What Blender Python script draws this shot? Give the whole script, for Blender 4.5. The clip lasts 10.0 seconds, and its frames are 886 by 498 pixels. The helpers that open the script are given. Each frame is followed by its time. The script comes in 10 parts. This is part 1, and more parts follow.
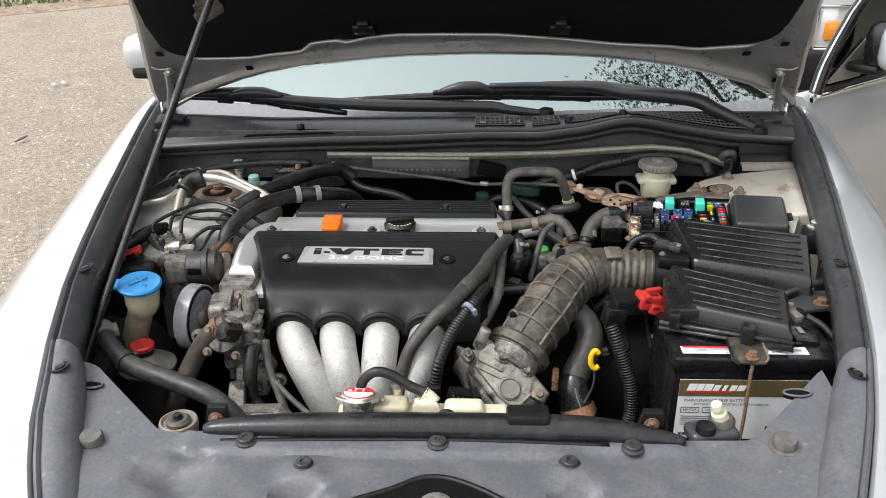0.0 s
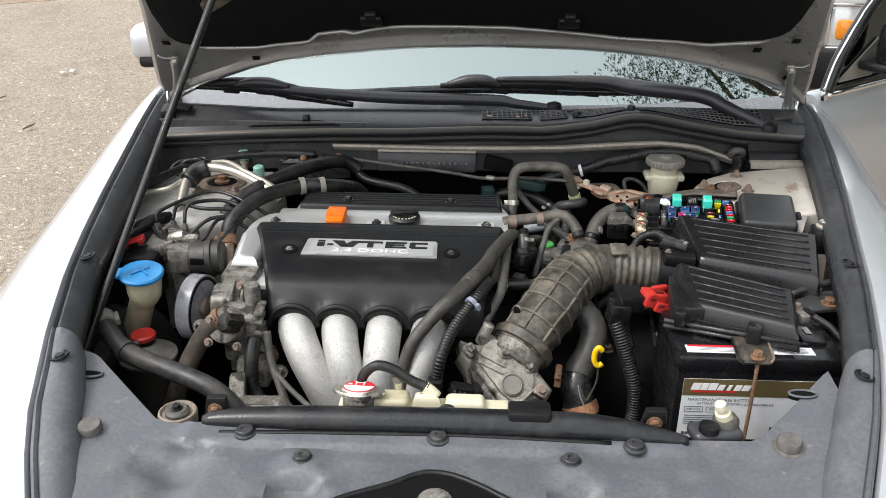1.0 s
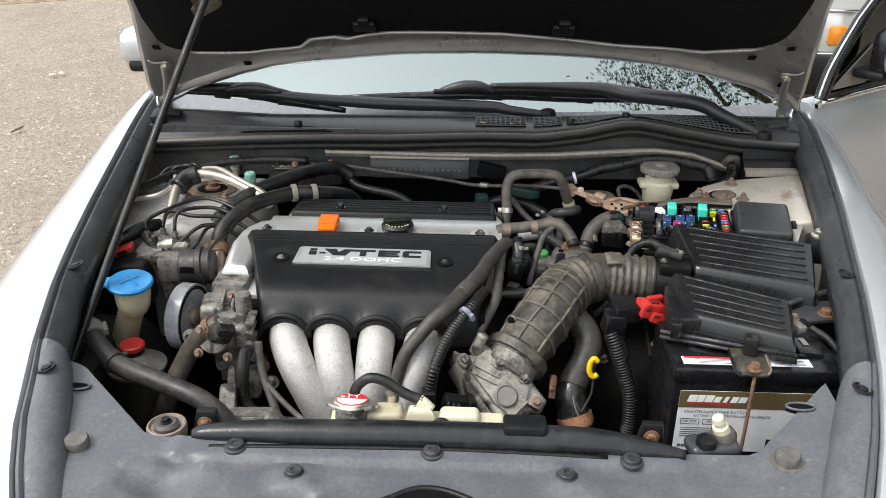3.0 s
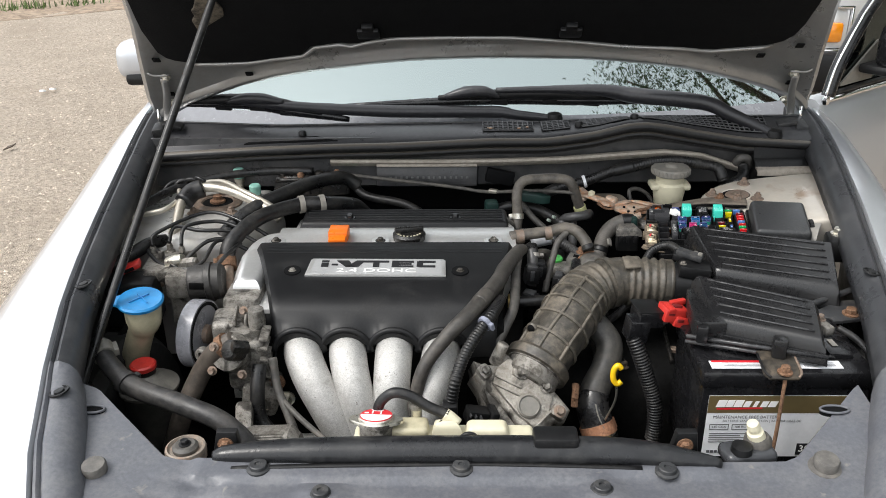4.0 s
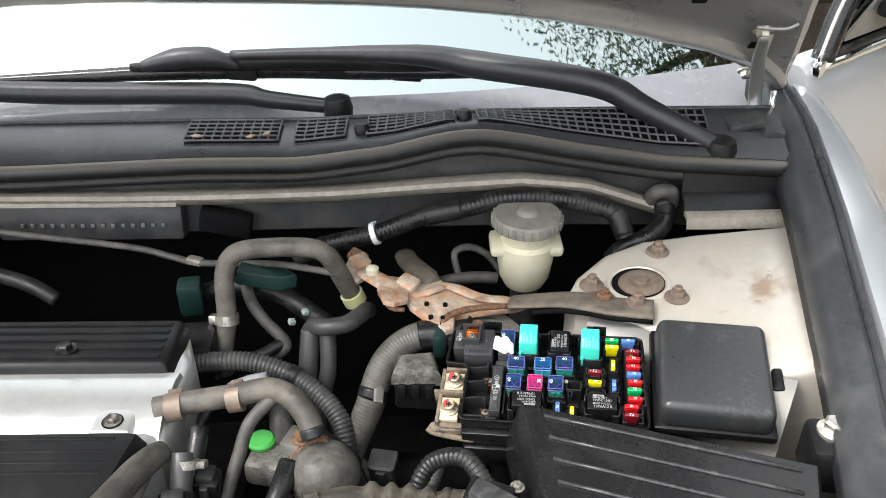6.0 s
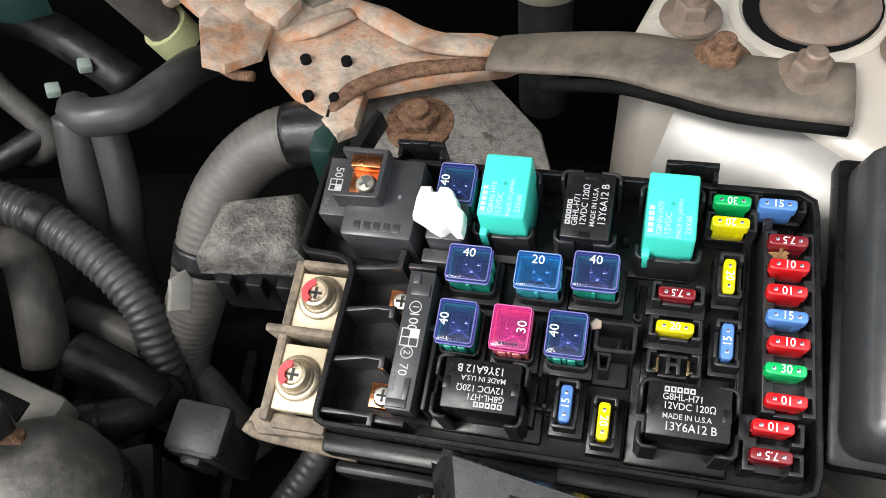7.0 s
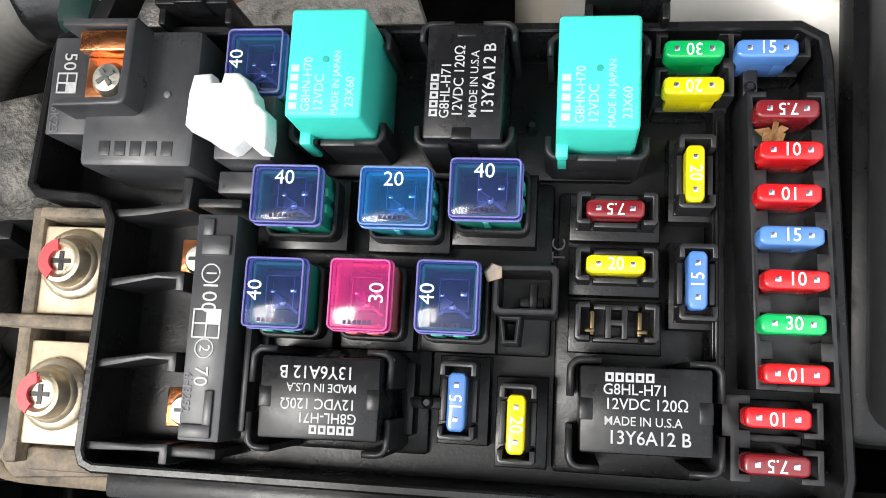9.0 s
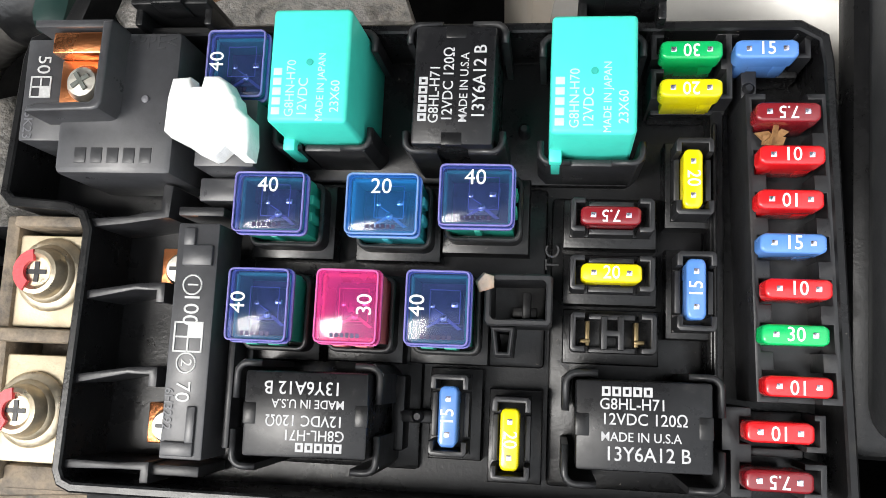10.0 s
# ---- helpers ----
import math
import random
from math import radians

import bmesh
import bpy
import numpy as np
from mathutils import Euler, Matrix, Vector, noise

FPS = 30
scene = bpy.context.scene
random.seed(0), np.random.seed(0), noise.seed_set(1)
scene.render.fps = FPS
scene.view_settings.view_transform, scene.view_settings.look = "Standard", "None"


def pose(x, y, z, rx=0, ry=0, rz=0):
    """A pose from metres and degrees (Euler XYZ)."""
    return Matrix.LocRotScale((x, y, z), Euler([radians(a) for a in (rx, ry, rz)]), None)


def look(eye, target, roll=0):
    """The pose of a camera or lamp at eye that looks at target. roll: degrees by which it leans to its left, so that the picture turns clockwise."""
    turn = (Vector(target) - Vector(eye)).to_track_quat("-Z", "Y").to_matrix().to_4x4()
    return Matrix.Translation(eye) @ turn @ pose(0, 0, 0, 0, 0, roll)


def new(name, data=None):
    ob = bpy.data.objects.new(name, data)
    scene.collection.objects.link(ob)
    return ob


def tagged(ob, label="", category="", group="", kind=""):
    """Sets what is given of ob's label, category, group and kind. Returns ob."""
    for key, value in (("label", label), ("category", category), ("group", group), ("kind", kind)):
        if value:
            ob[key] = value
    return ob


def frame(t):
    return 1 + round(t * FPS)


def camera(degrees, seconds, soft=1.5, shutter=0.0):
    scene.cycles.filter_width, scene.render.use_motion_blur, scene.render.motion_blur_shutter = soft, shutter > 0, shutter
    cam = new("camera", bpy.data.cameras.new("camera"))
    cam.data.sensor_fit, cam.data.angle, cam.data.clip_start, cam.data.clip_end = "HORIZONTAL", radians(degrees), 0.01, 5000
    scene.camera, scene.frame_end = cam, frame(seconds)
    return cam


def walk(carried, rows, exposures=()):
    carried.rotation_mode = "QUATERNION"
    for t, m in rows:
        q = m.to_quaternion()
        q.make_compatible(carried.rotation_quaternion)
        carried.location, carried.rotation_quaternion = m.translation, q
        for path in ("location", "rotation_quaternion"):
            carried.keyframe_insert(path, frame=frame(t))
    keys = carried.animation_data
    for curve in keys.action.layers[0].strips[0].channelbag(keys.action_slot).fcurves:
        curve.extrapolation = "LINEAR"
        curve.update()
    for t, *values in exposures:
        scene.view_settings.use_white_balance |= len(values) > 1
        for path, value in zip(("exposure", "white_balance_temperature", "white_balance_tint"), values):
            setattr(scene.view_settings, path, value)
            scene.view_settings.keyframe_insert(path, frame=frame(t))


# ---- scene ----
cam = camera(55.9, 10.0, soft=0.9)
PATH = [
    (0, (-0.003, 0.002, 1.449), (-0.064, 1.819, 0.614), -0.4),
    (0.5, (-0.005, 0.007, 1.446), (-0.076, 1.821, 0.607), -0.1),
    (1, (0.001, 0.013, 1.443), (-0.075, 1.823, 0.596), 0.3),
    (1.5, (0.005, 0.025, 1.446), (-0.055, 1.832, 0.591), 0.5),
    (2, (0.002, 0.033, 1.445), (-0.05, 1.844, 0.596), 0.7),
    (3.5, (-0.006, 0.034, 1.447), (-0.065, 1.853, 0.618), 0.6),
    (3.8, (-0.01, 0.04, 1.44), (-0.071, 1.867, 0.629), 0.2),
    (4, (-0.049, 0.063, 1.437), (-0.085, 1.884, 0.61), -0.6),
    (4.2, (-0.059, 0.091, 1.425), (-0.097, 1.905, 0.582), -1.4),
    (4.5, (-0.033, 0.172, 1.404), (-0.049, 1.973, 0.534), -2.3),
    (4.6, (0.031, 0.235, 1.395), (-0.006, 2.029, 0.512), -2.8),
    (4.7, (0.069, 0.293, 1.38), (0.041, 2.088, 0.498), -2.5),
    (4.8, (0.118, 0.36, 1.378), (0.089, 2.149, 0.483), -2.6),
    (4.9, (0.167, 0.423, 1.376), (0.131, 2.205, 0.469), -2.8),
    (5, (0.19, 0.46, 1.38), (0.158, 2.236, 0.461), -2.7),
    (5.2, (0.246, 0.576, 1.383), (0.212, 2.34, 0.442), -2.3),
    (6.3, (0.381, 1.226, 1.242), (0.396, 2.801, 0.009), 0.4),
    (6.5, (0.418, 1.363, 1.174), (0.353, 2.782, -0.234), -1.7),
    (6.7, (0.43, 1.447, 1.105), (0.298, 2.726, -0.427), -4.3),
    (7, (0.444, 1.521, 1.041), (0.247, 2.603, -0.63), -8.6),
    (7.2, (0.444, 1.554, 0.998), (0.251, 2.546, -0.728), -9.8),
    (7.5, (0.456, 1.587, 0.97), (0.246, 2.458, -0.818), -13.9),
    (8, (0.472, 1.6, 0.951), (0.325, 2.395, -0.878), -13.6),
    (8.5, (0.471, 1.603, 0.948), (0.367, 2.333, -0.911), -12.9),
    (9, (0.468, 1.606, 0.948), (0.377, 2.311, -0.922), -12.5),
    (9.5, (0.465, 1.612, 0.948), (0.386, 2.311, -0.924), -12.0),
    (10, (0.468, 1.612, 0.943), (0.4, 2.298, -0.934), -11.3),
]
walk(cam, [(t, look(eye, target, roll)) for t, eye, target, roll in PATH],
     exposures=[(0, 0.56), (4.0, 0.54), (4.5, 0.54), (5.2, 0.78), (6.3, 1.24), (6.7, 1.22), (7.2, 1.04), (8, 1.02), (10, 1.1)])

# ---- world and light: bright overcast day ----
ELEV, TURN_SUN = 55.0, 245.0
world = bpy.data.worlds.new("sky")
scene.world = world
world.use_nodes = True
wn, wl = world.node_tree.nodes, world.node_tree.links
sky = wn.new("ShaderNodeTexSky")
sky.sky_type, sky.sun_disc = "NISHITA", False
sky.sun_elevation, sky.sun_rotation = radians(ELEV), radians(TURN_SUN)
sky.dust_density, sky.air_density, sky.ozone_density = 4.0, 1.0, 1.0
hsv = wn.new("ShaderNodeHueSaturation")
hsv.inputs["Saturation"].default_value = 0.25
wl.new(sky.outputs[0], hsv.inputs["Color"])
wl.new(hsv.outputs[0], wn["Background"].inputs["Color"])
wn["Background"].inputs["Strength"].default_value = 0.10
cloud = wn.new("ShaderNodeBackground")
cloud.inputs["Color"].default_value, cloud.inputs["Strength"].default_value = (0.93, 0.97, 1.0, 1), 0.75
both = wn.new("ShaderNodeAddShader")
wl.new(wn["Background"].outputs[0], both.inputs[0])
wl.new(cloud.outputs[0], both.inputs[1])
wl.new(both.outputs[0], wn["World Output"].inputs["Surface"])
sun_data = bpy.data.lights.new("sun", "SUN")
sun_data.energy, sun_data.angle, sun_data.color = 1.5, radians(20), (1.0, 0.97, 0.92)
sun_ob = new("sun", sun_data)
sa, se = radians(TURN_SUN), radians(ELEV)
sun_ob.matrix_basis = look((0, 0, 6), Vector((0, 0, 6)) - Vector((math.sin(sa) * math.cos(se), math.cos(sa) * math.cos(se), math.sin(se))))


# ---- materials ----
def mat(name, col, rough=0.5, metal=0.0, var=0.15, scale=60.0, bump=0.1, dust=None, amount=0.0, dust_scale=12.0,
        coat=0.0, trans=0.0, spec=0.5, rvar=0.12, fine=0.0015, ior=1.5, alpha=1.0, island=0.0, blur=0.30, stain=None, top=None):
    m = bpy.data.materials.new(name)
    m.use_nodes = True
    n, l = m.node_tree.nodes, m.node_tree.links
    b = n["Principled BSDF"]
    tc = n.new("ShaderNodeTexCoord")
    n1 = n.new("ShaderNodeTexNoise")
    n1.inputs["Scale"].default_value, n1.inputs["Detail"].default_value = scale, 9.0
    n1.inputs["Roughness"].default_value = 0.68
    l.new(tc.outputs["Object"], n1.inputs["Vector"])
    n2 = n.new("ShaderNodeTexNoise")
    n2.inputs["Scale"].default_value, n2.inputs["Detail"].default_value = dust_scale, 10.0
    n2.inputs["Roughness"].default_value = 0.7
    l.new(tc.outputs["Object"], n2.inputs["Vector"])
    ramp = n.new("ShaderNodeMapRange")
    ramp.inputs["From Min"].default_value, ramp.inputs["From Max"].default_value = 0.3, 0.7
    ramp.inputs["To Min"].default_value, ramp.inputs["To Max"].default_value = 1 - 1.5 * var, 1 + 1.5 * var
    l.new(n1.outputs["Fac"], ramp.inputs["Value"])
    mul = n.new("ShaderNodeVectorMath")
    mul.operation = "SCALE"
    mul.inputs[0].default_value = col
    l.new(ramp.outputs[0], mul.inputs["Scale"])
    out = mul.outputs["Vector"]
    rr = n.new("ShaderNodeMapRange")
    rr.inputs["From Min"].default_value, rr.inputs["From Max"].default_value = 0.3, 0.7
    rr.inputs["To Min"].default_value, rr.inputs["To Max"].default_value = max(0.02, rough - rvar), min(1, rough + rvar)
    l.new(n2.outputs["Fac"], rr.inputs["Value"])
    rough_out = rr.outputs[0]
    if dust:
        dm = n.new("ShaderNodeMapRange")
        lo = 0.66 - 0.5 * amount
        dm.inputs["From Min"].default_value, dm.inputs["From Max"].default_value = lo + 0.15 - blur / 2, lo + 0.15 + blur / 2
        dm.inputs["To Max"].default_value = min(1.0, 0.4 + amount)
        mixf = n.new("ShaderNodeMath")
        mixf.operation = "MULTIPLY_ADD"
        mixf.inputs[1].default_value, mixf.inputs[2].default_value = 0.4, 0.0
        l.new(n1.outputs["Fac"], mixf.inputs[0])
        add = n.new("ShaderNodeMath")
        add.operation = "MULTIPLY_ADD"
        add.inputs[1].default_value = 0.7
        l.new(n2.outputs["Fac"], add.inputs[0])
        l.new(mixf.outputs[0], add.inputs[2])
        l.new(add.outputs[0], dm.inputs["Value"])
        mx = n.new("ShaderNodeMix")
        mx.data_type = "RGBA"
        mx.inputs[7].default_value = (*dust, 1)
        l.new(dm.outputs[0], mx.inputs[0])
        l.new(out, mx.inputs[6])
        out = mx.outputs[2]
        mr = n.new("ShaderNodeMix")
        mr.inputs[3].default_value = 0.85
        l.new(dm.outputs[0], mr.inputs[0])
        l.new(rough_out, mr.inputs[2])
        rough_out = mr.outputs[0]
    if stain:
        n4 = n.new("ShaderNodeTexNoise")
        n4.inputs["Scale"].default_value, n4.inputs["Detail"].default_value, n4.inputs["Distortion"].default_value = stain[2], 8.0, 0.6
        l.new(tc.outputs["Object"], n4.inputs["Vector"])
        sm = n.new("ShaderNodeMapRange")
        lo = 0.72 - 0.4 * stain[1]
        sm.inputs["From Min"].default_value, sm.inputs["From Max"].default_value, sm.inputs["To Max"].default_value = lo, lo + 0.10, 0.85
        l.new(n4.outputs["Fac"], sm.inputs["Value"])
        m4 = n.new("ShaderNodeMix")
        m4.data_type = "RGBA"
        m4.inputs[7].default_value = (*stain[0], 1)
        l.new(sm.outputs[0], m4.inputs[0])
        l.new(out, m4.inputs[6])
        out = m4.outputs[2]
    if top:
        ge, sp, tm, mt_ = n.new("ShaderNodeNewGeometry"), n.new("ShaderNodeSeparateXYZ"), n.new("ShaderNodeMapRange"), n.new("ShaderNodeMix")
        l.new(ge.outputs["Normal"], sp.inputs[0])
        tm.inputs["From Min"].default_value, tm.inputs["From Max"].default_value, tm.inputs["To Max"].default_value = 0.45, 0.95, 0.8
        l.new(sp.outputs["Z"], tm.inputs["Value"])
        mt_.data_type = "RGBA"
        mt_.inputs[7].default_value = (*top, 1)
        l.new(tm.outputs[0], mt_.inputs[0])
        l.new(out, mt_.inputs[6])
        out = mt_.outputs[2]
    if island:
        oi = n.new("ShaderNodeNewGeometry")
        ir = n.new("ShaderNodeMapRange")
        ir.inputs["To Min"].default_value, ir.inputs["To Max"].default_value = 1 - island, 1 + island
        l.new(oi.outputs["Random Per Island"], ir.inputs["Value"])
        im = n.new("ShaderNodeVectorMath")
        im.operation = "SCALE"
        l.new(out, im.inputs[0])
        l.new(ir.outputs[0], im.inputs["Scale"])
        out = im.outputs["Vector"]
    l.new(out, b.inputs["Base Color"])
    l.new(rough_out, b.inputs["Roughness"])
    b.inputs["Metallic"].default_value = metal
    b.inputs["Specular IOR Level"].default_value = spec
    b.inputs["Coat Weight"].default_value = coat
    b.inputs["Coat Roughness"].default_value = 0.06
    b.inputs["Transmission Weight"].default_value = trans
    b.inputs["IOR"].default_value = ior
    b.inputs["Alpha"].default_value = alpha
    if bump:
        bp = n.new("ShaderNodeBump")
        bp.inputs["Strength"].default_value, bp.inputs["Distance"].default_value = bump, fine
        n3 = n.new("ShaderNodeTexNoise")
        n3.inputs["Scale"].default_value, n3.inputs["Detail"].default_value = scale * 4, 6.0
        l.new(tc.outputs["Object"], n3.inputs["Vector"])
        l.new(n3.outputs["Fac"], bp.inputs["Height"])
        l.new(bp.outputs[0], b.inputs["Normal"])
    return m


DUST = (0.23, 0.20, 0.165)
PAINT = mat("silver_paint", (0.50, 0.515, 0.54), 0.32, 0.38, 0.03, 900, 0.0, coat=1.0, rvar=0.05)
BONNET_INNER = mat("dull_bonnet_lining_metal", (0.31, 0.305, 0.295), 0.33, 0.6, 0.06, 60, 0.04, (0.20, 0.175, 0.145), 0.24, 9, coat=0.25)
TOWER = mat("grimy_pale_paint", (0.60, 0.55, 0.48), 0.36, 0.15, 0.06, 30, 0.05, (0.44, 0.31, 0.19), 0.20, 7, coat=0.3, stain=((0.34, 0.23, 0.15), 0.30, 9))
TOWER_SHINY = mat("bare_silver_paint", (0.52, 0.51, 0.49), 0.34, 0.4, 0.06, 30, 0.04, (0.27, 0.215, 0.16), 0.30, 9, coat=0.3, stain=((0.22, 0.165, 0.115), 0.22, 11))
PLASTIC = mat("black_plastic", (0.009, 0.009, 0.0095), 0.42, 0, 0.25, 160, 0.25, (0.05, 0.046, 0.04), 0.14, 20, fine=0.0006, spec=0.3)
PLASTIC_CLEAN = mat("black_smooth_plastic", (0.009, 0.009, 0.010), 0.24, 0, 0.2, 200, 0.12, (0.06, 0.055, 0.05), 0.10, 40, fine=0.0003, spec=0.5, rvar=0.2)
PLASTIC_GREY = mat("weathered_grey_plastic", (0.035, 0.036, 0.038), 0.48, 0, 0.25, 90, 0.2, (0.16, 0.145, 0.125), 0.24, 22, fine=0.0008, spec=0.4)
COVER = mat("engine_cover_plastic", (0.0088, 0.009, 0.0098), 0.45, 0, 0.15, 300, 0.35, (0.04, 0.038, 0.035), 0.2, 12, fine=0.0004, spec=0.32)
RUBBER = mat("black_rubber", (0.011, 0.011, 0.0115), 0.38, 0, 0.25, 120, 0.15, (0.075, 0.068, 0.058), 0.26, 22, spec=0.42, rvar=0.2)
RUBBER_DUSTY = mat("dusty_rubber", (0.065, 0.061, 0.056), 0.58, 0, 0.2, 60, 0.25, (0.19, 0.17, 0.14), 0.30, 13, stain=((0.028, 0.026, 0.024), 0.28, 20))
HOSE_TAN = mat("tan_dusty_hose", (0.086, 0.077, 0.067), 0.5, 0, 0.22, 60, 0.25, (0.23, 0.20, 0.16), 0.30, 16, stain=((0.05, 0.043, 0.036), 0.30, 22))
SLEEVE = mat("dusty_brown_sleeve", (0.108, 0.10, 0.09), 0.5, 0, 0.2, 60, 0.2, (0.16, 0.14, 0.115), 0.30, 16)
LOOMGREY = mat("grey_loom_sleeve", (0.054, 0.053, 0.053), 0.40, 0, 0.15, 60, 0.1, (0.15, 0.14, 0.125), 0.22, 14)
SEALGREY = mat("grey_weather_seal", (0.048, 0.0495, 0.054), 0.32, 0, 0.12, 40, 0.1, (0.13, 0.125, 0.12), 0.2, 9)
COWL = mat("satin_cowl_plastic", (0.036, 0.036, 0.039), 0.34, 0, 0.12, 90, 0.15, (0.11, 0.105, 0.10), 0.16, 12, fine=0.0004)
BULKGREY = mat("grey_bulkhead_paint", (0.060, 0.060, 0.062), 0.34, 0, 0.15, 30, 0.1, (0.11, 0.10, 0.09), 0.3, 12, stain=((0.03, 0.029, 0.028), 0.22, 14))
DUCT = mat("dusty_duct_rubber", (0.058, 0.052, 0.043), 0.44, 0, 0.3, 70, 0.25, (0.22, 0.185, 0.142), 0.38, 16, blur=0.22, stain=((0.018, 0.016, 0.014), 0.34, 26))
DUCT_RIB = mat("worn_duct_rib", (0.095, 0.085, 0.070), 0.45, 0, 0.25, 70, 0.25, (0.25, 0.21, 0.16), 0.34, 20)
# Felt of the bonnet pad; its black also paints shade in holes and recesses.
FELT_AND_SHADE = mat("black_felt_and_shade", (0.0042, 0.0043, 0.0048), 0.95, 0, 0.4, 300, 0.6, spec=0.15)
ALU = mat("cast_aluminium", (0.60, 0.59, 0.57), 0.50, 0.75, 0.2, 420, 0.9, (0.25, 0.23, 0.20), 0.26, 60, fine=0.0010, blur=0.2, stain=((0.16, 0.145, 0.125), 0.22, 300))
ALU_SMOOTH = mat("silver_valve_cover", (0.80, 0.80, 0.79), 0.36, 0.75, 0.05, 120, 0.05, (0.42, 0.39, 0.35), 0.06, 18, fine=0.0003, blur=0.5, rvar=0.06)
ALU_DIRTY = mat("dirty_cast_metal", (0.36, 0.34, 0.31), 0.46, 0.6, 0.4, 160, 0.9, (0.10, 0.09, 0.075), 0.48, 40, blur=0.16, stain=((0.030, 0.027, 0.023), 0.52, 30))
STEEL = mat("zinc_steel", (0.75, 0.72, 0.64), 0.34, 0.95, 0.15, 200, 0.2, (0.35, 0.29, 0.2), 0.25, 120, fine=0.0003)
RUST = mat("rusty_steel", (0.17, 0.085, 0.045), 0.8, 0.1, 0.5, 300, 0.8, (0.30, 0.19, 0.12), 0.38, 120)
RUST_PALE = mat("flaking_dusty_bracket", (0.50, 0.405, 0.32), 0.72, 0.05, 0.35, 70, 0.6, (0.46, 0.19, 0.075), 0.48, 26, blur=0.12, stain=((0.14, 0.09, 0.065), 0.42, 22))
FLANGE = mat("grimy_flange", (0.31, 0.278, 0.235), 0.65, 0.05, 0.2, 90, 0.4, (0.16, 0.14, 0.12), 0.28, 16)
# Near-black so that the deep shade low in the bay is in the colour.
BLOCK = mat("shade_dark_engine_metal", (0.0055, 0.0055, 0.0055), 0.8, 0.1, 0.4, 40, 0.6, (0.016, 0.015, 0.013), 0.26, 12, spec=0.12)
NUTBROWN = mat("dusty_brown_steel", (0.23, 0.18, 0.145), 0.5, 0.35, 0.2, 120, 0.15, (0.30, 0.17, 0.10), 0.3, 90)
ARM = mat("dusty_dark_arm", (0.13, 0.11, 0.09), 0.55, 0.3, 0.2, 60, 0.2, (0.30, 0.25, 0.19), 0.38, 18)
CREAM = mat("yellowed_plastic", (0.62, 0.58, 0.43), 0.4, 0, 0.08, 30, 0.05, (0.36, 0.31, 0.22), 0.2, 14)
CREAM_DIRTY = mat("aged_washer_plastic", (0.46, 0.42, 0.29), 0.45, 0, 0.15, 60, 0.05, (0.27, 0.235, 0.165), 0.28, 22)
GREYCAP = mat("aged_grey_cap", (0.20, 0.19, 0.17), 0.55, 0, 0.1, 60, 0.1, (0.30, 0.27, 0.22), 0.3, 20)
BLUE = mat("blue_plastic", (0.012, 0.20, 0.47), 0.4, 0, 0.1, 60, 0.1)
RED = mat("red_plastic", (0.50, 0.032, 0.025), 0.35, 0, 0.12, 60, 0.1)
ORANGE = mat("orange_plastic", (0.80, 0.16, 0.01), 0.35, 0, 0.06, 60, 0.05)
YELLOW = mat("yellow_plastic", (0.80, 0.50, 0.01), 0.4, 0, 0.06, 60, 0.05)
GREEN = mat("green_plastic", (0.02, 0.45, 0.12), 0.4, 0, 0.06, 60, 0.05)
DARKGREEN = mat("dark_green_plastic", (0.007, 0.030, 0.025), 0.5, 0, 0.1, 60, 0.05)
PALEMINT = mat("pale_mint_clip", (0.40, 0.47, 0.41), 0.5, 0, 0.1, 60, 0.05)
MINT = mat("mint_valve_cap", (0.22, 0.45, 0.38), 0.5, 0, 0.1, 60, 0.05)
WHITE = mat("white_print", (0.82, 0.82, 0.80), 0.5, 0, 0.03, 60, 0)
LABEL = mat("white_label", (0.84, 0.85, 0.87), 0.4, 0, 0.04, 60, 0.0, (0.5, 0.46, 0.4), 0.12, 40)
GOLD = mat("bronze_label", (0.16, 0.12, 0.055), 0.4, 0.2, 0.05, 60, 0)
INK = mat("black_ink", (0.012, 0.012, 0.014), 0.5, 0, 0.05, 60, 0)
INKGREY = mat("grey_ink", (0.13, 0.13, 0.14), 0.5, 0, 0.05, 60, 0)
REDINK = mat("red_ink", (0.62, 0.02, 0.03), 0.4, 0, 0.05, 60, 0)
CHROME = mat("chrome", (0.8, 0.8, 0.8), 0.12, 1.0, 0.02, 60, 0)
GRAVEL_STONE = mat("gravel_stone", (0.44, 0.375, 0.305), 0.85, 0, 0.2, 90, 0.3, island=0.5)
LEAF = mat("leaf", (0.05, 0.09, 0.03), 0.6, 0, 0.3, 8, 0, island=0.5)
BARK = mat("bark", (0.10, 0.075, 0.055), 0.9, 0, 0.3, 20, 1.0, fine=0.01)
GRILLEGREY = mat("faded_grille_plastic", (0.085, 0.085, 0.088), 0.45, 0, 0.15, 90, 0.1)
MOUNT = mat("speckled_grey_steel", (0.27, 0.254, 0.236), 0.55, 0.4, 0.35, 240, 0.5, (0.32, 0.28, 0.23), 0.34, 60, blur=0.18, stain=((0.06, 0.05, 0.042), 0.28, 60))
STAMP = mat("dim_stamped_paint", (0.10, 0.10, 0.098), 0.5, 0, 0.1)
OILY = mat("oily_black_casting", (0.012, 0.0115, 0.011), 0.30, 0.1, 0.4, 120, 0.6, (0.075, 0.058, 0.042), 0.30, 34, blur=0.2, stain=((0.11, 0.055, 0.03), 0.10, 40))
TANSTEEL = mat("dusty_tan_steel", (0.27, 0.23, 0.19), 0.6, 0.15, 0.25, 120, 0.4, (0.26, 0.13, 0.07), 0.40, 40, blur=0.18)
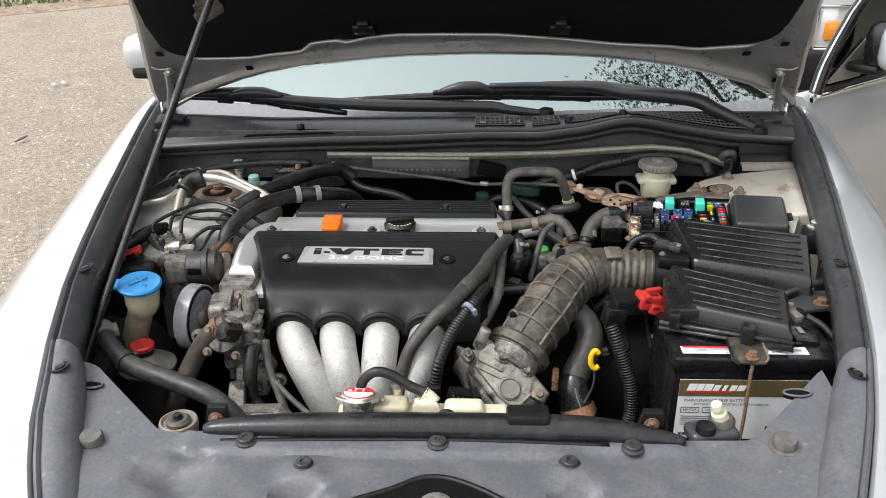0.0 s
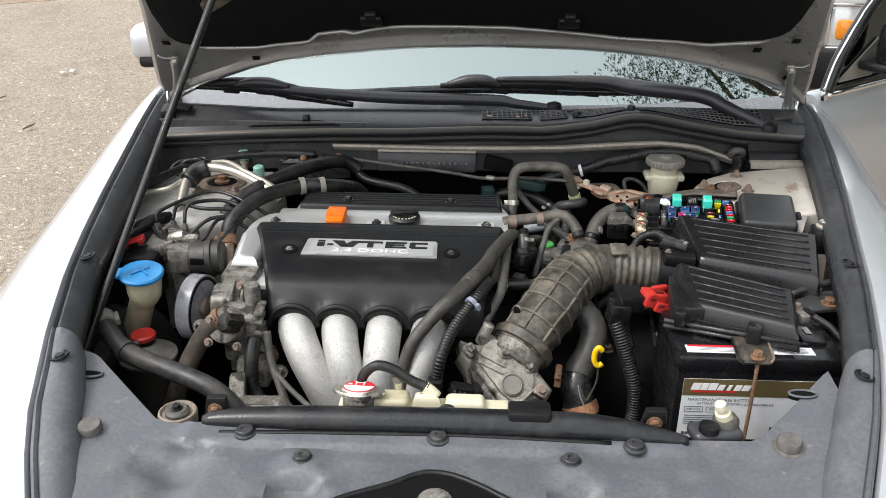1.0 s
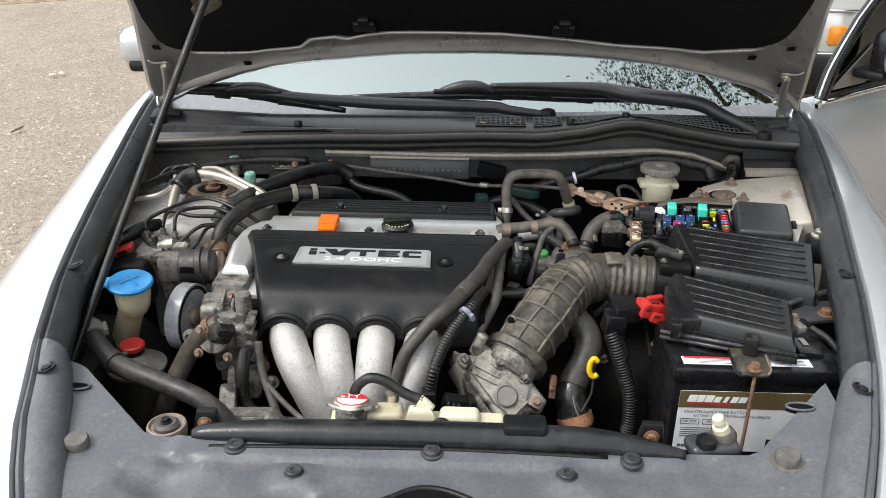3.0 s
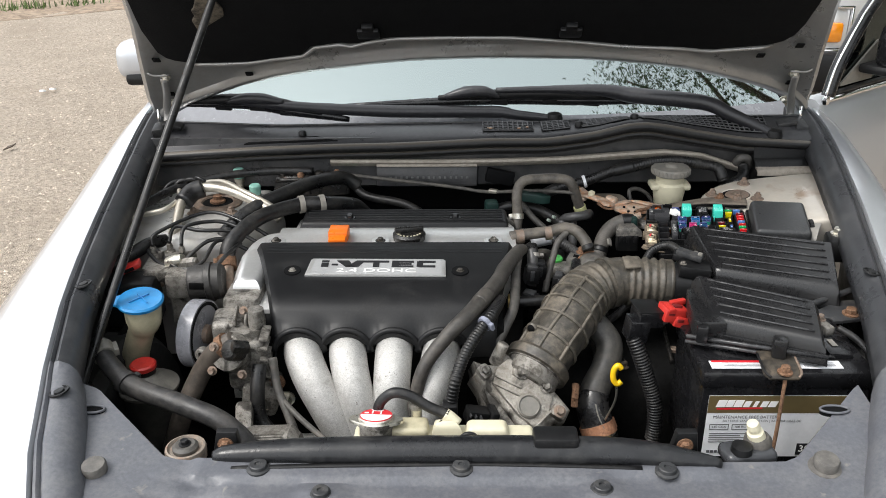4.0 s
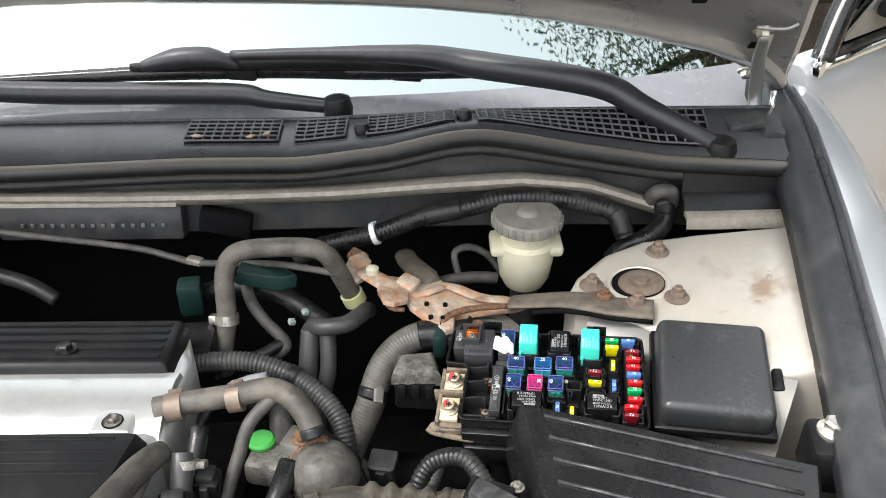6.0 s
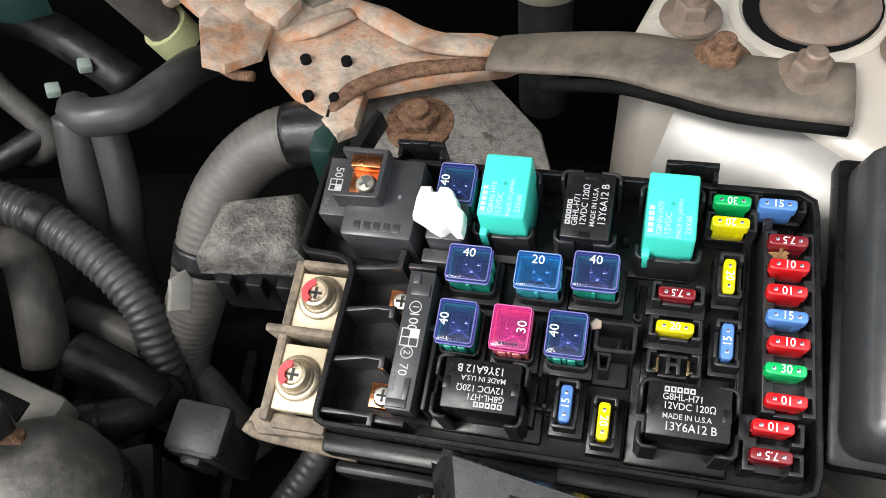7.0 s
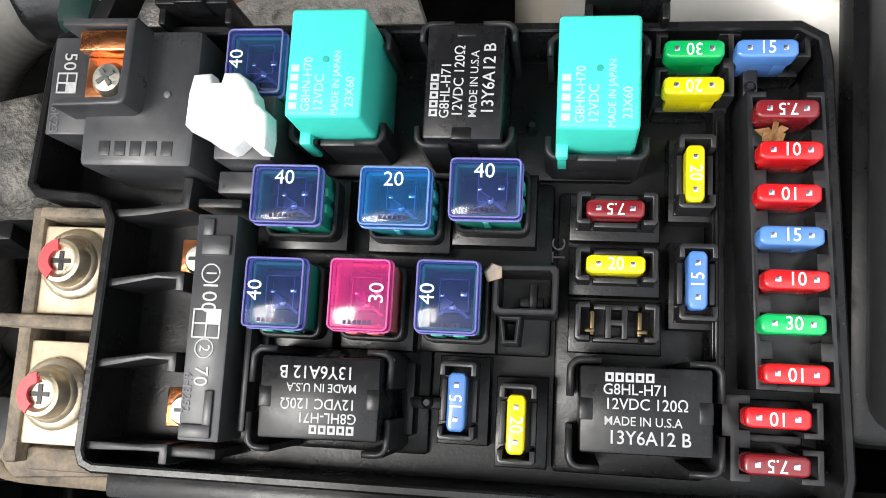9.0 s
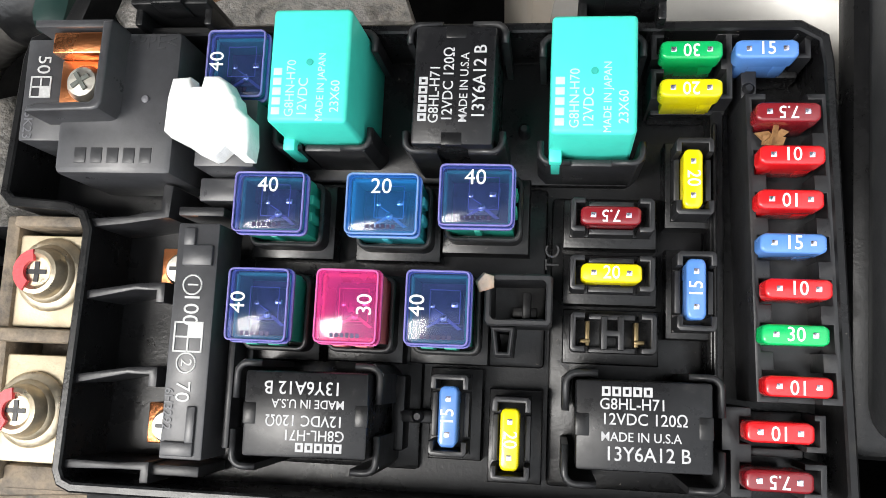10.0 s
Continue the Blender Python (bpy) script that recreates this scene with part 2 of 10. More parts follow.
BROWNHOSE = mat("brown_grimy_hose", (0.072, 0.060, 0.050), 0.5, 0, 0.25, 70, 0.25, (0.12, 0.095, 0.075), 0.3, 18, stain=((0.03, 0.026, 0.023), 0.3, 22))
COVERGREY = mat("dusty_front_cover", (0.100, 0.104, 0.118), 0.40, 0, 0.10, 160, 0.16, (0.20, 0.195, 0.19), 0.26, 14, fine=0.0005, blur=0.34, stain=((0.24, 0.225, 0.20), 0.10, 34))
SCUTTLE_RUBBER = mat("dust_topped_rubber", (0.012, 0.012, 0.0125), 0.42, 0, 0.2, 90, 0.15, (0.06, 0.055, 0.048), 0.2, 22, spec=0.35, top=(0.16, 0.142, 0.12))
HOSEDULL = mat("dull_hose_rubber", (0.026, 0.0255, 0.026), 0.46, 0, 0.25, 90, 0.2, (0.11, 0.10, 0.088), 0.32, 16)
GRASS = mat("grass_blade", (0.09, 0.14, 0.04), 0.7, 0, 0.3, 3, 0, island=0.5)
TYRE = mat("tyre_rubber", (0.02, 0.02, 0.02), 0.8, 0, 0.2, 30, 0.3)
AMBER = mat("amber_lens", (0.85, 0.28, 0.01), 0.15, 0, 0.05, 60, 0, coat=1.0)
LENS = mat("clear_lens", (0.75, 0.75, 0.75), 0.1, 0.3, 0.05, 60, 0, coat=1.0)
TRUCK = mat("pale_truck_paint", (0.50, 0.50, 0.49), 0.4, 0.3, 0.05, 200, 0, coat=0.8)
SEATGREY = mat("grey_trim", (0.46, 0.46, 0.50), 0.75, 0, 0.1, 60, 0.1)


def glass_material(name, tint, gloss):
    m = bpy.data.materials.new(name)
    m.use_nodes = True
    n, l = m.node_tree.nodes, m.node_tree.links
    n.remove(n["Principled BSDF"])
    tr, gl, fr, mx = n.new("ShaderNodeBsdfTransparent"), n.new("ShaderNodeBsdfGlossy"), n.new("ShaderNodeFresnel"), n.new("ShaderNodeMixShader")
    tr.inputs[0].default_value = (*tint, 1)
    gl.inputs["Roughness"].default_value = 0.02
    gl.inputs[0].default_value = (0.88, 1.0, 0.98, 1)
    fr.inputs["IOR"].default_value = gloss
    l.new(fr.outputs[0], mx.inputs[0])
    l.new(tr.outputs[0], mx.inputs[1])
    l.new(gl.outputs[0], mx.inputs[2])
    l.new(mx.outputs[0], n["Material Output"].inputs["Surface"])
    return m


GLASS = glass_material("windscreen_glass", (0.80, 0.88, 0.87), 4.4)
GLASS_DARK = glass_material("tinted_glass", (0.12, 0.13, 0.13), 1.6)


# ---- mesh helpers ----
def merge(bm, t, m=None):
    if m is not None:
        t.transform(m)
    me = bpy.data.meshes.new("tmp")
    t.to_mesh(me)
    t.free()
    bm.from_mesh(me)
    bpy.data.meshes.remove(me)
    return bm


def box(bm, c, s, turn=(0, 0, 0), bev=0.0, seg=2, taper=None, shift=(0, 0)):
    """A box of size s about c; taper: the top's size as a share of the foot's."""
    t = bmesh.new()
    bmesh.ops.create_cube(t, size=1.0)
    for v in t.verts:
        v.co = Vector((v.co.x * s[0], v.co.y * s[1], v.co.z * s[2]))
        if taper and v.co.z > 0:
            v.co.x, v.co.y = v.co.x * taper[0] + shift[0], v.co.y * taper[1] + shift[1]
    if bev:
        bmesh.ops.bevel(t, geom=list(t.edges), offset=bev, segments=seg, affect="EDGES", profile=0.5)
    return merge(bm, t, pose(*c, *turn))


def prism(bm, pts, z0, z1, bev=0.0, m=None, seg=2, top=1.0):
    """An outline in x and y, drawn up from z0 to z1."""
    t = bmesh.new()
    f = t.faces.new([t.verts.new((x, y, z0)) for x, y in pts])
    f.normal_update()
    if f.normal.z > 0:
        f.normal_flip()
    r = bmesh.ops.extrude_face_region(t, geom=[f])
    up = [v for v in r["geom"] if isinstance(v, bmesh.types.BMVert)]
    cx, cy = sum(p[0] for p in pts) / len(pts), sum(p[1] for p in pts) / len(pts)
    for v in up:
        v.co = Vector((cx + (v.co.x - cx) * top, cy + (v.co.y - cy) * top, z1))
    bmesh.ops.recalc_face_normals(t, faces=list(t.faces))
    if bev:
        ups = set(up)
        bmesh.ops.bevel(t, geom=[e for e in t.edges if e.verts[0] in ups and e.verts[1] in ups], offset=bev, segments=seg, affect="EDGES", profile=0.5)
    return merge(bm, t, m)


def curve_points(pts, steps):
    p = [Vector(q) for q in pts]
    if len(p) == 2 or steps < 2:
        return p
    out = []
    for i in range(len(p) - 1):
        a, b, c, d = p[max(i - 1, 0)], p[i], p[i + 1], p[min(i + 2, len(p) - 1)]
        for k in range(steps):
            u = k / steps
            out.append(0.5 * ((2 * b) + (c - a) * u + (2 * a - 5 * b + 4 * c - d) * u * u + (3 * b - a - 3 * c + d) * u ** 3))
    return out + [p[-1]]


def resample(pts, gap):
    out, rest = [pts[0]], 0.0
    for a, b in zip(pts, pts[1:]):
        length = (b - a).length
        d = gap - rest
        while d < length:
            out.append(a.lerp(b, d / length))
            d += gap
        rest = length - (d - gap)
    return out + [pts[-1]]


def tube(bm, pts, r, seg=12, steps=6, ribs=None, flat=1.0):
    """A round bar along points. r: a radius, or one for each point. ribs: (pitch, height) of rings round it."""
    line = curve_points(pts, steps)
    if ribs:
        line = resample(line, ribs[0] / 4)
    n = len(line)
    rs = [r] * n if not isinstance(r, (list, tuple)) else [np.interp(i / (n - 1) * (len(r) - 1), range(len(r)), r) for i in range(n)]
    up, rings = None, []
    for i, p in enumerate(line):
        d = (line[min(i + 1, n - 1)] - line[max(i - 1, 0)]).normalized()
        if up is None:
            up = d.orthogonal().normalized() if abs(d.z) > 0.95 else d.cross(Vector((0, 0, 1))).normalized()
        side = (up - d * up.dot(d)).normalized()
        up = side
        other = d.cross(side)
        rad = float(rs[i]) + (ribs[1] * (0.0, 0.7, 1.0, 0.7)[i % 4] if ribs else 0)
        rings.append([bm.verts.new(p + side * (rad * math.cos(2 * math.pi * k / seg)) + other * (rad * flat * math.sin(2 * math.pi * k / seg))) for k in range(seg)])
    for a, b in zip(rings, rings[1:]):
        for k in range(seg):
            bm.faces.new((a[k], a[(k + 1) % seg], b[(k + 1) % seg], b[k]))
    bm.faces.new(rings[0][::-1])
    bm.faces.new(rings[-1])
    return bm


def lathe(bm, prof, c, seg=24, m=None):
    """A turned body: (radius, height) pairs about the upright line through c."""
    t = bmesh.new()
    rings = []
    for r, z in prof:
        rings.append([t.verts.new((r * math.cos(2 * math.pi * k / seg), r * math.sin(2 * math.pi * k / seg), z)) for k in range(seg)])
    for a, b in zip(rings, rings[1:]):
        for k in range(seg):
            t.faces.new((a[k], a[(k + 1) % seg], b[(k + 1) % seg], b[k]))
    t.faces.new(rings[0][::-1])
    t.faces.new(rings[-1])
    bmesh.ops.recalc_face_normals(t, faces=list(t.faces))
    return merge(bm, t, Matrix.Translation(c) @ (m or Matrix()))


def sheet(bm, rows, drop):
    """A slab with its upper side on a grid of points, and its lower side moved by drop."""
    d = Vector(drop)
    a = [[bm.verts.new(p) for p in row] for row in rows]
    b = [[bm.verts.new(Vector(p) + d) for p in row] for row in rows]
    nr, nc = len(rows), len(rows[0])
    for i in range(nr - 1):
        for j in range(nc - 1):
            bm.faces.new((a[i][j], a[i][j + 1], a[i + 1][j + 1], a[i + 1][j]))
            bm.faces.new((b[i][j], b[i + 1][j], b[i + 1][j + 1], b[i][j + 1]))
    for i in range(nr - 1):
        bm.faces.new((a[i][0], a[i + 1][0], b[i + 1][0], b[i][0]))
        bm.faces.new((a[i][-1], b[i][-1], b[i + 1][-1], a[i + 1][-1]))
    for j in range(nc - 1):
        bm.faces.new((a[0][j], b[0][j], b[0][j + 1], a[0][j + 1]))
        bm.faces.new((a[-1][j], a[-1][j + 1], b[-1][j + 1], b[-1][j]))
    bmesh.ops.recalc_face_normals(bm, faces=list(bm.faces))
    return bm


def bolt(bm, c, r, h, m=None, washer=1.45):
    t = bmesh.new()
    lathe(t, [(r * washer, 0), (r * washer, h * 0.2), (r * 1.05, h * 0.25)], (0, 0, 0), 20)
    lathe(t, [(r, h * 0.2), (r, h * 0.85), (r * 0.8, h), (r * 0.35, h * 0.96)], (0, 0, 0), 6)
    return merge(bm, t, Matrix.Translation(c) @ (m or Matrix()))


def nut(bm, c, r, h, m=None):
    """A flanged nut with the stud's end standing out of it."""
    t = bmesh.new()
    lathe(t, [(r * 1.7, 0), (r * 1.65, h * 0.14), (r * 1.1, h * 0.26)], (0, 0, 0), 22)
    lathe(t, [(r, h * 0.2), (r, h * 0.6), (r * 0.88, h * 0.7), (r * 0.5, h * 0.7)], (0, 0, 0), 6)
    lathe(t, [(r * 0.56, h * 0.6), (r * 0.56, h * 0.95), (r * 0.45, h), (r * 0.1, h)], (0, 0, 0), 14)
    return merge(bm, t, Matrix.Translation(c) @ (m or Matrix()))


def root_of(ob):
    while ob.parent:
        ob = ob.parent
    return ob


def link_mesh(name, bm, material, sharp=38):
    for e in bm.edges:
        e.smooth = len(e.link_faces) == 2 and e.calc_face_angle(0) < radians(sharp)
    for f in bm.faces:
        f.smooth = True
    me = bpy.data.meshes.new(name)
    bm.to_mesh(me)
    bm.free()
    me.materials.append(material)
    return new(name, me)


def part(name, bm, material, parent, label="", local=False, sharp=38):
    if not local:
        bm.transform(root_of(parent).matrix_basis.inverted())
    ob = link_mesh(name, bm, material, sharp)
    ob.parent = parent
    if label:
        ob["label"] = label
    return ob


def thing(name, at, label, category, group="", kind="", m=None):
    ob = new(name)
    ob.empty_display_size = 0.02
    ob.matrix_basis = m if m is not None else Matrix.Translation(at)
    return tagged(ob, label, category, group, kind)


def solo(name, bm, material, label, category, group="", kind="", sharp=38):
    """A thing of one mesh, with its origin under its middle."""
    co = [v.co for v in bm.verts]
    at = Vector((sum(c.x for c in co) / len(co), sum(c.y for c in co) / len(co), min(c.z for c in co)))
    bm.transform(Matrix.Translation(-at))
    ob = link_mesh(name, bm, material, sharp)
    ob.location = at
    return tagged(ob, label, category, group, kind)


B = bmesh.new
LETTERS = {}


def letters(s, size, m, material, parent, name="lettering", wide=1.0, bold=0.0):
    """Printed characters, centred at m and facing its z."""
    key = (s, size, wide, bold)
    if key not in LETTERS:
        cu = bpy.data.curves.new("t", "FONT")
        cu.body, cu.size, cu.align_x, cu.align_y, cu.extrude, cu.resolution_u = s, size, "CENTER", "CENTER", size * 0.01, 3
        cu.offset = bold * size
        ob = new("t", cu)
        bpy.context.view_layer.update()
        me = bpy.data.meshes.new_from_object(ob.evaluated_get(bpy.context.evaluated_depsgraph_get()))
        for v in me.vertices:
            v.co.x *= wide
        bpy.data.objects.remove(ob)
        bpy.data.curves.remove(cu)
        LETTERS[key] = me
    me = LETTERS[key].copy()
    me.materials.clear()
    me.materials.append(material)
    ob = new(name, me)
    ob.parent = parent
    ob.matrix_basis = m
    return ob


def edge(y, side=1):
    """Half width and height of the opening between the wings, on one side."""
    if side > 0:
        w = np.interp(y, (0.45, 0.62, 0.81, 0.874, 0.94, 0.998, 1.081, 1.172, 1.30, 1.449, 1.631, 1.87, 2.09, 2.35), (0.27, 0.40, 0.491, 0.521, 0.552, 0.577, 0.606, 0.635, 0.673, 0.710, 0.756, 0.813, 0.858, 0.878))
    else:
        w = np.interp(y, (0.45, 0.62, 0.81, 0.893, 0.972, 1.057, 1.16, 1.29, 1.427, 1.669, 2.0, 2.16, 2.35), (0.34, 0.46, 0.556, 0.596, 0.627, 0.648, 0.676, 0.710, 0.737, 0.778, 0.836, 0.860, 0.878))
    return float(w), float(np.interp(y, (0.45, 0.62, 0.81, 0.95, 1.11, 1.6, 2.16, 2.35), (0.65, 0.675, 0.70, 0.725, 0.765, 0.82, 0.862, 0.875)))
# ---- ground and surroundings ----
def ground_material():
    m = mat("gravel_road", (0.46, 0.388, 0.315), 0.9, 0, 0.36, 48, 0.9, (0.34, 0.28, 0.218), 0.34, 2.2, spec=0.2, fine=0.028, stain=((0.36, 0.295, 0.23), 0.30, 0.55))
    return m


ROAD = ground_material()
bm = B()
xs = [-400, -60, -20, -9, -5, -3, -2, -1, 0, 1, 2, 4, 10, 40, 400]
ys = [-400, -40, -8, -2, 0, 1, 2, 3, 4, 6, 8, 10, 14, 30, 100, 400]
rows = [[(x, y, 0.0) for x in xs] for y in ys]
sheet(bm, rows, (0, 0, -0.3))
ground = solo("ground", bm, ROAD, "pale dusty gravel road with fine loose stones", "ground", kind="structure")
rng = random.Random(4)
vs, fs = [], []
for i in range(30000):
    y = 1.2 + 10 * rng.random() ** 1.4
    x = -0.95 - (0.6 + 0.55 * y) * rng.random()
    r = 0.0035 + 0.009 * rng.random() ** 4
    k = len(vs)
    a = rng.random() * 6.28
    vs += [(x + r * math.cos(a + j * 1.57), y + r * math.sin(a + j * 1.57) * 0.8, 0.0) for j in range(4)] + [(x, y, r * 0.6)]
    fs += [(k + j, k + (j + 1) % 4, k + 4) for j in range(4)]
me = bpy.data.meshes.new("loose_gravel")
me.from_pydata(vs, [], fs)
me.materials.append(GRAVEL_STONE)
tagged(new("loose_gravel", me), "loose pale gravel stones scattered over the road", "gravel", kind="stuff")
DIRT = mat("brown_verge_dirt", (0.25, 0.185, 0.13), 0.95, 0, 0.35, 12, 0.9, (0.42, 0.35, 0.27), 0.3, 2.5, fine=0.02)
rows = []
for j in range(12):
    q = j / 11
    row = []
    for i in range(40):
        x = -14 + 11.5 * i / 39
        y = 9.08 + 0.75 * (x + 5.06) + 5.5 * q ** 1.5 + 0.25 * noise.noise((1.3 * x, 3.0 * q, 0)) * (1 - q)
        row.append((x, y, (0.004 if j == 0 else 0.02 + 0.035 * noise.noise((2.1 * x, 2.1 * y, 3)))))
    rows.append(row)
solo("dirt_verge", sheet(B(), rows, (0, 0, -0.05)), DIRT, "low uneven bank of brown dirt beside the road", "verge", kind="structure")
vs, fs = [], []
for i in range(9000):
    x = -14 + 11.5 * rng.random()
    y = 9.75 + 0.75 * (x + 5.06) + 4.5 * rng.random() ** 1.5
    if noise.noise((0.9 * x, 0.9 * y, 7)) < -0.1:
        continue
    h, a, w = 0.05 + 0.12 * rng.random(), rng.random() * 6.28, 0.012
    k = len(vs)
    vs += [(x - w * math.cos(a), y - w * math.sin(a), 0), (x + w * math.cos(a), y + w * math.sin(a), 0), (x + 0.05 * rng.uniform(-1, 1), y + 0.05 * rng.uniform(-1, 1), h)]
    fs.append((k, k + 1, k + 2))
me = bpy.data.meshes.new("verge_grass")
me.from_pydata(vs, [], fs)
me.materials.append(GRASS)
tagged(new("verge_grass", me), "short green grass along the far road edge", "grass", kind="stuff")
for x, y in ((-3.02, 5.93), (-2.97, 5.98)):
    solo("litter", box(B(), (x, y, 0.024), (0.045, 0.03, 0.014), (8, 5, 30 + 200 * x), 0.004), WHITE, "small crumpled white paper scrap on the gravel", "litter")
for x, y in ((-3.1, 5.2), (-2.2, 3.4), (-2.6, 4.6)):
    solo("leaf_litter", prism(B(), [(-0.05, 0), (0, 0.015), (0.06, 0.004), (0, -0.012)], 0.018, 0.024, m=pose(x, y, 0.004, 4, 3, 40 * x)), BARK, "dry brown leaf lying on the gravel", "leaf")


def tree(at, height, spread, seed, label):
    rng = random.Random(seed)
    t = thing("tree", at, label, "tree")
    base = Vector(at)
    bm = B()
    tube(bm, [base, base + Vector((0.1, 0.1, height * 0.3)), base + Vector((-0.1, 0.2, height * 0.6)), base + Vector((0.1, 0, height * 0.9))], [0.28, 0.2, 0.14, 0.04], 10, 4)
    tips = []
    for i in range(13):
        a, h = rng.random() * 6.28, height * rng.uniform(0.35, 0.85)
        s = base + Vector((0, 0.1, h))
        e = s + Vector((math.cos(a), math.sin(a), rng.uniform(0.05, 0.5))) * spread * rng.uniform(0.6, 1.0)
        mid = s.lerp(e, 0.5) + Vector((0, 0, 0.3))
        tube(bm, [s, mid, e], [0.08, 0.05, 0.015], 6, 3)
        tips += [s.lerp(e, q) for q in (0.45, 0.65, 0.85, 1.0)]
    part("trunk", bm, BARK, t)
    vs, fs = [], []
    for c in tips:
        for i in range(420):
            p = c + Vector((rng.gauss(0, 0.45), rng.gauss(0, 0.45), rng.gauss(0, 0.3)))
            d = Vector((rng.gauss(0, 1), rng.gauss(0, 1), rng.gauss(0, 0.6))).normalized() * rng.uniform(0.035, 0.06)
            w = d.orthogonal().normalized() * rng.uniform(0.02, 0.032)
            k = len(vs)
            vs += [p - base - d, p - base + w, p - base + d, p - base - w]
            fs.append((k, k + 1, k + 2, k + 3))
    me = bpy.data.meshes.new("crown")
    me.from_pydata([tuple(v) for v in vs], [], fs)
    me.materials.append(LEAF)
    ob = new("crown", me)
    ob.parent = t
    return t


tree((5.6, 4.2, 0), 10.5, 3.2, 2, "tall leafy green tree beside the road")
tree((7.2, -1.5, 0), 9.0, 3.2, 3, "tall leafy green tree beside the road")
tree((8.4, 9.0, 0), 10.0, 3.4, 5, "tall leafy green tree beside the road")


rng = random.Random(11)
vs, fs = [], []
for i in range(16000):
    y = rng.uniform(-14, 34)
    x = 9.5 + 1.5 * math.sin(y * 0.35) + rng.random() ** 2 * 4
    z = rng.random() ** 0.8 * (7.0 + 2.2 * math.sin(y * 0.6) + 1.2 * math.sin(y * 1.7))
    p = Vector((x, y, z))
    d = Vector((rng.gauss(0, 1), rng.gauss(0, 1), rng.gauss(0, 0.7))).normalized() * 0.32
    w = d.orthogonal().normalized() * 0.2
    k = len(vs)
    vs += [tuple(p - d), tuple(p + w), tuple(p + d), tuple(p - w)]
    fs.append((k, k + 1, k + 2, k + 3))
me = bpy.data.meshes.new("roadside_woods")
me.from_pydata(vs, [], fs)
me.materials.append(LEAF)
tagged(new("roadside_woods", me), "dense green roadside woods", "woods", kind="stuff")


# ---- the silver car: body parts round the engine bay ----
car = thing("car", (0, 2.5, 0), "silver saloon car with its bonnet propped open on gravel", "car")


def wing(side):
    rows = []
    for y in np.linspace(0.5, 2.20 if side > 0 else 2.42, 26):
        ex, ez = edge(y, side)
        out = float(np.interp(y, (0.5, 0.8, 1.2, 1.7, 2.4), (0.20, 0.235, 0.22, 0.15, 0.055)))
        bulge = float(np.interp(y, (0.5, 1.0, 1.6, 2.4), (0.7, 1.0, 1.0, 0.55)))
        prof = ((0.0, -0.03), (0.0, -0.004), (0.02, 0.003), (0.25, -0.004), (0.5, -0.024), (0.72, -0.06), (0.88, -0.115), (0.97, -0.19), (1.0, -0.30), (0.98, -0.5))
        rows.append([(side * (ex + u * out), y, ez + v * bulge) for u, v in prof])
    bm = B()
    sheet(bm, rows, (-side * 0.001, 0, -0.003))
    return bm


part("front_wing", wing(-1), PAINT, car)
part("front_wing", wing(1), PAINT, car)
# Added black block that gives the dark gap between right wing and door.
part("dark_gap_block", box(B(), (0.895, 2.27, 0.815), (0.07, 0.13, 0.04), (0, 0, 0), 0.010), PLASTIC, car)


def apron(side):
    """The dark inner wing under the rubber seal."""
    rows = []
    for y in np.linspace(0.62, 2.3, 18):
        ex, ez = edge(y, side)
        rows.append([(side * (ex - 0.002 - a), y, ez + b) for a, b in ((0, -0.004), (0.010, -0.012), (0.022, -0.02), (0.036, -0.03), (0.034, -0.06), (0.008, -0.11), (0.0, -0.25), (0.0, -0.45))])
    return sheet(B(), rows, (side * 0.002, 0, -0.003))


def wing_seal(side):
    rows = []
    for y in np.linspace(1.128, 2.2, 34):
        ex, ez = edge(y, side)
        w = float(np.interp(y, (1.13, 1.3, 1.5, 2.2), (0.042, 0.041, 0.044, 0.052))) + (0.004 if side > 0 else 0)
        rows.append([(side * (ex - a * w), y, ez + b) for a, b in ((0.02, -0.014), (0.05, 0.000), (0.12, 0.004), (0.19, 0.001), (0.22, -0.003), (0.26, 0.001), (0.38, 0.004), (0.66, -0.002), (0.86, -0.012), (1.0, -0.028), (1.0, -0.045))])
    return sheet(B(), rows, (0, 0, -0.004))


def cover_end(side):
    """The broad moulded end of the front cover along the wing."""
    rows = []
    for y in np.linspace(0.66, 1.126, 20):
        ex, ez = edge(y, side)
        w = float(np.interp(y, (0.66, 0.95, 1.06, 1.13), (0.070, 0.068, 0.058, 0.046)))
        rows.append([(side * (ex - a * w), y, ez + b) for a, b in ((0.02, -0.014), (0.05, 0.001), (0.12, 0.005), (0.18, 0.002), (0.20, -0.001), (0.24, 0.003), (0.40, 0.005), (0.70, -0.001), (0.90, -0.012), (1.0, -0.026), (1.04, -0.050))])
    return sheet(B(), rows, (0, 0, -0.004))


for s in (-1, 1):
    inner = part("inner_wing", apron(s), PLASTIC, car)
    seal = part("wing_seal", wing_seal(s), SEALGREY, inner, "smooth grey rubber weather seal")
    part("cover_end", cover_end(s), COVERGREY, inner, "moulded grey plastic end piece")
    for y in (1.065, 1.335) if s < 0 else (1.07, 1.37):
        clip = B()
        lathe(clip, [(0.0150, 0.000), (0.0145, 0.0022), (0.0125, 0.0026), (0.0115, 0.0005), (0.0080, 0.0004), (0.0072, 0.003), (0.004, 0.0038), (0.001, 0.0036)], (s * (edge(y, s)[0] - 0.026), y, edge(y, s)[1] + 0.0035), 18, pose(0, 0, 0, 0, s * 12, 0))
        part("clip", clip, PLASTIC, inner)


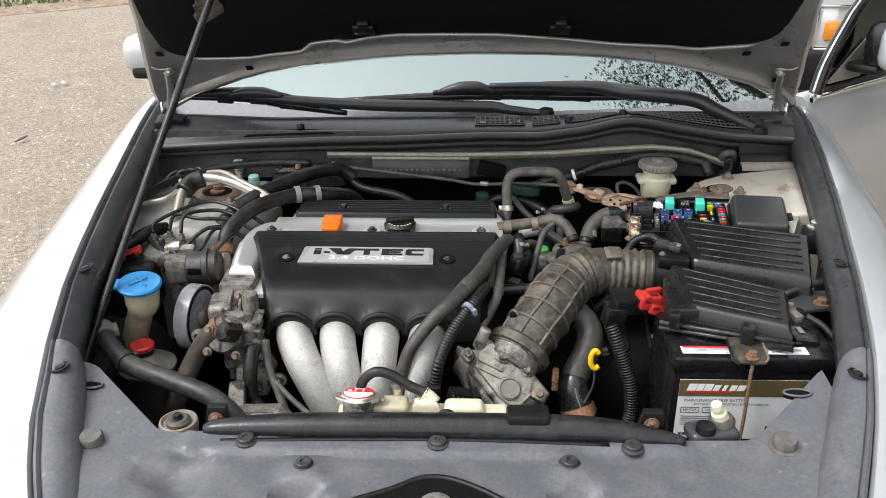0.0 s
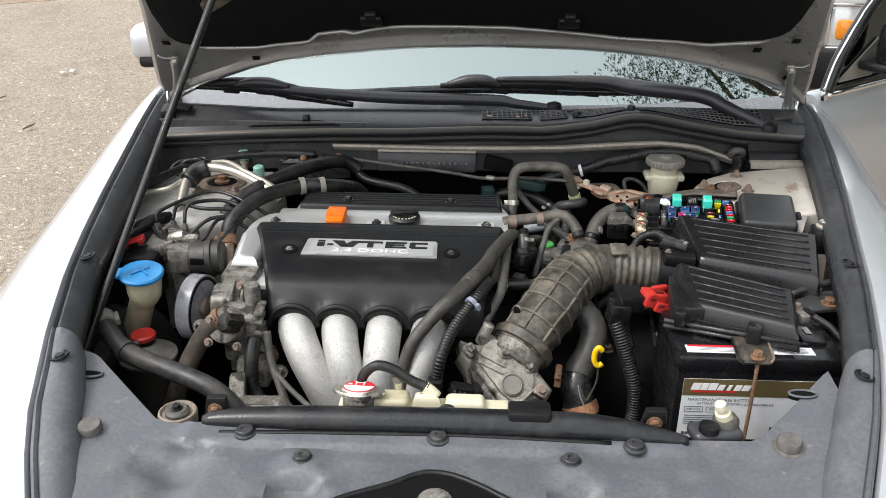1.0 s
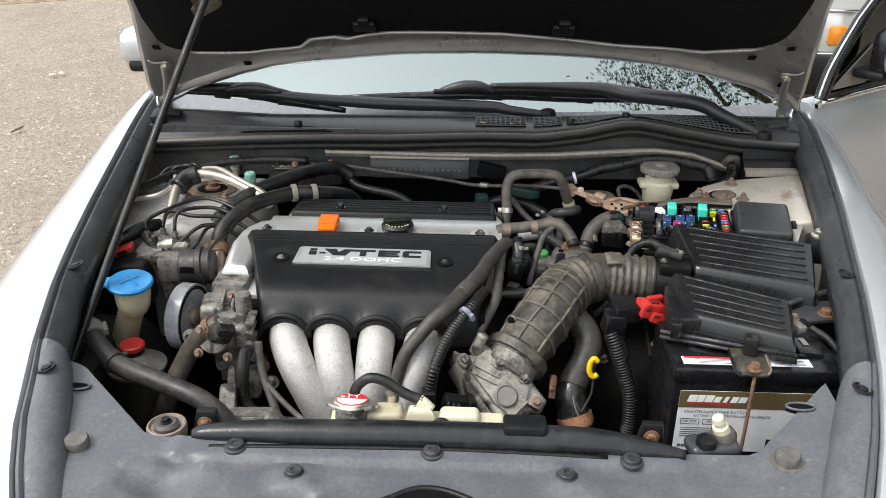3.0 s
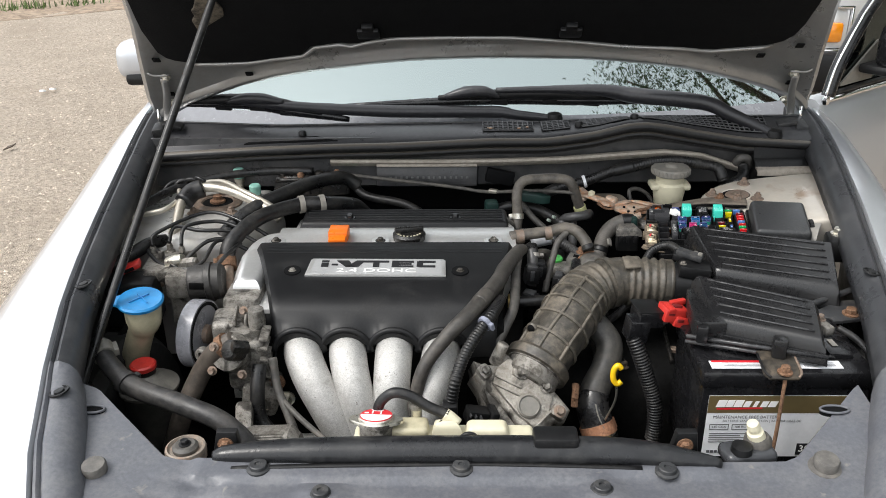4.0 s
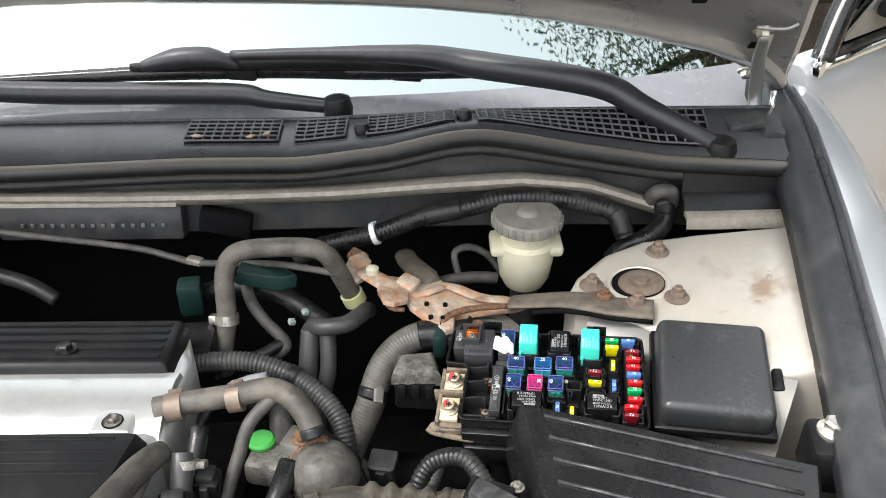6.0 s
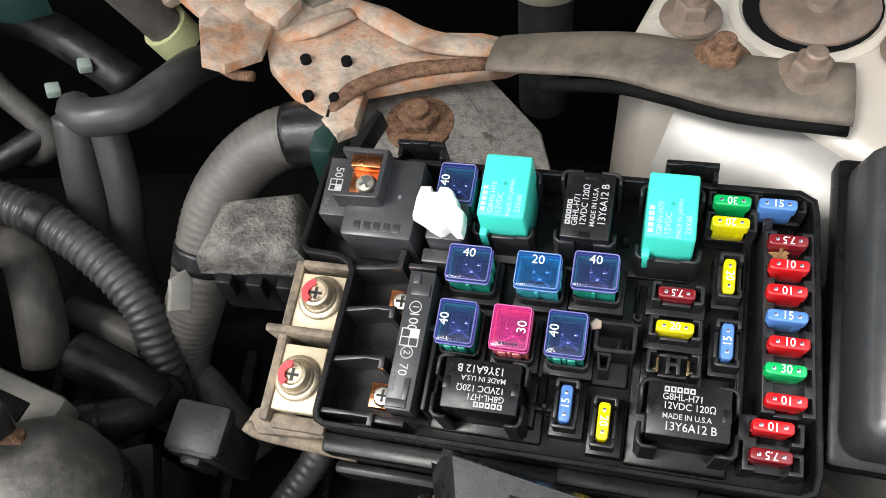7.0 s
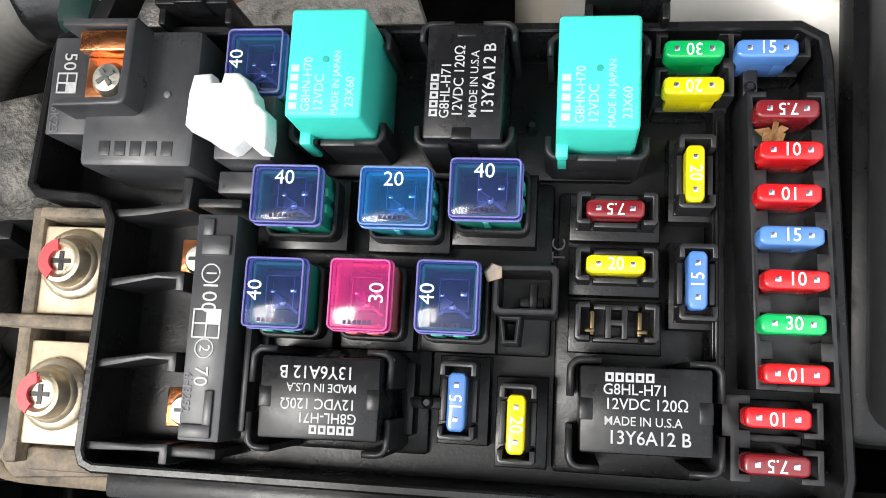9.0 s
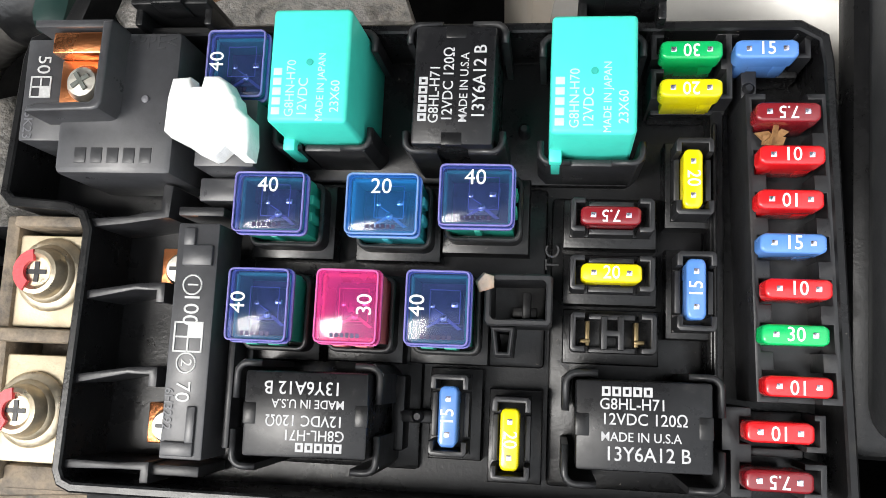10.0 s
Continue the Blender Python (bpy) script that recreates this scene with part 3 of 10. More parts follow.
def bonnet_point(x, s, off=0.0):
    """A point on the raised bonnet: x across, s up from its hinge line, off towards the bay."""
    a = radians(50)
    return (x, 2.15 - s * math.cos(a) - off * math.sin(a), 0.93 + s * math.sin(a) - off * math.cos(a))


def half_bonnet(s):
    return float(np.interp(s, (-0.12, -0.03, 0.05, 0.19, 0.31, 0.7, 1.15), (0.852, 0.850, 0.836, 0.803, 0.785, 0.74, 0.66)))


def rear_line(u):
    """The bonnet's rear edge, lowest at the hinges."""
    if u > 0:
        return float(np.interp(u, (0, 0.25, 0.416, 0.586, 0.676, 0.769, 0.864, 0.919, 0.968, 1.0), (0.103, 0.100, 0.088, 0.063, 0.039, 0.009, -0.022, -0.050, -0.078, -0.115)))
    return float(np.interp(-u, (0, 0.25, 0.505, 0.596, 0.689, 0.789, 0.875, 0.95, 1.0), (0.103, 0.092, 0.053, 0.035, 0.007, -0.036, -0.074, -0.115, -0.150)))


def pad_line(x):
    """The lower edge of the felt pad, with rounded corners and one notch."""
    return float(np.interp(x, (-0.770, -0.762, -0.742, -0.711, -0.676, -0.607, -0.536, -0.493, -0.436, -0.405, -0.392, -0.31, -0.298, -0.25, -0.197, -0.064, 0.068, 0.201, 0.335, 0.402, 0.469, 0.538, 0.602, 0.667, 0.701, 0.720, 0.730, 0.738),
                           (0.24, 0.165, 0.140, 0.128, 0.126, 0.127, 0.131, 0.142, 0.150, 0.158, 0.184, 0.198, 0.188, 0.205, 0.215, 0.218, 0.216, 0.203, 0.183, 0.178, 0.174, 0.163, 0.170, 0.176, 0.189, 0.209, 0.240, 0.32)))


US = [-1, -0.985, -0.965, -0.94, -0.9, -0.85, -0.78, -0.7, -0.6, -0.5, -0.4, -0.3, -0.2, -0.1, 0, 0.1, 0.2, 0.3, 0.4, 0.5, 0.6, 0.7, 0.78, 0.85, 0.9, 0.94, 0.965, 0.985, 1]
rows = []
for k in range(15):
    q = k / 14
    row = []
    for u in US:
        s0 = rear_line(u)
        s = s0 + (1.15 - s0) * q ** 1.3
        row.append(bonnet_point(u * half_bonnet(s), s, -0.035 + 0.03 * abs(u) ** 3))
    rows.append(row)
skin = part("bonnet", sheet(B(), rows, (0, 0.006, 0.006)), PAINT, car, "silver bonnet held open on its rod")
rows = []
for k, (ds, off) in enumerate(((0.0, -0.022), (0.003, -0.014), (0.02, 0.000), (0.040, 0.011), (0.047, 0.013), (0.053, 0.010), (0.062, 0.0), (0.08, -0.004), (0.12, -0.004), (0.22, -0.004), (0.4, -0.004), (0.65, -0.004), (0.95, -0.004))):
    row = []
    for u in US:
        s = rear_line(u) + ds
        side = 0.002 if abs(u) > 0.99 else (0.014 if abs(u) > 0.975 else (0.011 if abs(u) > 0.95 else 0.0))
        row.append(bonnet_point(u * half_bonnet(s), s, off + side - 0.002))
    rows.append(row)
inner = part("inner_frame", sheet(B(), rows, (0, 0.004, 0.004)), BONNET_INNER, skin, "dusty pale metal underside of the bonnet")
rows = []
for k in range(13):
    q = k / 12
    row = []
    for u in sorted([-0.985, -0.965, -0.94, 0.93, 0.96, 0.975, 0.99, -0.53, -0.50, -0.385] + list(np.linspace(-1, 1, 41))):
        x = -0.016 + 0.754 * u
        low = pad_line(x)
        s = low + (0.95 - low) * q
        puff = 0.016 * min(1, 8 * q + 0.3) * min(1, (1 - abs(u)) * 9 + 0.35)
        row.append(bonnet_point(x * (1 - 0.05 * q), s, 0.004 + puff + 0.002 * noise.noise((6 * u, 9 * s, 0))))
    rows.append(row)
pad = part("insulation_pad", sheet(B(), rows, (0, 0.008, 0.008)), FELT_AND_SHADE, skin, "matt black felt sound pad")
part("frame_ridge", tube(B(), [bonnet_point(x, pad_line(x) - 0.010, 0.004) for x in np.linspace(-0.69, 0.685, 50)], [0.004] + [0.012] * 48 + [0.004], 12, 1, flat=0.6), BONNET_INNER, inner)
for x, s in ((-0.25, 0.245), (0.205, 0.245)):
    bm = B()
    box(bm, bonnet_point(x, s, 0.024), (0.05, 0.034, 0.012), (50 + 90, 0, 0), 0.004)
    box(bm, bonnet_point(x, s + 0.022, 0.026), (0.026, 0.02, 0.014), (50 + 90, 0, 0), 0.003)
    part("pad_clip", bm, PLASTIC, pad)
rg = random.Random(3)
hole = [(0.036 * rg.uniform(0.75, 1.15) * math.cos(a), 0.085 * rg.uniform(0.75, 1.15) * math.sin(a)) for a in np.linspace(0, 2 * math.pi, 26)[:-1]]
bm = B()
prism(bm, hole, -0.002, 0.002, 0.001, Matrix.Translation(bonnet_point(-0.595, 0.30, 0.0215)) @ pose(0, 0, 0, 140, 0, 12))
part("torn_patch", bm, mat("torn_fibre", (0.10, 0.085, 0.065), 0.95, 0, 0.6, 60, 0.9, (0.2, 0.17, 0.13), 0.3, 30), pad, "torn patch of tan fibre")
# Black tabs on the surface paint the shade of holes in the frame.
for x, s in ((-0.56, 0.075), (-0.772, 0.130), (0.748, 0.168), (0.774, 0.028), (-0.778, -0.005), (0.668, 0.133)):
    bm = B()
    box(bm, bonnet_point(x, s, 0.003), (0.018, 0.016, 0.004), (140, 0, 0), 0.001)
    part("frame_hole", bm, FELT_AND_SHADE, inner)
for s in (-1, 1):
    bm = B()
    tube(bm, [(s * 0.800, 2.14, 0.83), (s * 0.800, 2.16, 0.86), (s * 0.795, 2.155, 0.89), (s * 0.782, 2.13, 0.93), (s * 0.770, 2.09, 0.975)], 0.010, 8, 4, flat=0.35)
    tube(bm, [bonnet_point(s * 0.755, 0.082, 0.010), bonnet_point(s * 0.79, 0.082, 0.013), bonnet_point(s * 0.806, 0.090, 0.010)], 0.0028, 6, 3)
    hinge = part("bonnet_hinge", bm, BONNET_INNER, car)
    part("pivot_bracket", box(box(B(), (s * 0.785, 2.065, 0.846), (0.034, 0.05, 0.048), (12, s * 10, 0), 0.008), (s * 0.752, 2.06, 0.868), (0.048, 0.03, 0.012), (8, s * -10, 0), 0.004), PLASTIC_GREY if s > 0 else PLASTIC, hinge, "dusty pressed hinge bracket")
    part("pivot_pin", tube(B(), [(s * 0.796, 2.085, 0.860), (s * 0.795, 2.09, 0.90)], 0.004, 8, 2), CHROME, hinge)
    for q in (-0.030, 0.072):
        b2 = B()
        bolt(b2, bonnet_point(s * (0.777 - 0.14 * q), q, 0.007), 0.009, 0.012, pose(0, 0, 0, 140, 0, 0))
        part("bolt", b2, STEEL, hinge)
bm = B()
tube(bm, [(-0.668, 1.215, 0.60), (-0.667, 1.23, 0.66), (-0.665, 1.26, 0.70), (-0.489, 1.74, 1.29), (-0.472, 1.78, 1.34), (-0.468, 1.79, 1.365)], 0.0072, 10, 5)
rod = part("prop_rod", bm, RUBBER, car, "thin black bonnet prop rod")

# bulkhead, scuttle and windscreen
def scuttle_front(x):
    """Height of the rubber seal along the scuttle's front edge."""
    return float(np.interp(x, (-0.8, -0.69, -0.53, -0.36, -0.19, 0.025, 0.17, 0.29, 0.35, 0.41, 0.52, 0.63, 0.735, 0.8),
                           (0.808, 0.815, 0.824, 0.830, 0.833, 0.843, 0.843, 0.860, 0.877, 0.881, 0.861, 0.843, 0.836, 0.832)))


def lip(x):
    """Height of the scuttle's rear lip before the glass."""
    return float(np.interp(x, (-0.715, -0.5, -0.27, 0.02, 0.17, 0.36, 0.48, 0.6), (0.866, 0.857, 0.860, 0.863, 0.863, 0.872, 0.875, 0.876)))


def scuttle_z(x, y):
    """Height of the scuttle panel's upper side."""
    f, p = scuttle_front(x), lip(x)
    return float(np.interp(y, (2.004, 2.012, 2.05, 2.088, 2.10, 2.13, 2.26), (f + 0.004, f + 0.010, 0.5 * (f + 0.012 + p), p, p - 0.006, 0.825, 0.80)))


XS = list(np.linspace(-0.80, 0.80, 41))
rows = [[(x, 2.02, scuttle_front(x) - 0.035) for x in XS], [(x, 2.003, scuttle_front(x) - 0.012) for x in XS]]
rows += [[(x, y, scuttle_z(x, y)) for x in XS] for y in (2.006, 2.014, 2.05, 2.086, 2.090, 2.10, 2.13, 2.26)]
scuttle = part("scuttle_panel", sheet(B(), rows, (0, 0.004, -0.006)), COWL, car, "black plastic panel below the windscreen")
part("lip_trim", tube(B(), [(x, 2.088, lip(x) + 0.001) for x in XS], 0.0028, 6, 2), PLASTIC_GREY, scuttle)
bm = B()
tube(bm, [(x, 1.998, scuttle_front(x) - 0.004) for x in XS], 0.011, 10, 2)
tube(bm, [(x, 2.004, scuttle_front(x) - 0.024) for x in XS], 0.007, 8, 2)
part("scuttle_seal", bm, SCUTTLE_RUBBER, scuttle, "black rubber seal with a wavy edge")
for x0, x1, y0, y1 in ((0.013, 0.135, 2.030, 2.080), (0.157, 0.223, 2.030, 2.080), (0.252, 0.365, 2.026, 2.080), (0.396, 0.70, 2.018, 2.082)):
    bm = B()
    n = int((x1 - x0) / 0.0115)
    grid = [x0 + (x1 - x0) * i / n for i in range(n + 1)]
    for x in grid:
        tube(bm, [(x, y, scuttle_z(x, y) + 0.0045) for y in np.linspace(y0, y1, 5)], 0.0017, 4, 1)
    for y in np.linspace(y0, y1, 6):
        tube(bm, [(x, y, scuttle_z(x, y) + 0.0045) for x in grid], 0.0017, 4, 1)
    part("grille", bm, GRILLEGREY, scuttle)
    # Black sheet behind the mesh stands in for the shade under the grille.
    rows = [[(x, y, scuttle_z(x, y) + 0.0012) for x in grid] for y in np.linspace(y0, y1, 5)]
    part("grille_recess", sheet(B(), rows, (0, 0, -0.002)), FELT_AND_SHADE, scuttle)
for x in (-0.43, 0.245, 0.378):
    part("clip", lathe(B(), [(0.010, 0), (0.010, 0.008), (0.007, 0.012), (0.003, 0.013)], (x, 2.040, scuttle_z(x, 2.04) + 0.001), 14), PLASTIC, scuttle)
# Black sheet on the panel paints the recess's shade.
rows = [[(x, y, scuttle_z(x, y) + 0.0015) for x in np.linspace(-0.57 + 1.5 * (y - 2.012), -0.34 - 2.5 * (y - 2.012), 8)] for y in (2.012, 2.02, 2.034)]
part("moulded_recess", sheet(B(), rows, (0, 0, -0.002)), FELT_AND_SHADE, scuttle)
for x, y in ((0.03, 2.035), (0.10, 2.033), (0.12, 2.04)):
    solo("dry_leaf", prism(B(), [(-0.008, 0), (0, 0.003), (0.009, 0.001), (0, -0.003)], 0, 0.002, m=pose(x, y, scuttle_z(x, y) + 0.007, 8, 10, 500 * x)), RUST_PALE, "dry curled leaf scrap on the scuttle grille", "leaf")

rows = [[(x, y + 0.012 * math.sin(3 * x), z) for x in np.linspace(-0.80, 0.80, 20)] for y, z in ((2.03, 0.845), (2.032, 0.722), (2.04, 0.716))]
bulk = part("bulkhead", sheet(B(), rows, (0, 0.01, 0)), BULKGREY, car, "grey painted steel bulkhead")
# Added black sheet: paints the dark void under the bulkhead panel.
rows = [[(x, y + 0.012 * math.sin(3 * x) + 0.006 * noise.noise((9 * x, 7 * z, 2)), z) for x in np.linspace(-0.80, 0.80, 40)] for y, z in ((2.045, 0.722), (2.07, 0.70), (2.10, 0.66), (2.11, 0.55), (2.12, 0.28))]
part("bulkhead_void_shade", sheet(B(), rows, (0, 0.012, 0)), FELT_AND_SHADE, bulk, "black sheet standing in for the shaded void below the bulkhead panel")


def flange_z(x):
    return float(np.interp(x, (-0.8, -0.36, -0.07, 0.08, 0.21, 0.34, 0.45, 0.54, 0.61, 0.64), (0.775, 0.793, 0.791, 0.793, 0.797, 0.807, 0.814, 0.806, 0.782, 0.772)))


bm = B()
rows = [[(x, y, flange_z(x) + dz) for x in np.linspace(-0.36, 0.635, 34)] for y, dz in ((2.003, -0.009), (1.999, -0.003), (2.002, 0.002), (2.010, 0.003), (2.034, -0.004))]
part("flange", sheet(bm, rows, (0, 0.004, -0.006)), FLANGE, bulk, "dust-covered flange of the bulkhead")
bm = B()
box(bm, (-0.125, 2.022, 0.752), (0.25, 0.03, 0.06), (-12, 0, 0), 0.006)
plate = part("raised_panel", bm, mat("dark_panel_paint", (0.038, 0.038, 0.040), 0.36, 0, 0.15, 40, 0.1, (0.09, 0.083, 0.075), 0.28, 14), bulk, "dark panel with a stamped number")
# Pale dusty strip; the light caught by the upper bevel is in its colour.
part("panel_lip_highlight", box(B(), (-0.125, 2.004, 0.780), (0.246, 0.006, 0.008), (-30, 0, 0), 0.002), FLANGE, plate, "dusty upper lip with its highlight painted in")
bm = B()
for i in range(15):
    box(bm, (-0.215 + i * 0.0135, 2.0045, 0.748), (0.0055, 0.002, 0.006), (-12, 0, 0), 0.0006)
part("stamped_mark", bm, STAMP, plate)
# Black block in place of a shaded recess.
part("recess", box(B(), (0.055, 2.018, 0.745), (0.07, 0.02, 0.035), (0, 12, 0), 0.004), FELT_AND_SHADE, bulk)

rows = []
for k in range(9):
    q = k / 8
    row = []
    for u in np.linspace(-1, 1, 17):
        y = 2.19 + 0.15 * abs(u) ** 2.2 + 0.82 * q
        row.append((u * (0.86 - 0.22 * q), y, 0.822 + 0.535 * q * (1.06 - 0.06 * q)))
    rows.append(row)
screen = part("windscreen", sheet(B(), rows, (0, 0.002, -0.004)), GLASS, car, "sloping windscreen reflecting sky and leaves")
screen.visible_shadow = False
rows = []
for q in (-0.07, -0.045, -0.02, 0.005, 0.030):
    row = []
    for u in np.linspace(-1, 1, 17):
        y = 2.19 + 0.15 * abs(u) ** 2.2 + 0.82 * q
        row.append((u * (0.86 - 0.22 * q), y - 0.003, 0.822 + 0.535 * q * (1.06 - 0.06 * q) + 0.005))
    rows.append(row)
part("frit_band", sheet(B(), rows, (0, 0.001, -0.001)), mat("glossy_grey_frit", (0.19, 0.195, 0.21), 0.22, 0, 0.06, 60, 0.0, (0.16, 0.15, 0.14), 0.15, 12, coat=0.6), screen, "dusty dark band along the glass edge")
rows = [[(u * 0.76, 2.30 + 0.22 * abs(u) ** 2.2 + 0.5 * q, 0.84 + 0.02 * math.sin(3 * q)) for u in np.linspace(-1, 1, 13)] for q in np.linspace(0, 1, 5)]
part("dashboard", sheet(B(), rows, (0, 0, -0.2)), SEATGREY, car)
bm = B()
rows = [[(u * 0.62, 3.0 + 1.7 * q, 1.36 + 0.05 * math.sin(3.14 * q) - 0.05 * abs(u) ** 3) for u in np.linspace(-1, 1, 9)] for q in np.linspace(0, 1, 7)]
part("roof", sheet(bm, rows, (0, 0, -0.03)), PAINT, car)
part("cabin", box(B(), (0, 3.7, 0.62), (1.6, 2.3, 0.6), (0, 0, 0), 0.08), SEATGREY, car)
for s in (-1, 1):
    part("pillar", tube(B(), [(s * 0.845, 2.43, 0.86), (s * 0.76, 2.74, 1.12), (s * 0.65, 3.02, 1.345)], 0.028, 8, 4), PAINT, car)
part("rear_quarter", box(B(), (-0.86, 3.6, 0.62), (0.1, 2.4, 0.52), (0, 0, 0), 0.05), PAINT, car)
part("rear_quarter", box(B(), (0.82, 4.3, 0.62), (0.1, 1.4, 0.52), (0, 0, 0), 0.05), PAINT, car)
for x in (-0.78, 0.78):
    for y in (1.35, 4.2):
        tyre = B()
        lathe(tyre, [(0.2, -0.1), (0.30, -0.1), (0.32, -0.08), (0.32, 0.08), (0.30, 0.1), (0.2, 0.1)], (x * 0.98, y, 0.322), 28, pose(0, 0, 0, 0, 90, 0))
        w = part("wheel", tyre, TYRE, car)
        part("rim", lathe(B(), [(0.04, -0.06), (0.2, -0.09), (0.205, 0.09), (0.04, 0.06)], (x * 0.98, y, 0.322), 20, pose(0, 0, 0, 0, 90, 0)), ALU_SMOOTH, w)
bm = B()
rows = [[(x, 0.62 - 0.30 * (1 - abs(x / 0.8) ** 2.5) + 0.1 * q, z) for x in np.linspace(-0.72, 0.72, 15)] for q, z in ((0.2, 0.69), (0.05, 0.66), (0, 0.55), (0, 0.35), (0.1, 0.2))]
part("front_bumper", sheet(bm, rows, (0, 0.01, 0)), PAINT, car)


# the open driver's door, its window and mirror
def door_point(u, z, off=0.0):
    a = radians(52)
    return (0.905 + u * math.sin(a) + off * math.cos(a), 2.25 + u * math.cos(a) - off * math.sin(a), z)


rows = [[door_point(u, z, o + 0.01 * math.sin(3.1 * u)) for u in np.linspace(0, 1.05, 10)] for z, o in ((0.872, -0.01), (0.862, 0.004), (0.83, 0.014), (0.74, 0.035), (0.60, 0.04), (0.56, 0.03), (0.40, 0.03), (0.28, 0.0))]
door = part("front_door", sheet(B(), rows, (-0.02, 0.03, 0)), PAINT, car, "open silver driver's door")
FRAME = ((0.006, 0.885), (0.029, 0.955), (0.072, 1.019), (0.109, 1.064), (0.147, 1.104), (0.30, 1.22), (0.60, 1.33), (1.05, 1.345))


def frame_top(u):
    return float(np.interp(u, [a for a, _ in FRAME], [b for _, b in FRAME]))


bm = B()
tube(bm, [door_point(0.005, 0.873, 0.012), door_point(0.5, 0.874, 0.012), door_point(1.05, 0.878, 0.012)], 0.009, 8, 3)
box(bm, door_point(0.012, 0.874, 0.014), (0.018, 0.014, 0.026), (0, 0, 38), 0.004)
part("belt_trim", bm, CHROME, door, "bright chrome window trim")
part("belt_strip", tube(B(), [door_point(0.02, 0.888, 0.012), door_point(0.5, 0.890, 0.010), door_point(1.05, 0.893, 0.010)], 0.007, 8, 3), RUBBER, door)
part("window_frame", tube(B(), [door_point(u + 0.030, z - 0.006, 0.004) for u, z in FRAME], 0.018, 10, 4), PLASTIC_CLEAN, door)
part("window_trim", tube(B(), [door_point(u, z, 0.014) for u, z in FRAME], 0.0032, 8, 4), CHROME, door)
part("inner_trim", tube(B(), [door_point(u + 0.056, z - 0.012, 0.006) for u, z in FRAME[:6]], 0.0035, 8, 4), PLASTIC_GREY, door)
rows = [[door_point(u, 0.885 + (frame_top(u - 0.03) - 0.885) * q, 0.002) for u in np.linspace(0.06, 1.03, 16)] for q in (0, 0.33, 0.66, 1)]
pane = part("door_pane", sheet(B(), rows, (-0.002, 0.003, 0)), GLASS_DARK, door)
pane.visible_shadow = False
bm = B()
box(bm, door_point(0.205, 1.008, 0.155), (0.17, 0.12, 0.125), (0, 0, 38), 0.035, 3)
mirror = part("wing_mirror", bm, PAINT, door, "silver door mirror on a black foot")
part("mirror_rim", box(B(), door_point(0.216, 1.003, 0.098), (0.15, 0.105, 0.132), (0, 0, 38), 0.035, 3), PLASTIC_CLEAN, mirror)
part("mirror_foot", box(B(), door_point(0.20, 0.942, 0.06), (0.12, 0.09, 0.026), (0, 0, 38), 0.01), PLASTIC, mirror)
rows = [[door_point(u, 0.900 + q * max(0.004, 0.62 * (u - 0.07)), 0.010) for u in (0.08, 0.12, 0.16, 0.2, 0.24)] for q in (0, 0.35, 0.7, 1)]
part("sail_panel", sheet(B(), rows, (-0.003, 0.004, 0)), GREYCAP, door, "grey plastic corner panel behind the mirror")
bm = B()
box(bm, (-0.995, 2.63, 0.918), (0.19, 0.12, 0.115), (0, 0, 8), 0.04, 3)
lm = part("wing_mirror", bm, PAINT, car, "silver door mirror on a black foot")
part("mirror_foot", box(B(), (-0.965, 2.632, 0.866), (0.20, 0.116, 0.04), (0, 0, 8), 0.015), PLASTIC, lm)


# wipers
WIPER = mat("satin_wiper_paint", (0.020, 0.020, 0.023), 0.38, 0, 0.15, 120, 0.1, (0.07, 0.066, 0.06), 0.12, 15)


def wiper(arm, radii, blade, rail, claw):
    w = thing("wiper", arm[0], "black windscreen wiper with a narrow rubber blade", "wiper", "windscreen wipers")
    part("arm", tube(B(), arm, radii, 12, 5, flat=1.0), WIPER, w)
    part("pivot_cap", lathe(B(), [(0.02, -0.02), (0.022, 0.0), (0.018, 0.014), (0.006, 0.018)], arm[0], 16), PLASTIC, w)
    bl = part("blade", tube(B(), blade, [0.005, 0.011, 0.012, 0.006], 8, 5, flat=1.2), PLASTIC_CLEAN, w)
    part("blade_spine", tube(B(), rail, [0.006, 0.013, 0.014, 0.012, 0.005], 10, 5, flat=1.2), PLASTIC, bl)
    for q in (1, 2, 3):
        p = rail[q]
        part("bridge", box(B(), (p[0], p[1], p[2] - 0.010), (0.045, 0.012, 0.036), (0, 4, 0), 0.005), PLASTIC, bl)
    part("claw", tube(B(), claw, [0.006, 0.014, 0.015, 0.008], 10, 4, flat=1.0), WIPER, w)
    return w


wiper([(0.20, 2.165, 0.850), (0.10, 2.17, 0.860), (0.041, 2.178, 0.866), (-0.215, 2.18, 0.868), (-0.411, 2.182, 0.877), (-0.56, 2.186, 0.889), (-0.62, 2.19, 0.894)], [0.010, 0.013, 0.016, 0.0165, 0.014, 0.012, 0.008],
      [(-0.77, 2.20, 0.884), (-0.60, 2.195, 0.884), (-0.486, 2.19, 0.868), (-0.33, 2.17, 0.850)],
      [(-0.745, 2.198, 0.892), (-0.66, 2.196, 0.897), (-0.57, 2.19, 0.896), (-0.49, 2.186, 0.884), (-0.40, 2.176, 0.864)],
      [(-0.65, 2.188, 0.893), (-0.60, 2.183, 0.903), (-0.55, 2.180, 0.902), (-0.50, 2.182, 0.892)])
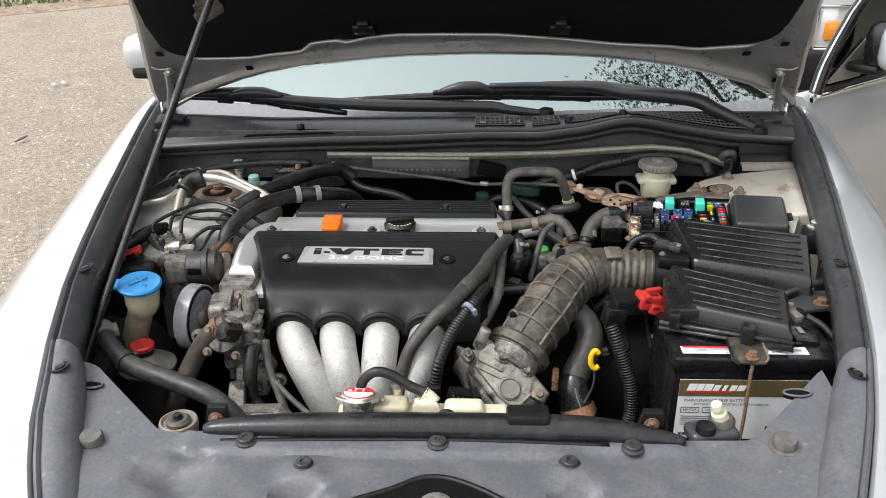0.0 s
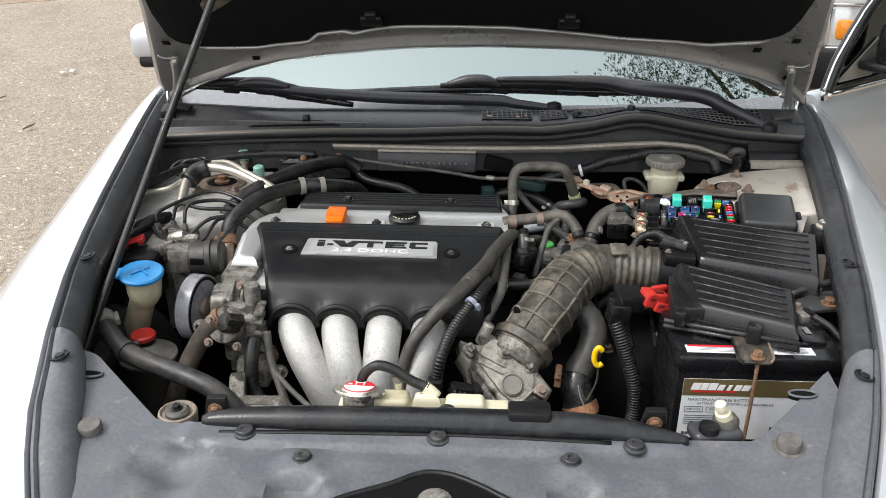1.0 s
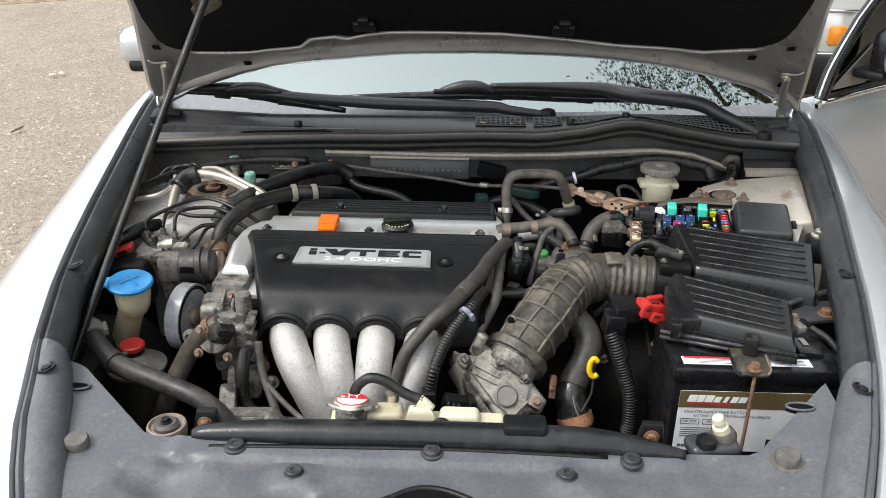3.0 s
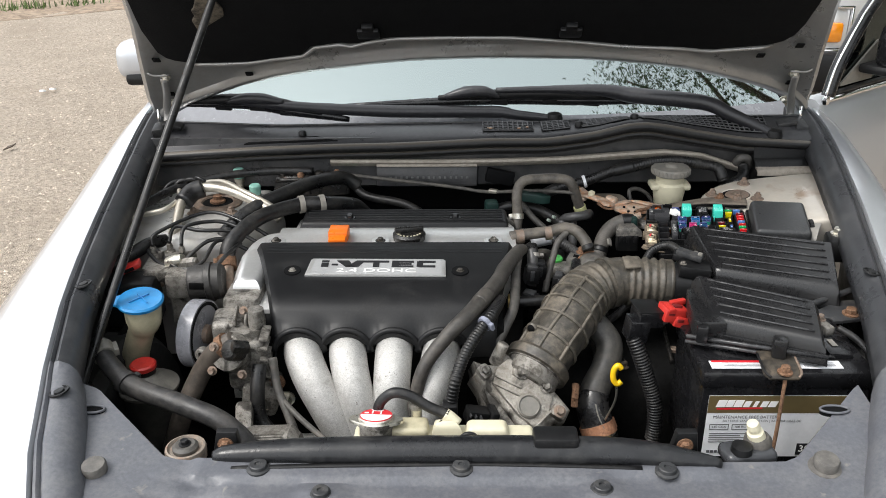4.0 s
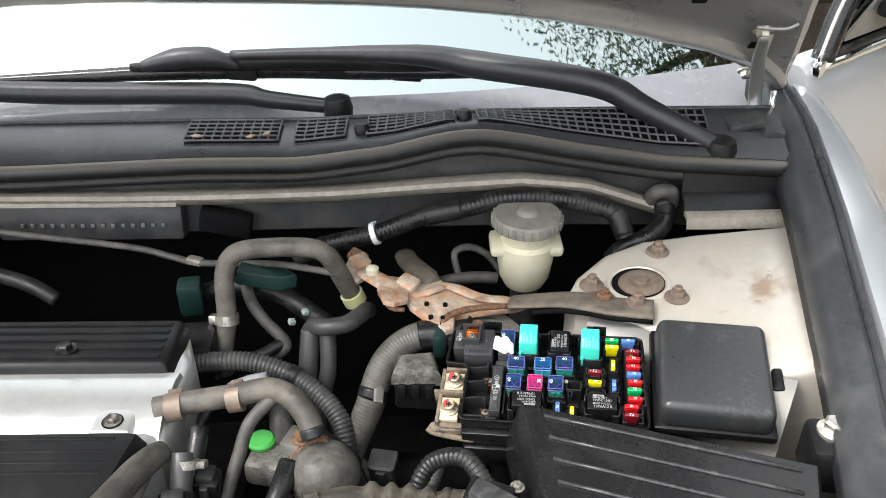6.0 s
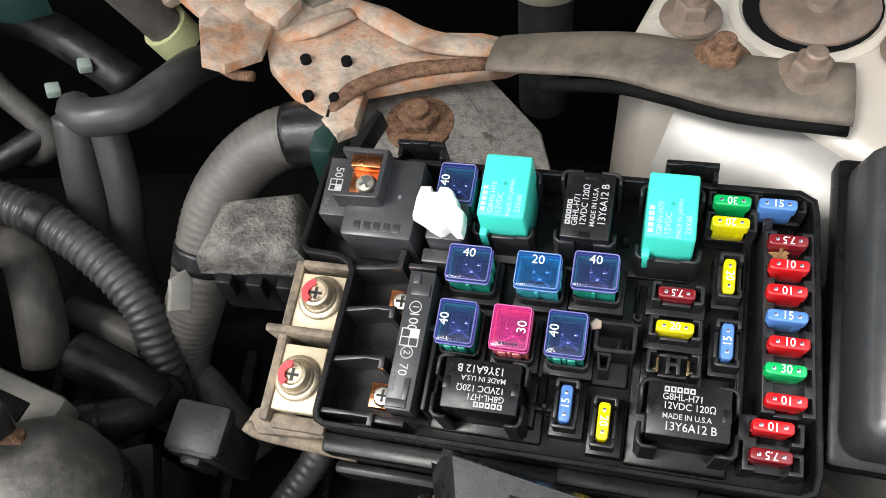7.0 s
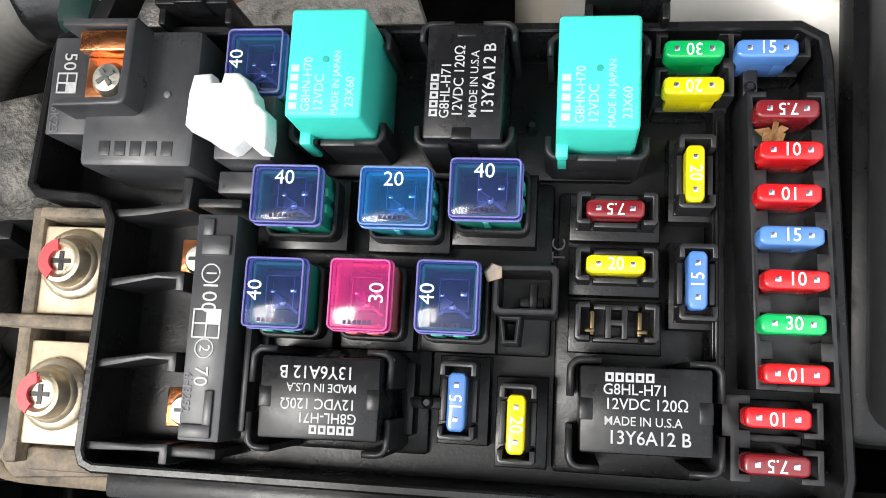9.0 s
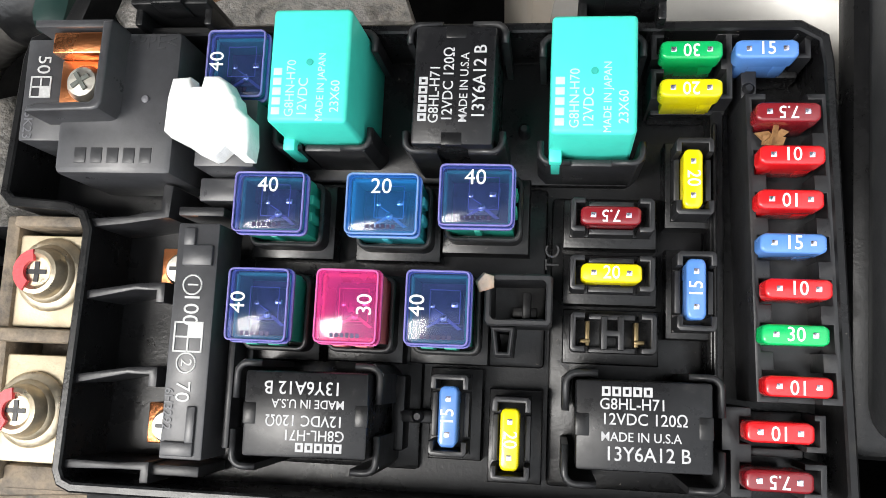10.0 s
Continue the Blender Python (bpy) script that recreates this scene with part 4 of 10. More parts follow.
wiper([(0.712, 2.022, 0.846), (0.680, 2.032, 0.862), (0.615, 2.062, 0.888), (0.556, 2.10, 0.908), (0.401, 2.175, 0.908), (0.318, 2.185, 0.919), (0.174, 2.19, 0.921), (0.05, 2.19, 0.919)], [0.011, 0.014, 0.017, 0.019, 0.0205, 0.0155, 0.009, 0.007],
      [(0.46, 2.205, 0.884), (0.25, 2.21, 0.886), (0.05, 2.21, 0.890), (-0.345, 2.205, 0.875)],
      [(0.44, 2.208, 0.896), (0.30, 2.208, 0.900), (0.19, 2.205, 0.906), (0.06, 2.20, 0.906), (-0.10, 2.20, 0.898)],
      [(0.06, 2.192, 0.902), (0.02, 2.188, 0.917), (-0.03, 2.188, 0.915), (-0.08, 2.192, 0.902)])

# pale four-by-four parked behind
truck = thing("parked_truck", (2.55, 6.6, 0), "pale parked truck with a chrome-framed headlamp and amber lens", "truck")
bm = B()
box(bm, (2.55, 6.6, 0.72), (1.9, 4.4, 0.55), (0, 0, 0), 0.08, 3)
box(bm, (2.55, 7.3, 1.25), (1.7, 2.4, 0.75), (0, 0, 0), 0.2, 3, taper=(0.85, 0.8))
part("body", bm, TRUCK, truck)
part("bumper", box(B(), (2.55, 4.38, 0.48), (1.9, 0.16, 0.2), (0, 0, 0), 0.03), PLASTIC, truck)
part("grille", box(B(), (2.55, 4.385, 0.8), (1.1, 0.05, 0.22), (0, 0, 0), 0.02), PLASTIC, truck)
for x in (1.828, 3.27):
    lamp = part("headlight", box(B(), (x, 4.385, 0.692), (0.165, 0.06, 0.205), (0, 0, 0), 0.022), LENS, truck)
    bz = B()
    for dx, dz, w, h in ((-0.086, 0, 0.014, 0.226), (0.086, 0, 0.014, 0.226), (0, 0.107, 0.186, 0.014), (0, -0.107, 0.186, 0.014)):
        box(bz, (x + dx, 4.362, 0.692 + dz), (w, 0.03, h), (0, 0, 0), 0.004)
    part("bezel", bz, CHROME, lamp, "chrome lamp frame")
    part("indicator", box(B(), (x + 0.004, 4.352, 0.676), (0.095, 0.03, 0.098), (0, 0, 0), 0.016), AMBER, lamp)
for x in (1.8, 3.3):
    for y in (5.3, 8.0):
        part("wheel", lathe(B(), [(0.1, -0.12), (0.36, -0.12), (0.39, -0.09), (0.39, 0.09), (0.36, 0.12), (0.1, 0.12)], (x, y, 0.392), 26, pose(0, 0, 0, 0, 90, 0)), TYRE, truck)
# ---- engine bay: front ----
# Low parts are painted almost black in place of deep shade.
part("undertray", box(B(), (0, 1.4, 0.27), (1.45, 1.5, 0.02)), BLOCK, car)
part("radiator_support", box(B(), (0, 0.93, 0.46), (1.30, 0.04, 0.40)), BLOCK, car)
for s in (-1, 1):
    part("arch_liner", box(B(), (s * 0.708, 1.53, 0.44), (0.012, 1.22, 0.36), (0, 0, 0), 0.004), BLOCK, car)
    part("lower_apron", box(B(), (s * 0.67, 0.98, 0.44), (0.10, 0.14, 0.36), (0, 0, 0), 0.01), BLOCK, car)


def front_edge(x):
    return float(np.interp(x, (-0.63, -0.59, -0.53, -0.44, -0.33, 0, 0.26, 0.37, 0.46, 0.50, 0.56), (1.04, 0.91, 0.77, 0.60, 0.46, 0.44, 0.46, 0.60, 0.77, 0.85, 1.02)))


def rear_edge(x):
    return float(np.interp(x, (-0.63, -0.60, -0.585, -0.462, -0.44, 0.40, 0.42, 0.555, 0.575), (1.145, 1.135, 1.12, 1.004, 0.998, 0.998, 1.006, 1.145, 1.155)))


rows = []
cols = sorted(set([round(v, 4) for v in np.linspace(-0.628, 0.560, 110)] + [-0.462, -0.44, 0.40, 0.42]))
for q in [0, 0.15, 0.3, 0.45, 0.55, 0.65] + list(np.linspace(0.70, 0.985, 24)) + [1.0]:
    row = []
    for x in cols:
        y = front_edge(x) + (rear_edge(x) - front_edge(x)) * q
        z = 0.690 + 0.10 * max(0, (y - 0.96)) + 0.05 * max(0, abs(x) - 0.4)
        z += -0.0011 * (abs(y - 0.945) < 0.012) - 0.03 * max(0, 0.8 - y)
        for cx in (-0.228, 0.142):
            z -= 0.020 * math.exp(-(((x - cx) / max(0.02, 0.032 + 0.25 * (0.87 - y))) ** 8) - ((y - 0.862) / 0.027) ** 8)
        z -= 0.008 * math.exp(-(((x + 0.40) / 0.035) ** 4) - ((y - 0.90) / 0.03) ** 4)
        z += 0.005 * min(1, max(0, (y - 0.950 - 0.012 * (x > 0.15)) / 0.006)) * (abs(x + 0.06) < 0.36)
        for cx, cy in ((-0.229, 0.920), (0.139, 0.930)):
            z += 0.008 * math.exp(-(((x - cx) / 0.030) ** 4) - ((y - cy) / 0.026) ** 4)
        z += 0.05 * max(0, abs(x) - 0.46) * max(0, 1.1 - y)
        z -= 0.006 * math.exp(-(((x + 0.393) / 0.022) ** 4)) * (y < 0.955)
        z -= 0.007 * math.exp(-(((x + 0.43) / 0.032) ** 4) - ((y - 0.905) / 0.022) ** 4)
        z += 0.0004 * noise.noise((x * 9, y * 9, 1))
        row.append((x, y, z - (0.006 if q == 1.0 else 0)))
    rows.append(row)
cover = thing("radiator_cover", (0, 0.8, 0.69), "dusty grey plastic radiator cover over the front panel", "cover panel")
part("panel", sheet(B(), rows, (0, 0, -0.004)), COVERGREY, cover)
for x, y, r in ((-0.229, 0.921, 0.0115), (0.139, 0.932, 0.0115), (-0.322, 0.973, 0.012), (-0.045, 0.973, 0.012), (0.232, 0.968, 0.012)):
    bm = B()
    lathe(bm, [(r * 1.35, 0), (r * 1.35, 0.0025), (r * 1.05, 0.004), (r * 1.0, 0.0085), (r * 0.9, 0.0095), (r * 0.4, 0.0095), (r * 0.35, 0.0075), (r * 0.1, 0.0075)], (x, y, 0.6945), 20)
    part("push_clip", bm, PLASTIC_GREY, cover)
for x, y in ((-0.543, 0.965), (0.448, 0.980)):
    bm = B()
    lathe(bm, [(0.022, 0), (0.021, 0.003), (0.0165, 0.004), (0.017, 0.015), (0.015, 0.018), (0.005, 0.0185)], (x, y, 0.693), 22, pose(0, 0, 0, 8, 0, 0))
    solo("bump_stop", bm, mat("weathered_rubber", (0.11, 0.103, 0.095), 0.6, 0, 0.2, 60, 0.3, (0.2, 0.185, 0.16), 0.3, 20), "round grey rubber bonnet bump stop", "bump stop", "bonnet bump stops")
# Black ovals set on the cover paint the shade inside its slots.
for x, y in ((-0.594, 1.083), (0.503, 1.090)):
    z = 0.690 + 0.10 * (y - 0.96) + 0.05 * (abs(x) - 0.4) + 0.001
    oval = [(x + 0.021 * math.cos(q), y + 0.0095 * math.sin(q)) for q in np.linspace(0, 2 * math.pi, 21)[:-1]]
    slot = part("slot", prism(B(), oval, z - 0.006, z + 0.001), FELT_AND_SHADE, cover)
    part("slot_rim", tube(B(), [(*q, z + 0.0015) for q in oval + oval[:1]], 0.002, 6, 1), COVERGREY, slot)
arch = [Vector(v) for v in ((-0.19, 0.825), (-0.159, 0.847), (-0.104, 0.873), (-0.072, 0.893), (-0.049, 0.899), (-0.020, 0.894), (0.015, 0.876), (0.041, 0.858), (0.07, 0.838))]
# The opening's darkness is a black slab on the cover.
part("latch_opening", prism(B(), [tuple(v) for v in arch] + [(0.07, 0.80), (-0.19, 0.80)], 0.690, 0.6955, 0.001), FELT_AND_SHADE, cover)
part("opening_rim", tube(B(), [(v.x, v.y + 0.002, 0.695) for v in arch], 0.0045, 8, 4), PLASTIC, cover)
part("latch", lathe(B(), [(0.024, 0), (0.022, 0.004), (0.014, 0.007), (0.006, 0.006)], (-0.043, 0.845, 0.695), 18), ALU_DIRTY, cover, "dusty metal bonnet latch")
bm = B()
SEALDUST = mat("dusty_front_seal", (0.013, 0.0135, 0.015), 0.30, 0, 0.2, 60, 0.2, (0.075, 0.073, 0.07), 0.18, 14, blur=0.3, spec=0.45)
tube(bm, [(-0.390, 0.995, 0.698), (-0.36, 0.998, 0.701), (-0.25, 1.001, 0.703), (-0.03, 1.003, 0.704), (0.16, 1.001, 0.703), (0.24, 0.995, 0.700), (0.31, 0.985, 0.696)], [0.008, 0.015, 0.021, 0.0225, 0.0225, 0.018, 0.007], 18, 6, flat=0.86)
fs = thing("front_seal", (0, 1.0, 0.69), "long black dusty rubber seal along the radiator panel", "seal")
part("bulb", bm, SEALDUST, fs)
part("lip", tube(B(), [(-0.36, 0.974, 0.695), (-0.2, 0.978, 0.697), (0.0, 0.981, 0.697), (0.2, 0.975, 0.696)], 0.0045, 8, 6, flat=0.5), PLASTIC, fs)
solo("seal_clip", box(B(), (0.085, 1.006, 0.720), (0.062, 0.036, 0.022), (0, 0, 0), 0.005), PLASTIC, "black plastic clip over the radiator seal", "clip")

rad = thing("radiator", (-0.1, 1.045, 0.6), "radiator with a yellowed white plastic top tank", "radiator")
bm = B()
box(bm, (-0.07, 1.050, 0.690), (0.26, 0.042, 0.020), (0, 0, 0), 0.008, 3)
box(bm, (-0.008, 1.050, 0.704), (0.066, 0.034, 0.020), (0, 0, 0), 0.007, 3, taper=(0.84, 0.8))
prism(bm, [(-0.090, 1.034), (-0.088, 1.058), (-0.046, 1.060), (-0.040, 1.036)], 0.69, 0.722, 0.010, seg=3, top=0.72)
tube(bm, [(-0.050, 1.052, 0.712), (-0.060, 1.055, 0.721), (-0.068, 1.057, 0.726)], 0.0085, 12, 3)
part("tank", bm, CREAM, rad)
part("side_tank", box(B(), (-0.121, 1.050, 0.702), (0.058, 0.036, 0.026), (0, 0, 0), 0.007, 3), CREAM_DIRTY, rad, "stained translucent tank end")
part("core", box(B(), (-0.05, 1.05, 0.5), (0.66, 0.03, 0.34), (0, 0, 0), 0.004), BLOCK, rad)
CAPM = pose(-0.166, 1.044, 0.726, -13, 0, -3)
part("filler_neck", lathe(B(), [(0.024, -0.035), (0.024, -0.008), (0.028, -0.006), (0.028, -0.001)], (0, 0, 0), 26, CAPM), ALU_DIRTY, rad)
bm = B()
prism(bm, [((0.0268 + 0.0125 * abs(math.cos(a)) ** 9) * math.cos(a), (0.0268 + 0.0125 * abs(math.cos(a)) ** 9) * math.sin(a)) for a in np.linspace(0, 2 * math.pi, 49)[:-1]], -0.004, 0.0015, 0.0018, CAPM)
lathe(bm, [(0.0262, 0.0), (0.0255, 0.004), (0.0240, 0.0052), (0.003, 0.0054)], (0, 0, 0), 34, CAPM)
cap = part("pressure_cap", bm, STEEL, rad, "steel pressure cap with a red and white warning label")
part("cap_label", lathe(B(), [(0.0232, 0.0050), (0.0232, 0.0060), (0.003, 0.0062)], (0, 0, 0), 34, CAPM), REDINK, cap)
bm = B()
prism(bm, [(0.0222 * math.cos(a), 0.0222 * math.sin(a)) for a in np.linspace(math.pi * 1.0, math.pi * 2.0, 16)], 0.0064, 0.0068, m=CAPM)
for x, y, w, h in ((0.0, 0.017, 0.018, 0.0025), (-0.006, 0.009, 0.002, 0.011), (0.006, 0.009, 0.002, 0.011), (0.0, 0.0135, 0.012, 0.0015), (-0.0145, 0.006, 0.006, 0.004)):
    prism(bm, [(x - w / 2, y - h / 2), (x + w / 2, y - h / 2), (x + w / 2, y + h / 2), (x - w / 2, y + h / 2)], 0.0064, 0.0068, m=CAPM)
part("cap_print", bm, WHITE, cap)
solo("overflow_hose", tube(B(), [(-0.166, 1.066, 0.725), (-0.160, 1.068, 0.740), (-0.142, 1.068, 0.754), (-0.118, 1.066, 0.750), (-0.092, 1.061, 0.735), (-0.064, 1.056, 0.725)], 0.0078, 12, 6), RUBBER, "thin black radiator overflow hose", "hose")
hc = thing("hose_clip", (-0.11, 1.075, 0.69), "small metal fitting beside the radiator cap", "fitting")
part("stem", lathe(B(), [(0.008, 0.69), (0.008, 0.726), (0.006, 0.728)], (-0.110, 1.072, 0), 14), STEEL, hc)
part("head", lathe(B(), [(0.010, 0.726), (0.0115, 0.730), (0.0105, 0.736), (0.004, 0.738)], (-0.110, 1.072, 0), 14), ALU_DIRTY, hc)
solo("pipe_clip", tube(B(), [(-0.034 + 0.0125 * math.cos(a), 1.026, 0.700 + 0.0135 * math.sin(a)) for a in np.linspace(0, math.pi, 9)], 0.0038, 8, 2), PLASTIC, "small black half-round clip on the radiator tank", "clip")
solo("pipe_clip", box(B(), (0.018, 1.022, 0.706), (0.040, 0.006, 0.008), (30, 0, 0), 0.0015), PLASTIC, "flat black clip on the radiator tank", "clip")

# radiator mounts at both ends
m1 = thing("radiator_mount", (-0.447, 1.03, 0.66), "rusty round radiator mount with a rubber bush", "mount", "radiator mounts")
part("bracket", lathe(B(), [(0.028, -0.02), (0.0295, -0.004), (0.028, 0.001), (0.0255, 0.002), (0.023, -0.003), (0.017, -0.004)], (-0.439, 1.026, 0.690), 26), TANSTEEL, m1)
part("bush", lathe(B(), [(0.0185, 0), (0.0185, 0.005), (0.014, 0.009), (0.006, 0.008)], (-0.439, 1.026, 0.687), 22), RUBBER_DUSTY, m1)
part("bolt", bolt(B(), (-0.439, 1.026, 0.695), 0.006, 0.008), PLASTIC, m1)
for x, y in ((-0.378, 1.035), (0.268, 1.035)):
    bm = B()
    prism(bm, [(-0.022, 0), (0.022, 0), (0.016, 0.045), (-0.012, 0.045)], 0, 0.012, 0.003, pose(x, y - 0.004, 0.675, 90, 0, 0))
    b = thing("hose_bracket", (x, y, 0.675), "small black bracket with a rusty bolt", "bracket", "front brackets")
    part("plate", bm, PLASTIC, b)
    part("bolt", bolt(B(), (x, y - 0.016, 0.70), 0.008, 0.008, pose(0, 0, 0, 90, 0, 0)), RUST, b)
m2 = thing("radiator_mount", (0.36, 1.025, 0.66), "radiator mount with a rubber bush beside the battery", "mount", "radiator mounts")
part("bracket", box(B(), (0.358, 1.022, 0.685), (0.075, 0.042, 0.022), (0, 0, 8), 0.009, 3), SEALGREY, m2)
part("post", lathe(B(), [(0.020, 0), (0.019, 0.018), (0.014, 0.024), (0.004, 0.025)], (0.374, 1.032, 0.685), 18), RUBBER_DUSTY, m2)
part("bush", lathe(B(), [(0.015, 0), (0.014, 0.010), (0.006, 0.012)], (0.345, 1.012, 0.695), 18), PLASTIC, m2)
part("nozzle", lathe(B(), [(0.013, 0.0), (0.0115, 0.016), (0.0075, 0.018), (0.0075, 0.024), (0.0095, 0.026), (0.008, 0.034), (0.003, 0.036)], (0.372, 1.03, 0.702), 16, pose(0, 0, 0, 8, -22, 0)), CREAM, m2, "cream plastic nozzle")

# ---- engine bay: left side ----
def hose(name, pts, r, material, label, seg=12, steps=7, ribs=None, group="hoses"):
    return solo(name, tube(B(), pts, r, seg, steps, ribs), material, label, "hose", group)


def banded(name, pts, r, material, label, seg=12, steps=7, ribs=None, bands=((0.05, 0.022), (0.95, 0.022)), tape=RUBBER):
    """A sleeved hose or loom with bands of tape round it, each at a share of its length."""
    t = thing(name, pts[0], label, "hose", "hoses")
    sleeve = part("sleeve", tube(B(), pts, r, seg, steps, ribs), material, t)
    line = resample(curve_points(pts, steps), 0.003)
    thick = (max(r) if isinstance(r, (list, tuple)) else r) + (ribs[1] if ribs else 0) + 0.0008
    for at, wide in bands:
        i, k = int(at * (len(line) - 1)), max(1, int(wide / 0.006))
        part("tape_band", tube(B(), line[max(0, i - k):i + k + 1], thick, seg, 1), tape, sleeve)
    return t


def clamp(c, d, r, material=STEEL, w=0.012, label="dull metal band hose clamp"):
    d = Vector(d).normalized()
    q = d.to_track_quat("Z", "Y").to_matrix().to_4x4()
    t = B()
    lathe(t, [(r, -w / 2), (r + 0.002, -w / 2), (r + 0.002, w / 2), (r, w / 2)], (0, 0, 0), 22)
    box(t, (r + 0.004, 0, 0), (0.008, 0.014, w * 0.9), (0, 0, 0), 0.001)
    t.transform(Matrix.Translation(c) @ q)
    return solo("hose_clamp", t, material, label, "hose clamp", "hose clamps")


rh = [(-0.676, 1.312, 0.690), (-0.660, 1.288, 0.688), (-0.638, 1.260, 0.678), (-0.587, 1.217, 0.665), (-0.502, 1.183, 0.655), (-0.429, 1.157, 0.640), (-0.385, 1.145, 0.60), (-0.37, 1.14, 0.55)]
hose("radiator_hose", rh, [0.015, 0.0155, 0.0165, 0.0172, 0.0170, 0.0165, 0.016, 0.016], HOSEDULL, "thick black rubber radiator hose")
clamp((-0.660, 1.288, 0.688), (0.5, -0.8, -0.2), 0.0172, GREYCAP, 0.026, "pale worn hose clamp band")
clamp((-0.60, 1.225, 0.667), (0.6, -0.4, -0.1), 0.0176, HOSEDULL, 0.012, "black band round the hose")
hose("coolant_hose", [(-0.44, 1.315, 0.694), (-0.470, 1.314, 0.675), (-0.504, 1.316, 0.630), (-0.539, 1.290, 0.560), (-0.569, 1.285, 0.48)], 0.0180, BROWNHOSE, "brown-grey dusty coolant hose")
clamp((-0.456, 1.3145, 0.685), (-0.8, 0, -0.6), 0.0195, RUST, 0.014, "rusty steel band hose clamp")

wb = thing("washer_bottle", (-0.646, 1.33, 0.5), "aged cream washer bottle neck with a blue lid", "washer bottle")
bm = B()
tube(bm, [(-0.676, 1.41, 0.50), (-0.666, 1.405, 0.57), (-0.646, 1.387, 0.63), (-0.618, 1.362, 0.69), (-0.606, 1.350, 0.716), (-0.603, 1.347, 0.752)], [0.030, 0.027, 0.024, 0.023, 0.030, 0.033], 20, 6)
part("neck", bm, CREAM_DIRTY, wb)
bm = B()
lathe(bm, [(0.034, 0), (0.039, 0.001), (0.040, 0.006), (0.037, 0.009), (0.034, 0.0085), (0.031, 0.0075), (0.004, 0.0085)], (-0.605, 1.347, 0.752), 36, pose(0, 0, 0, 6, 4, 0))
prism(bm, [(-0.020, 0.024), (-0.056, 0.008), (-0.058, -0.002), (-0.050, -0.010), (-0.020, -0.026)], 0.001, 0.006, 0.002, pose(-0.605, 1.347, 0.752, 6, 4, 8))
lid = part("lid", bm, BLUE, wb, "bright blue snap lid")
bm = B()
for s in (-1, 1):
    tube(bm, [(-0.603 + s * 0.016, 1.332, 0.7605), (-0.603 + s * 0.004, 1.345, 0.762), (-0.603 - s * 0.010, 1.359, 0.763)], 0.0012, 6, 3)
part("lid_mark", bm, mat("blue_relief", (0.02, 0.20, 0.5), 0.4, 0, 0.05), lid)

ps = thing("fluid_reservoir", (-0.606, 1.318, 0.49), "black power steering fluid bottle with a red cap", "reservoir")
part("bottle", lathe(B(), [(0.034, 0.48), (0.042, 0.52), (0.046, 0.575), (0.046, 0.596)], (-0.604, 1.318, 0), 28), mat("dark_olive_plastic", (0.035, 0.034, 0.030), 0.5, 0, 0.15, 60, 0.1, (0.10, 0.09, 0.075), 0.3, 20), ps)
part("shoulder", lathe(B(), [(0.046, 0.594), (0.053, 0.597), (0.053, 0.602), (0.048, 0.606), (0.038, 0.612), (0.026, 0.621), (0.020, 0.626)], (-0.604, 1.318, 0), 34), mat("dusty_olive_plastic", (0.11, 0.105, 0.092), 0.45, 0, 0.15, 60, 0.1, (0.24, 0.22, 0.19), 0.36, 24), ps, "dust-covered bottle shoulder")
part("collar", lathe(B(), [(0.019, 0.618), (0.020, 0.634), (0.017, 0.636)], (-0.608, 1.320, 0), 24), PLASTIC, ps)
part("cap", lathe(B(), [(0.0195, 0.634), (0.0225, 0.636), (0.0230, 0.643), (0.020, 0.646), (0.017, 0.6445), (0.004, 0.6455)], (-0.609, 1.320, 0), 30), RED, ps, "red screw cap")

# left strut tower with its bolts
tl = part("strut_tower", prism(B(), [(-0.80, 1.665), (-0.56, 1.675), (-0.49, 1.73), (-0.45, 1.85), (-0.50, 2.0), (-0.80, 2.0)], 0.45, 0.728, 0.030, seg=4), TOWER_SHINY, car, "silver strut tower top")
st = thing("strut_mount", (-0.612, 1.885, 0.72), "rusty strut mount with nuts on the tower", "strut mount", "strut mounts")
part("ring", lathe(B(), [(0.056, 0.727), (0.056, 0.731), (0.050, 0.735), (0.038, 0.735), (0.034, 0.731), (0.033, 0.728)], (-0.612, 1.885, 0), 30), NUTBROWN, st)
part("bore", lathe(B(), [(0.034, 0.727), (0.034, 0.7325), (0.001, 0.7325)], (-0.612, 1.885, 0), 26), FELT_AND_SHADE, st)
part("hub", lathe(B(), [(0.018, 0.73), (0.018, 0.737), (0.010, 0.740), (0.010, 0.748), (0.004, 0.749)], (-0.612, 1.885, 0), 18), RUST, st)
for a in (20, 92, 164, 236, 308):
    part("nut", nut(B(), (-0.612 + 0.072 * math.cos(radians(a)), 1.885 + 0.072 * math.sin(radians(a)), 0.727), 0.009, 0.016), NUTBROWN, st)

ab = thing("abs_unit", (-0.64, 1.57, 0.58), "dirty alloy brake modulator block with a motor", "brake modulator")
bm = B()
box(bm, (-0.645, 1.615, 0.668), (0.095, 0.085, 0.085), (0, 0, 4), 0.006)
box(bm, (-0.612, 1.572, 0.645), (0.040, 0.05, 0.10), (0, 0, 4), 0.006)
box(bm, (-0.606, 1.548, 0.690), (0.046, 0.046, 0.052), (0, 0, 6), 0.006)
box(bm, (-0.655, 1.566, 0.700), (0.05, 0.03, 0.024), (0, 0, 6), 0.005)
blk = part("block", bm, ALU_DIRTY, ab)
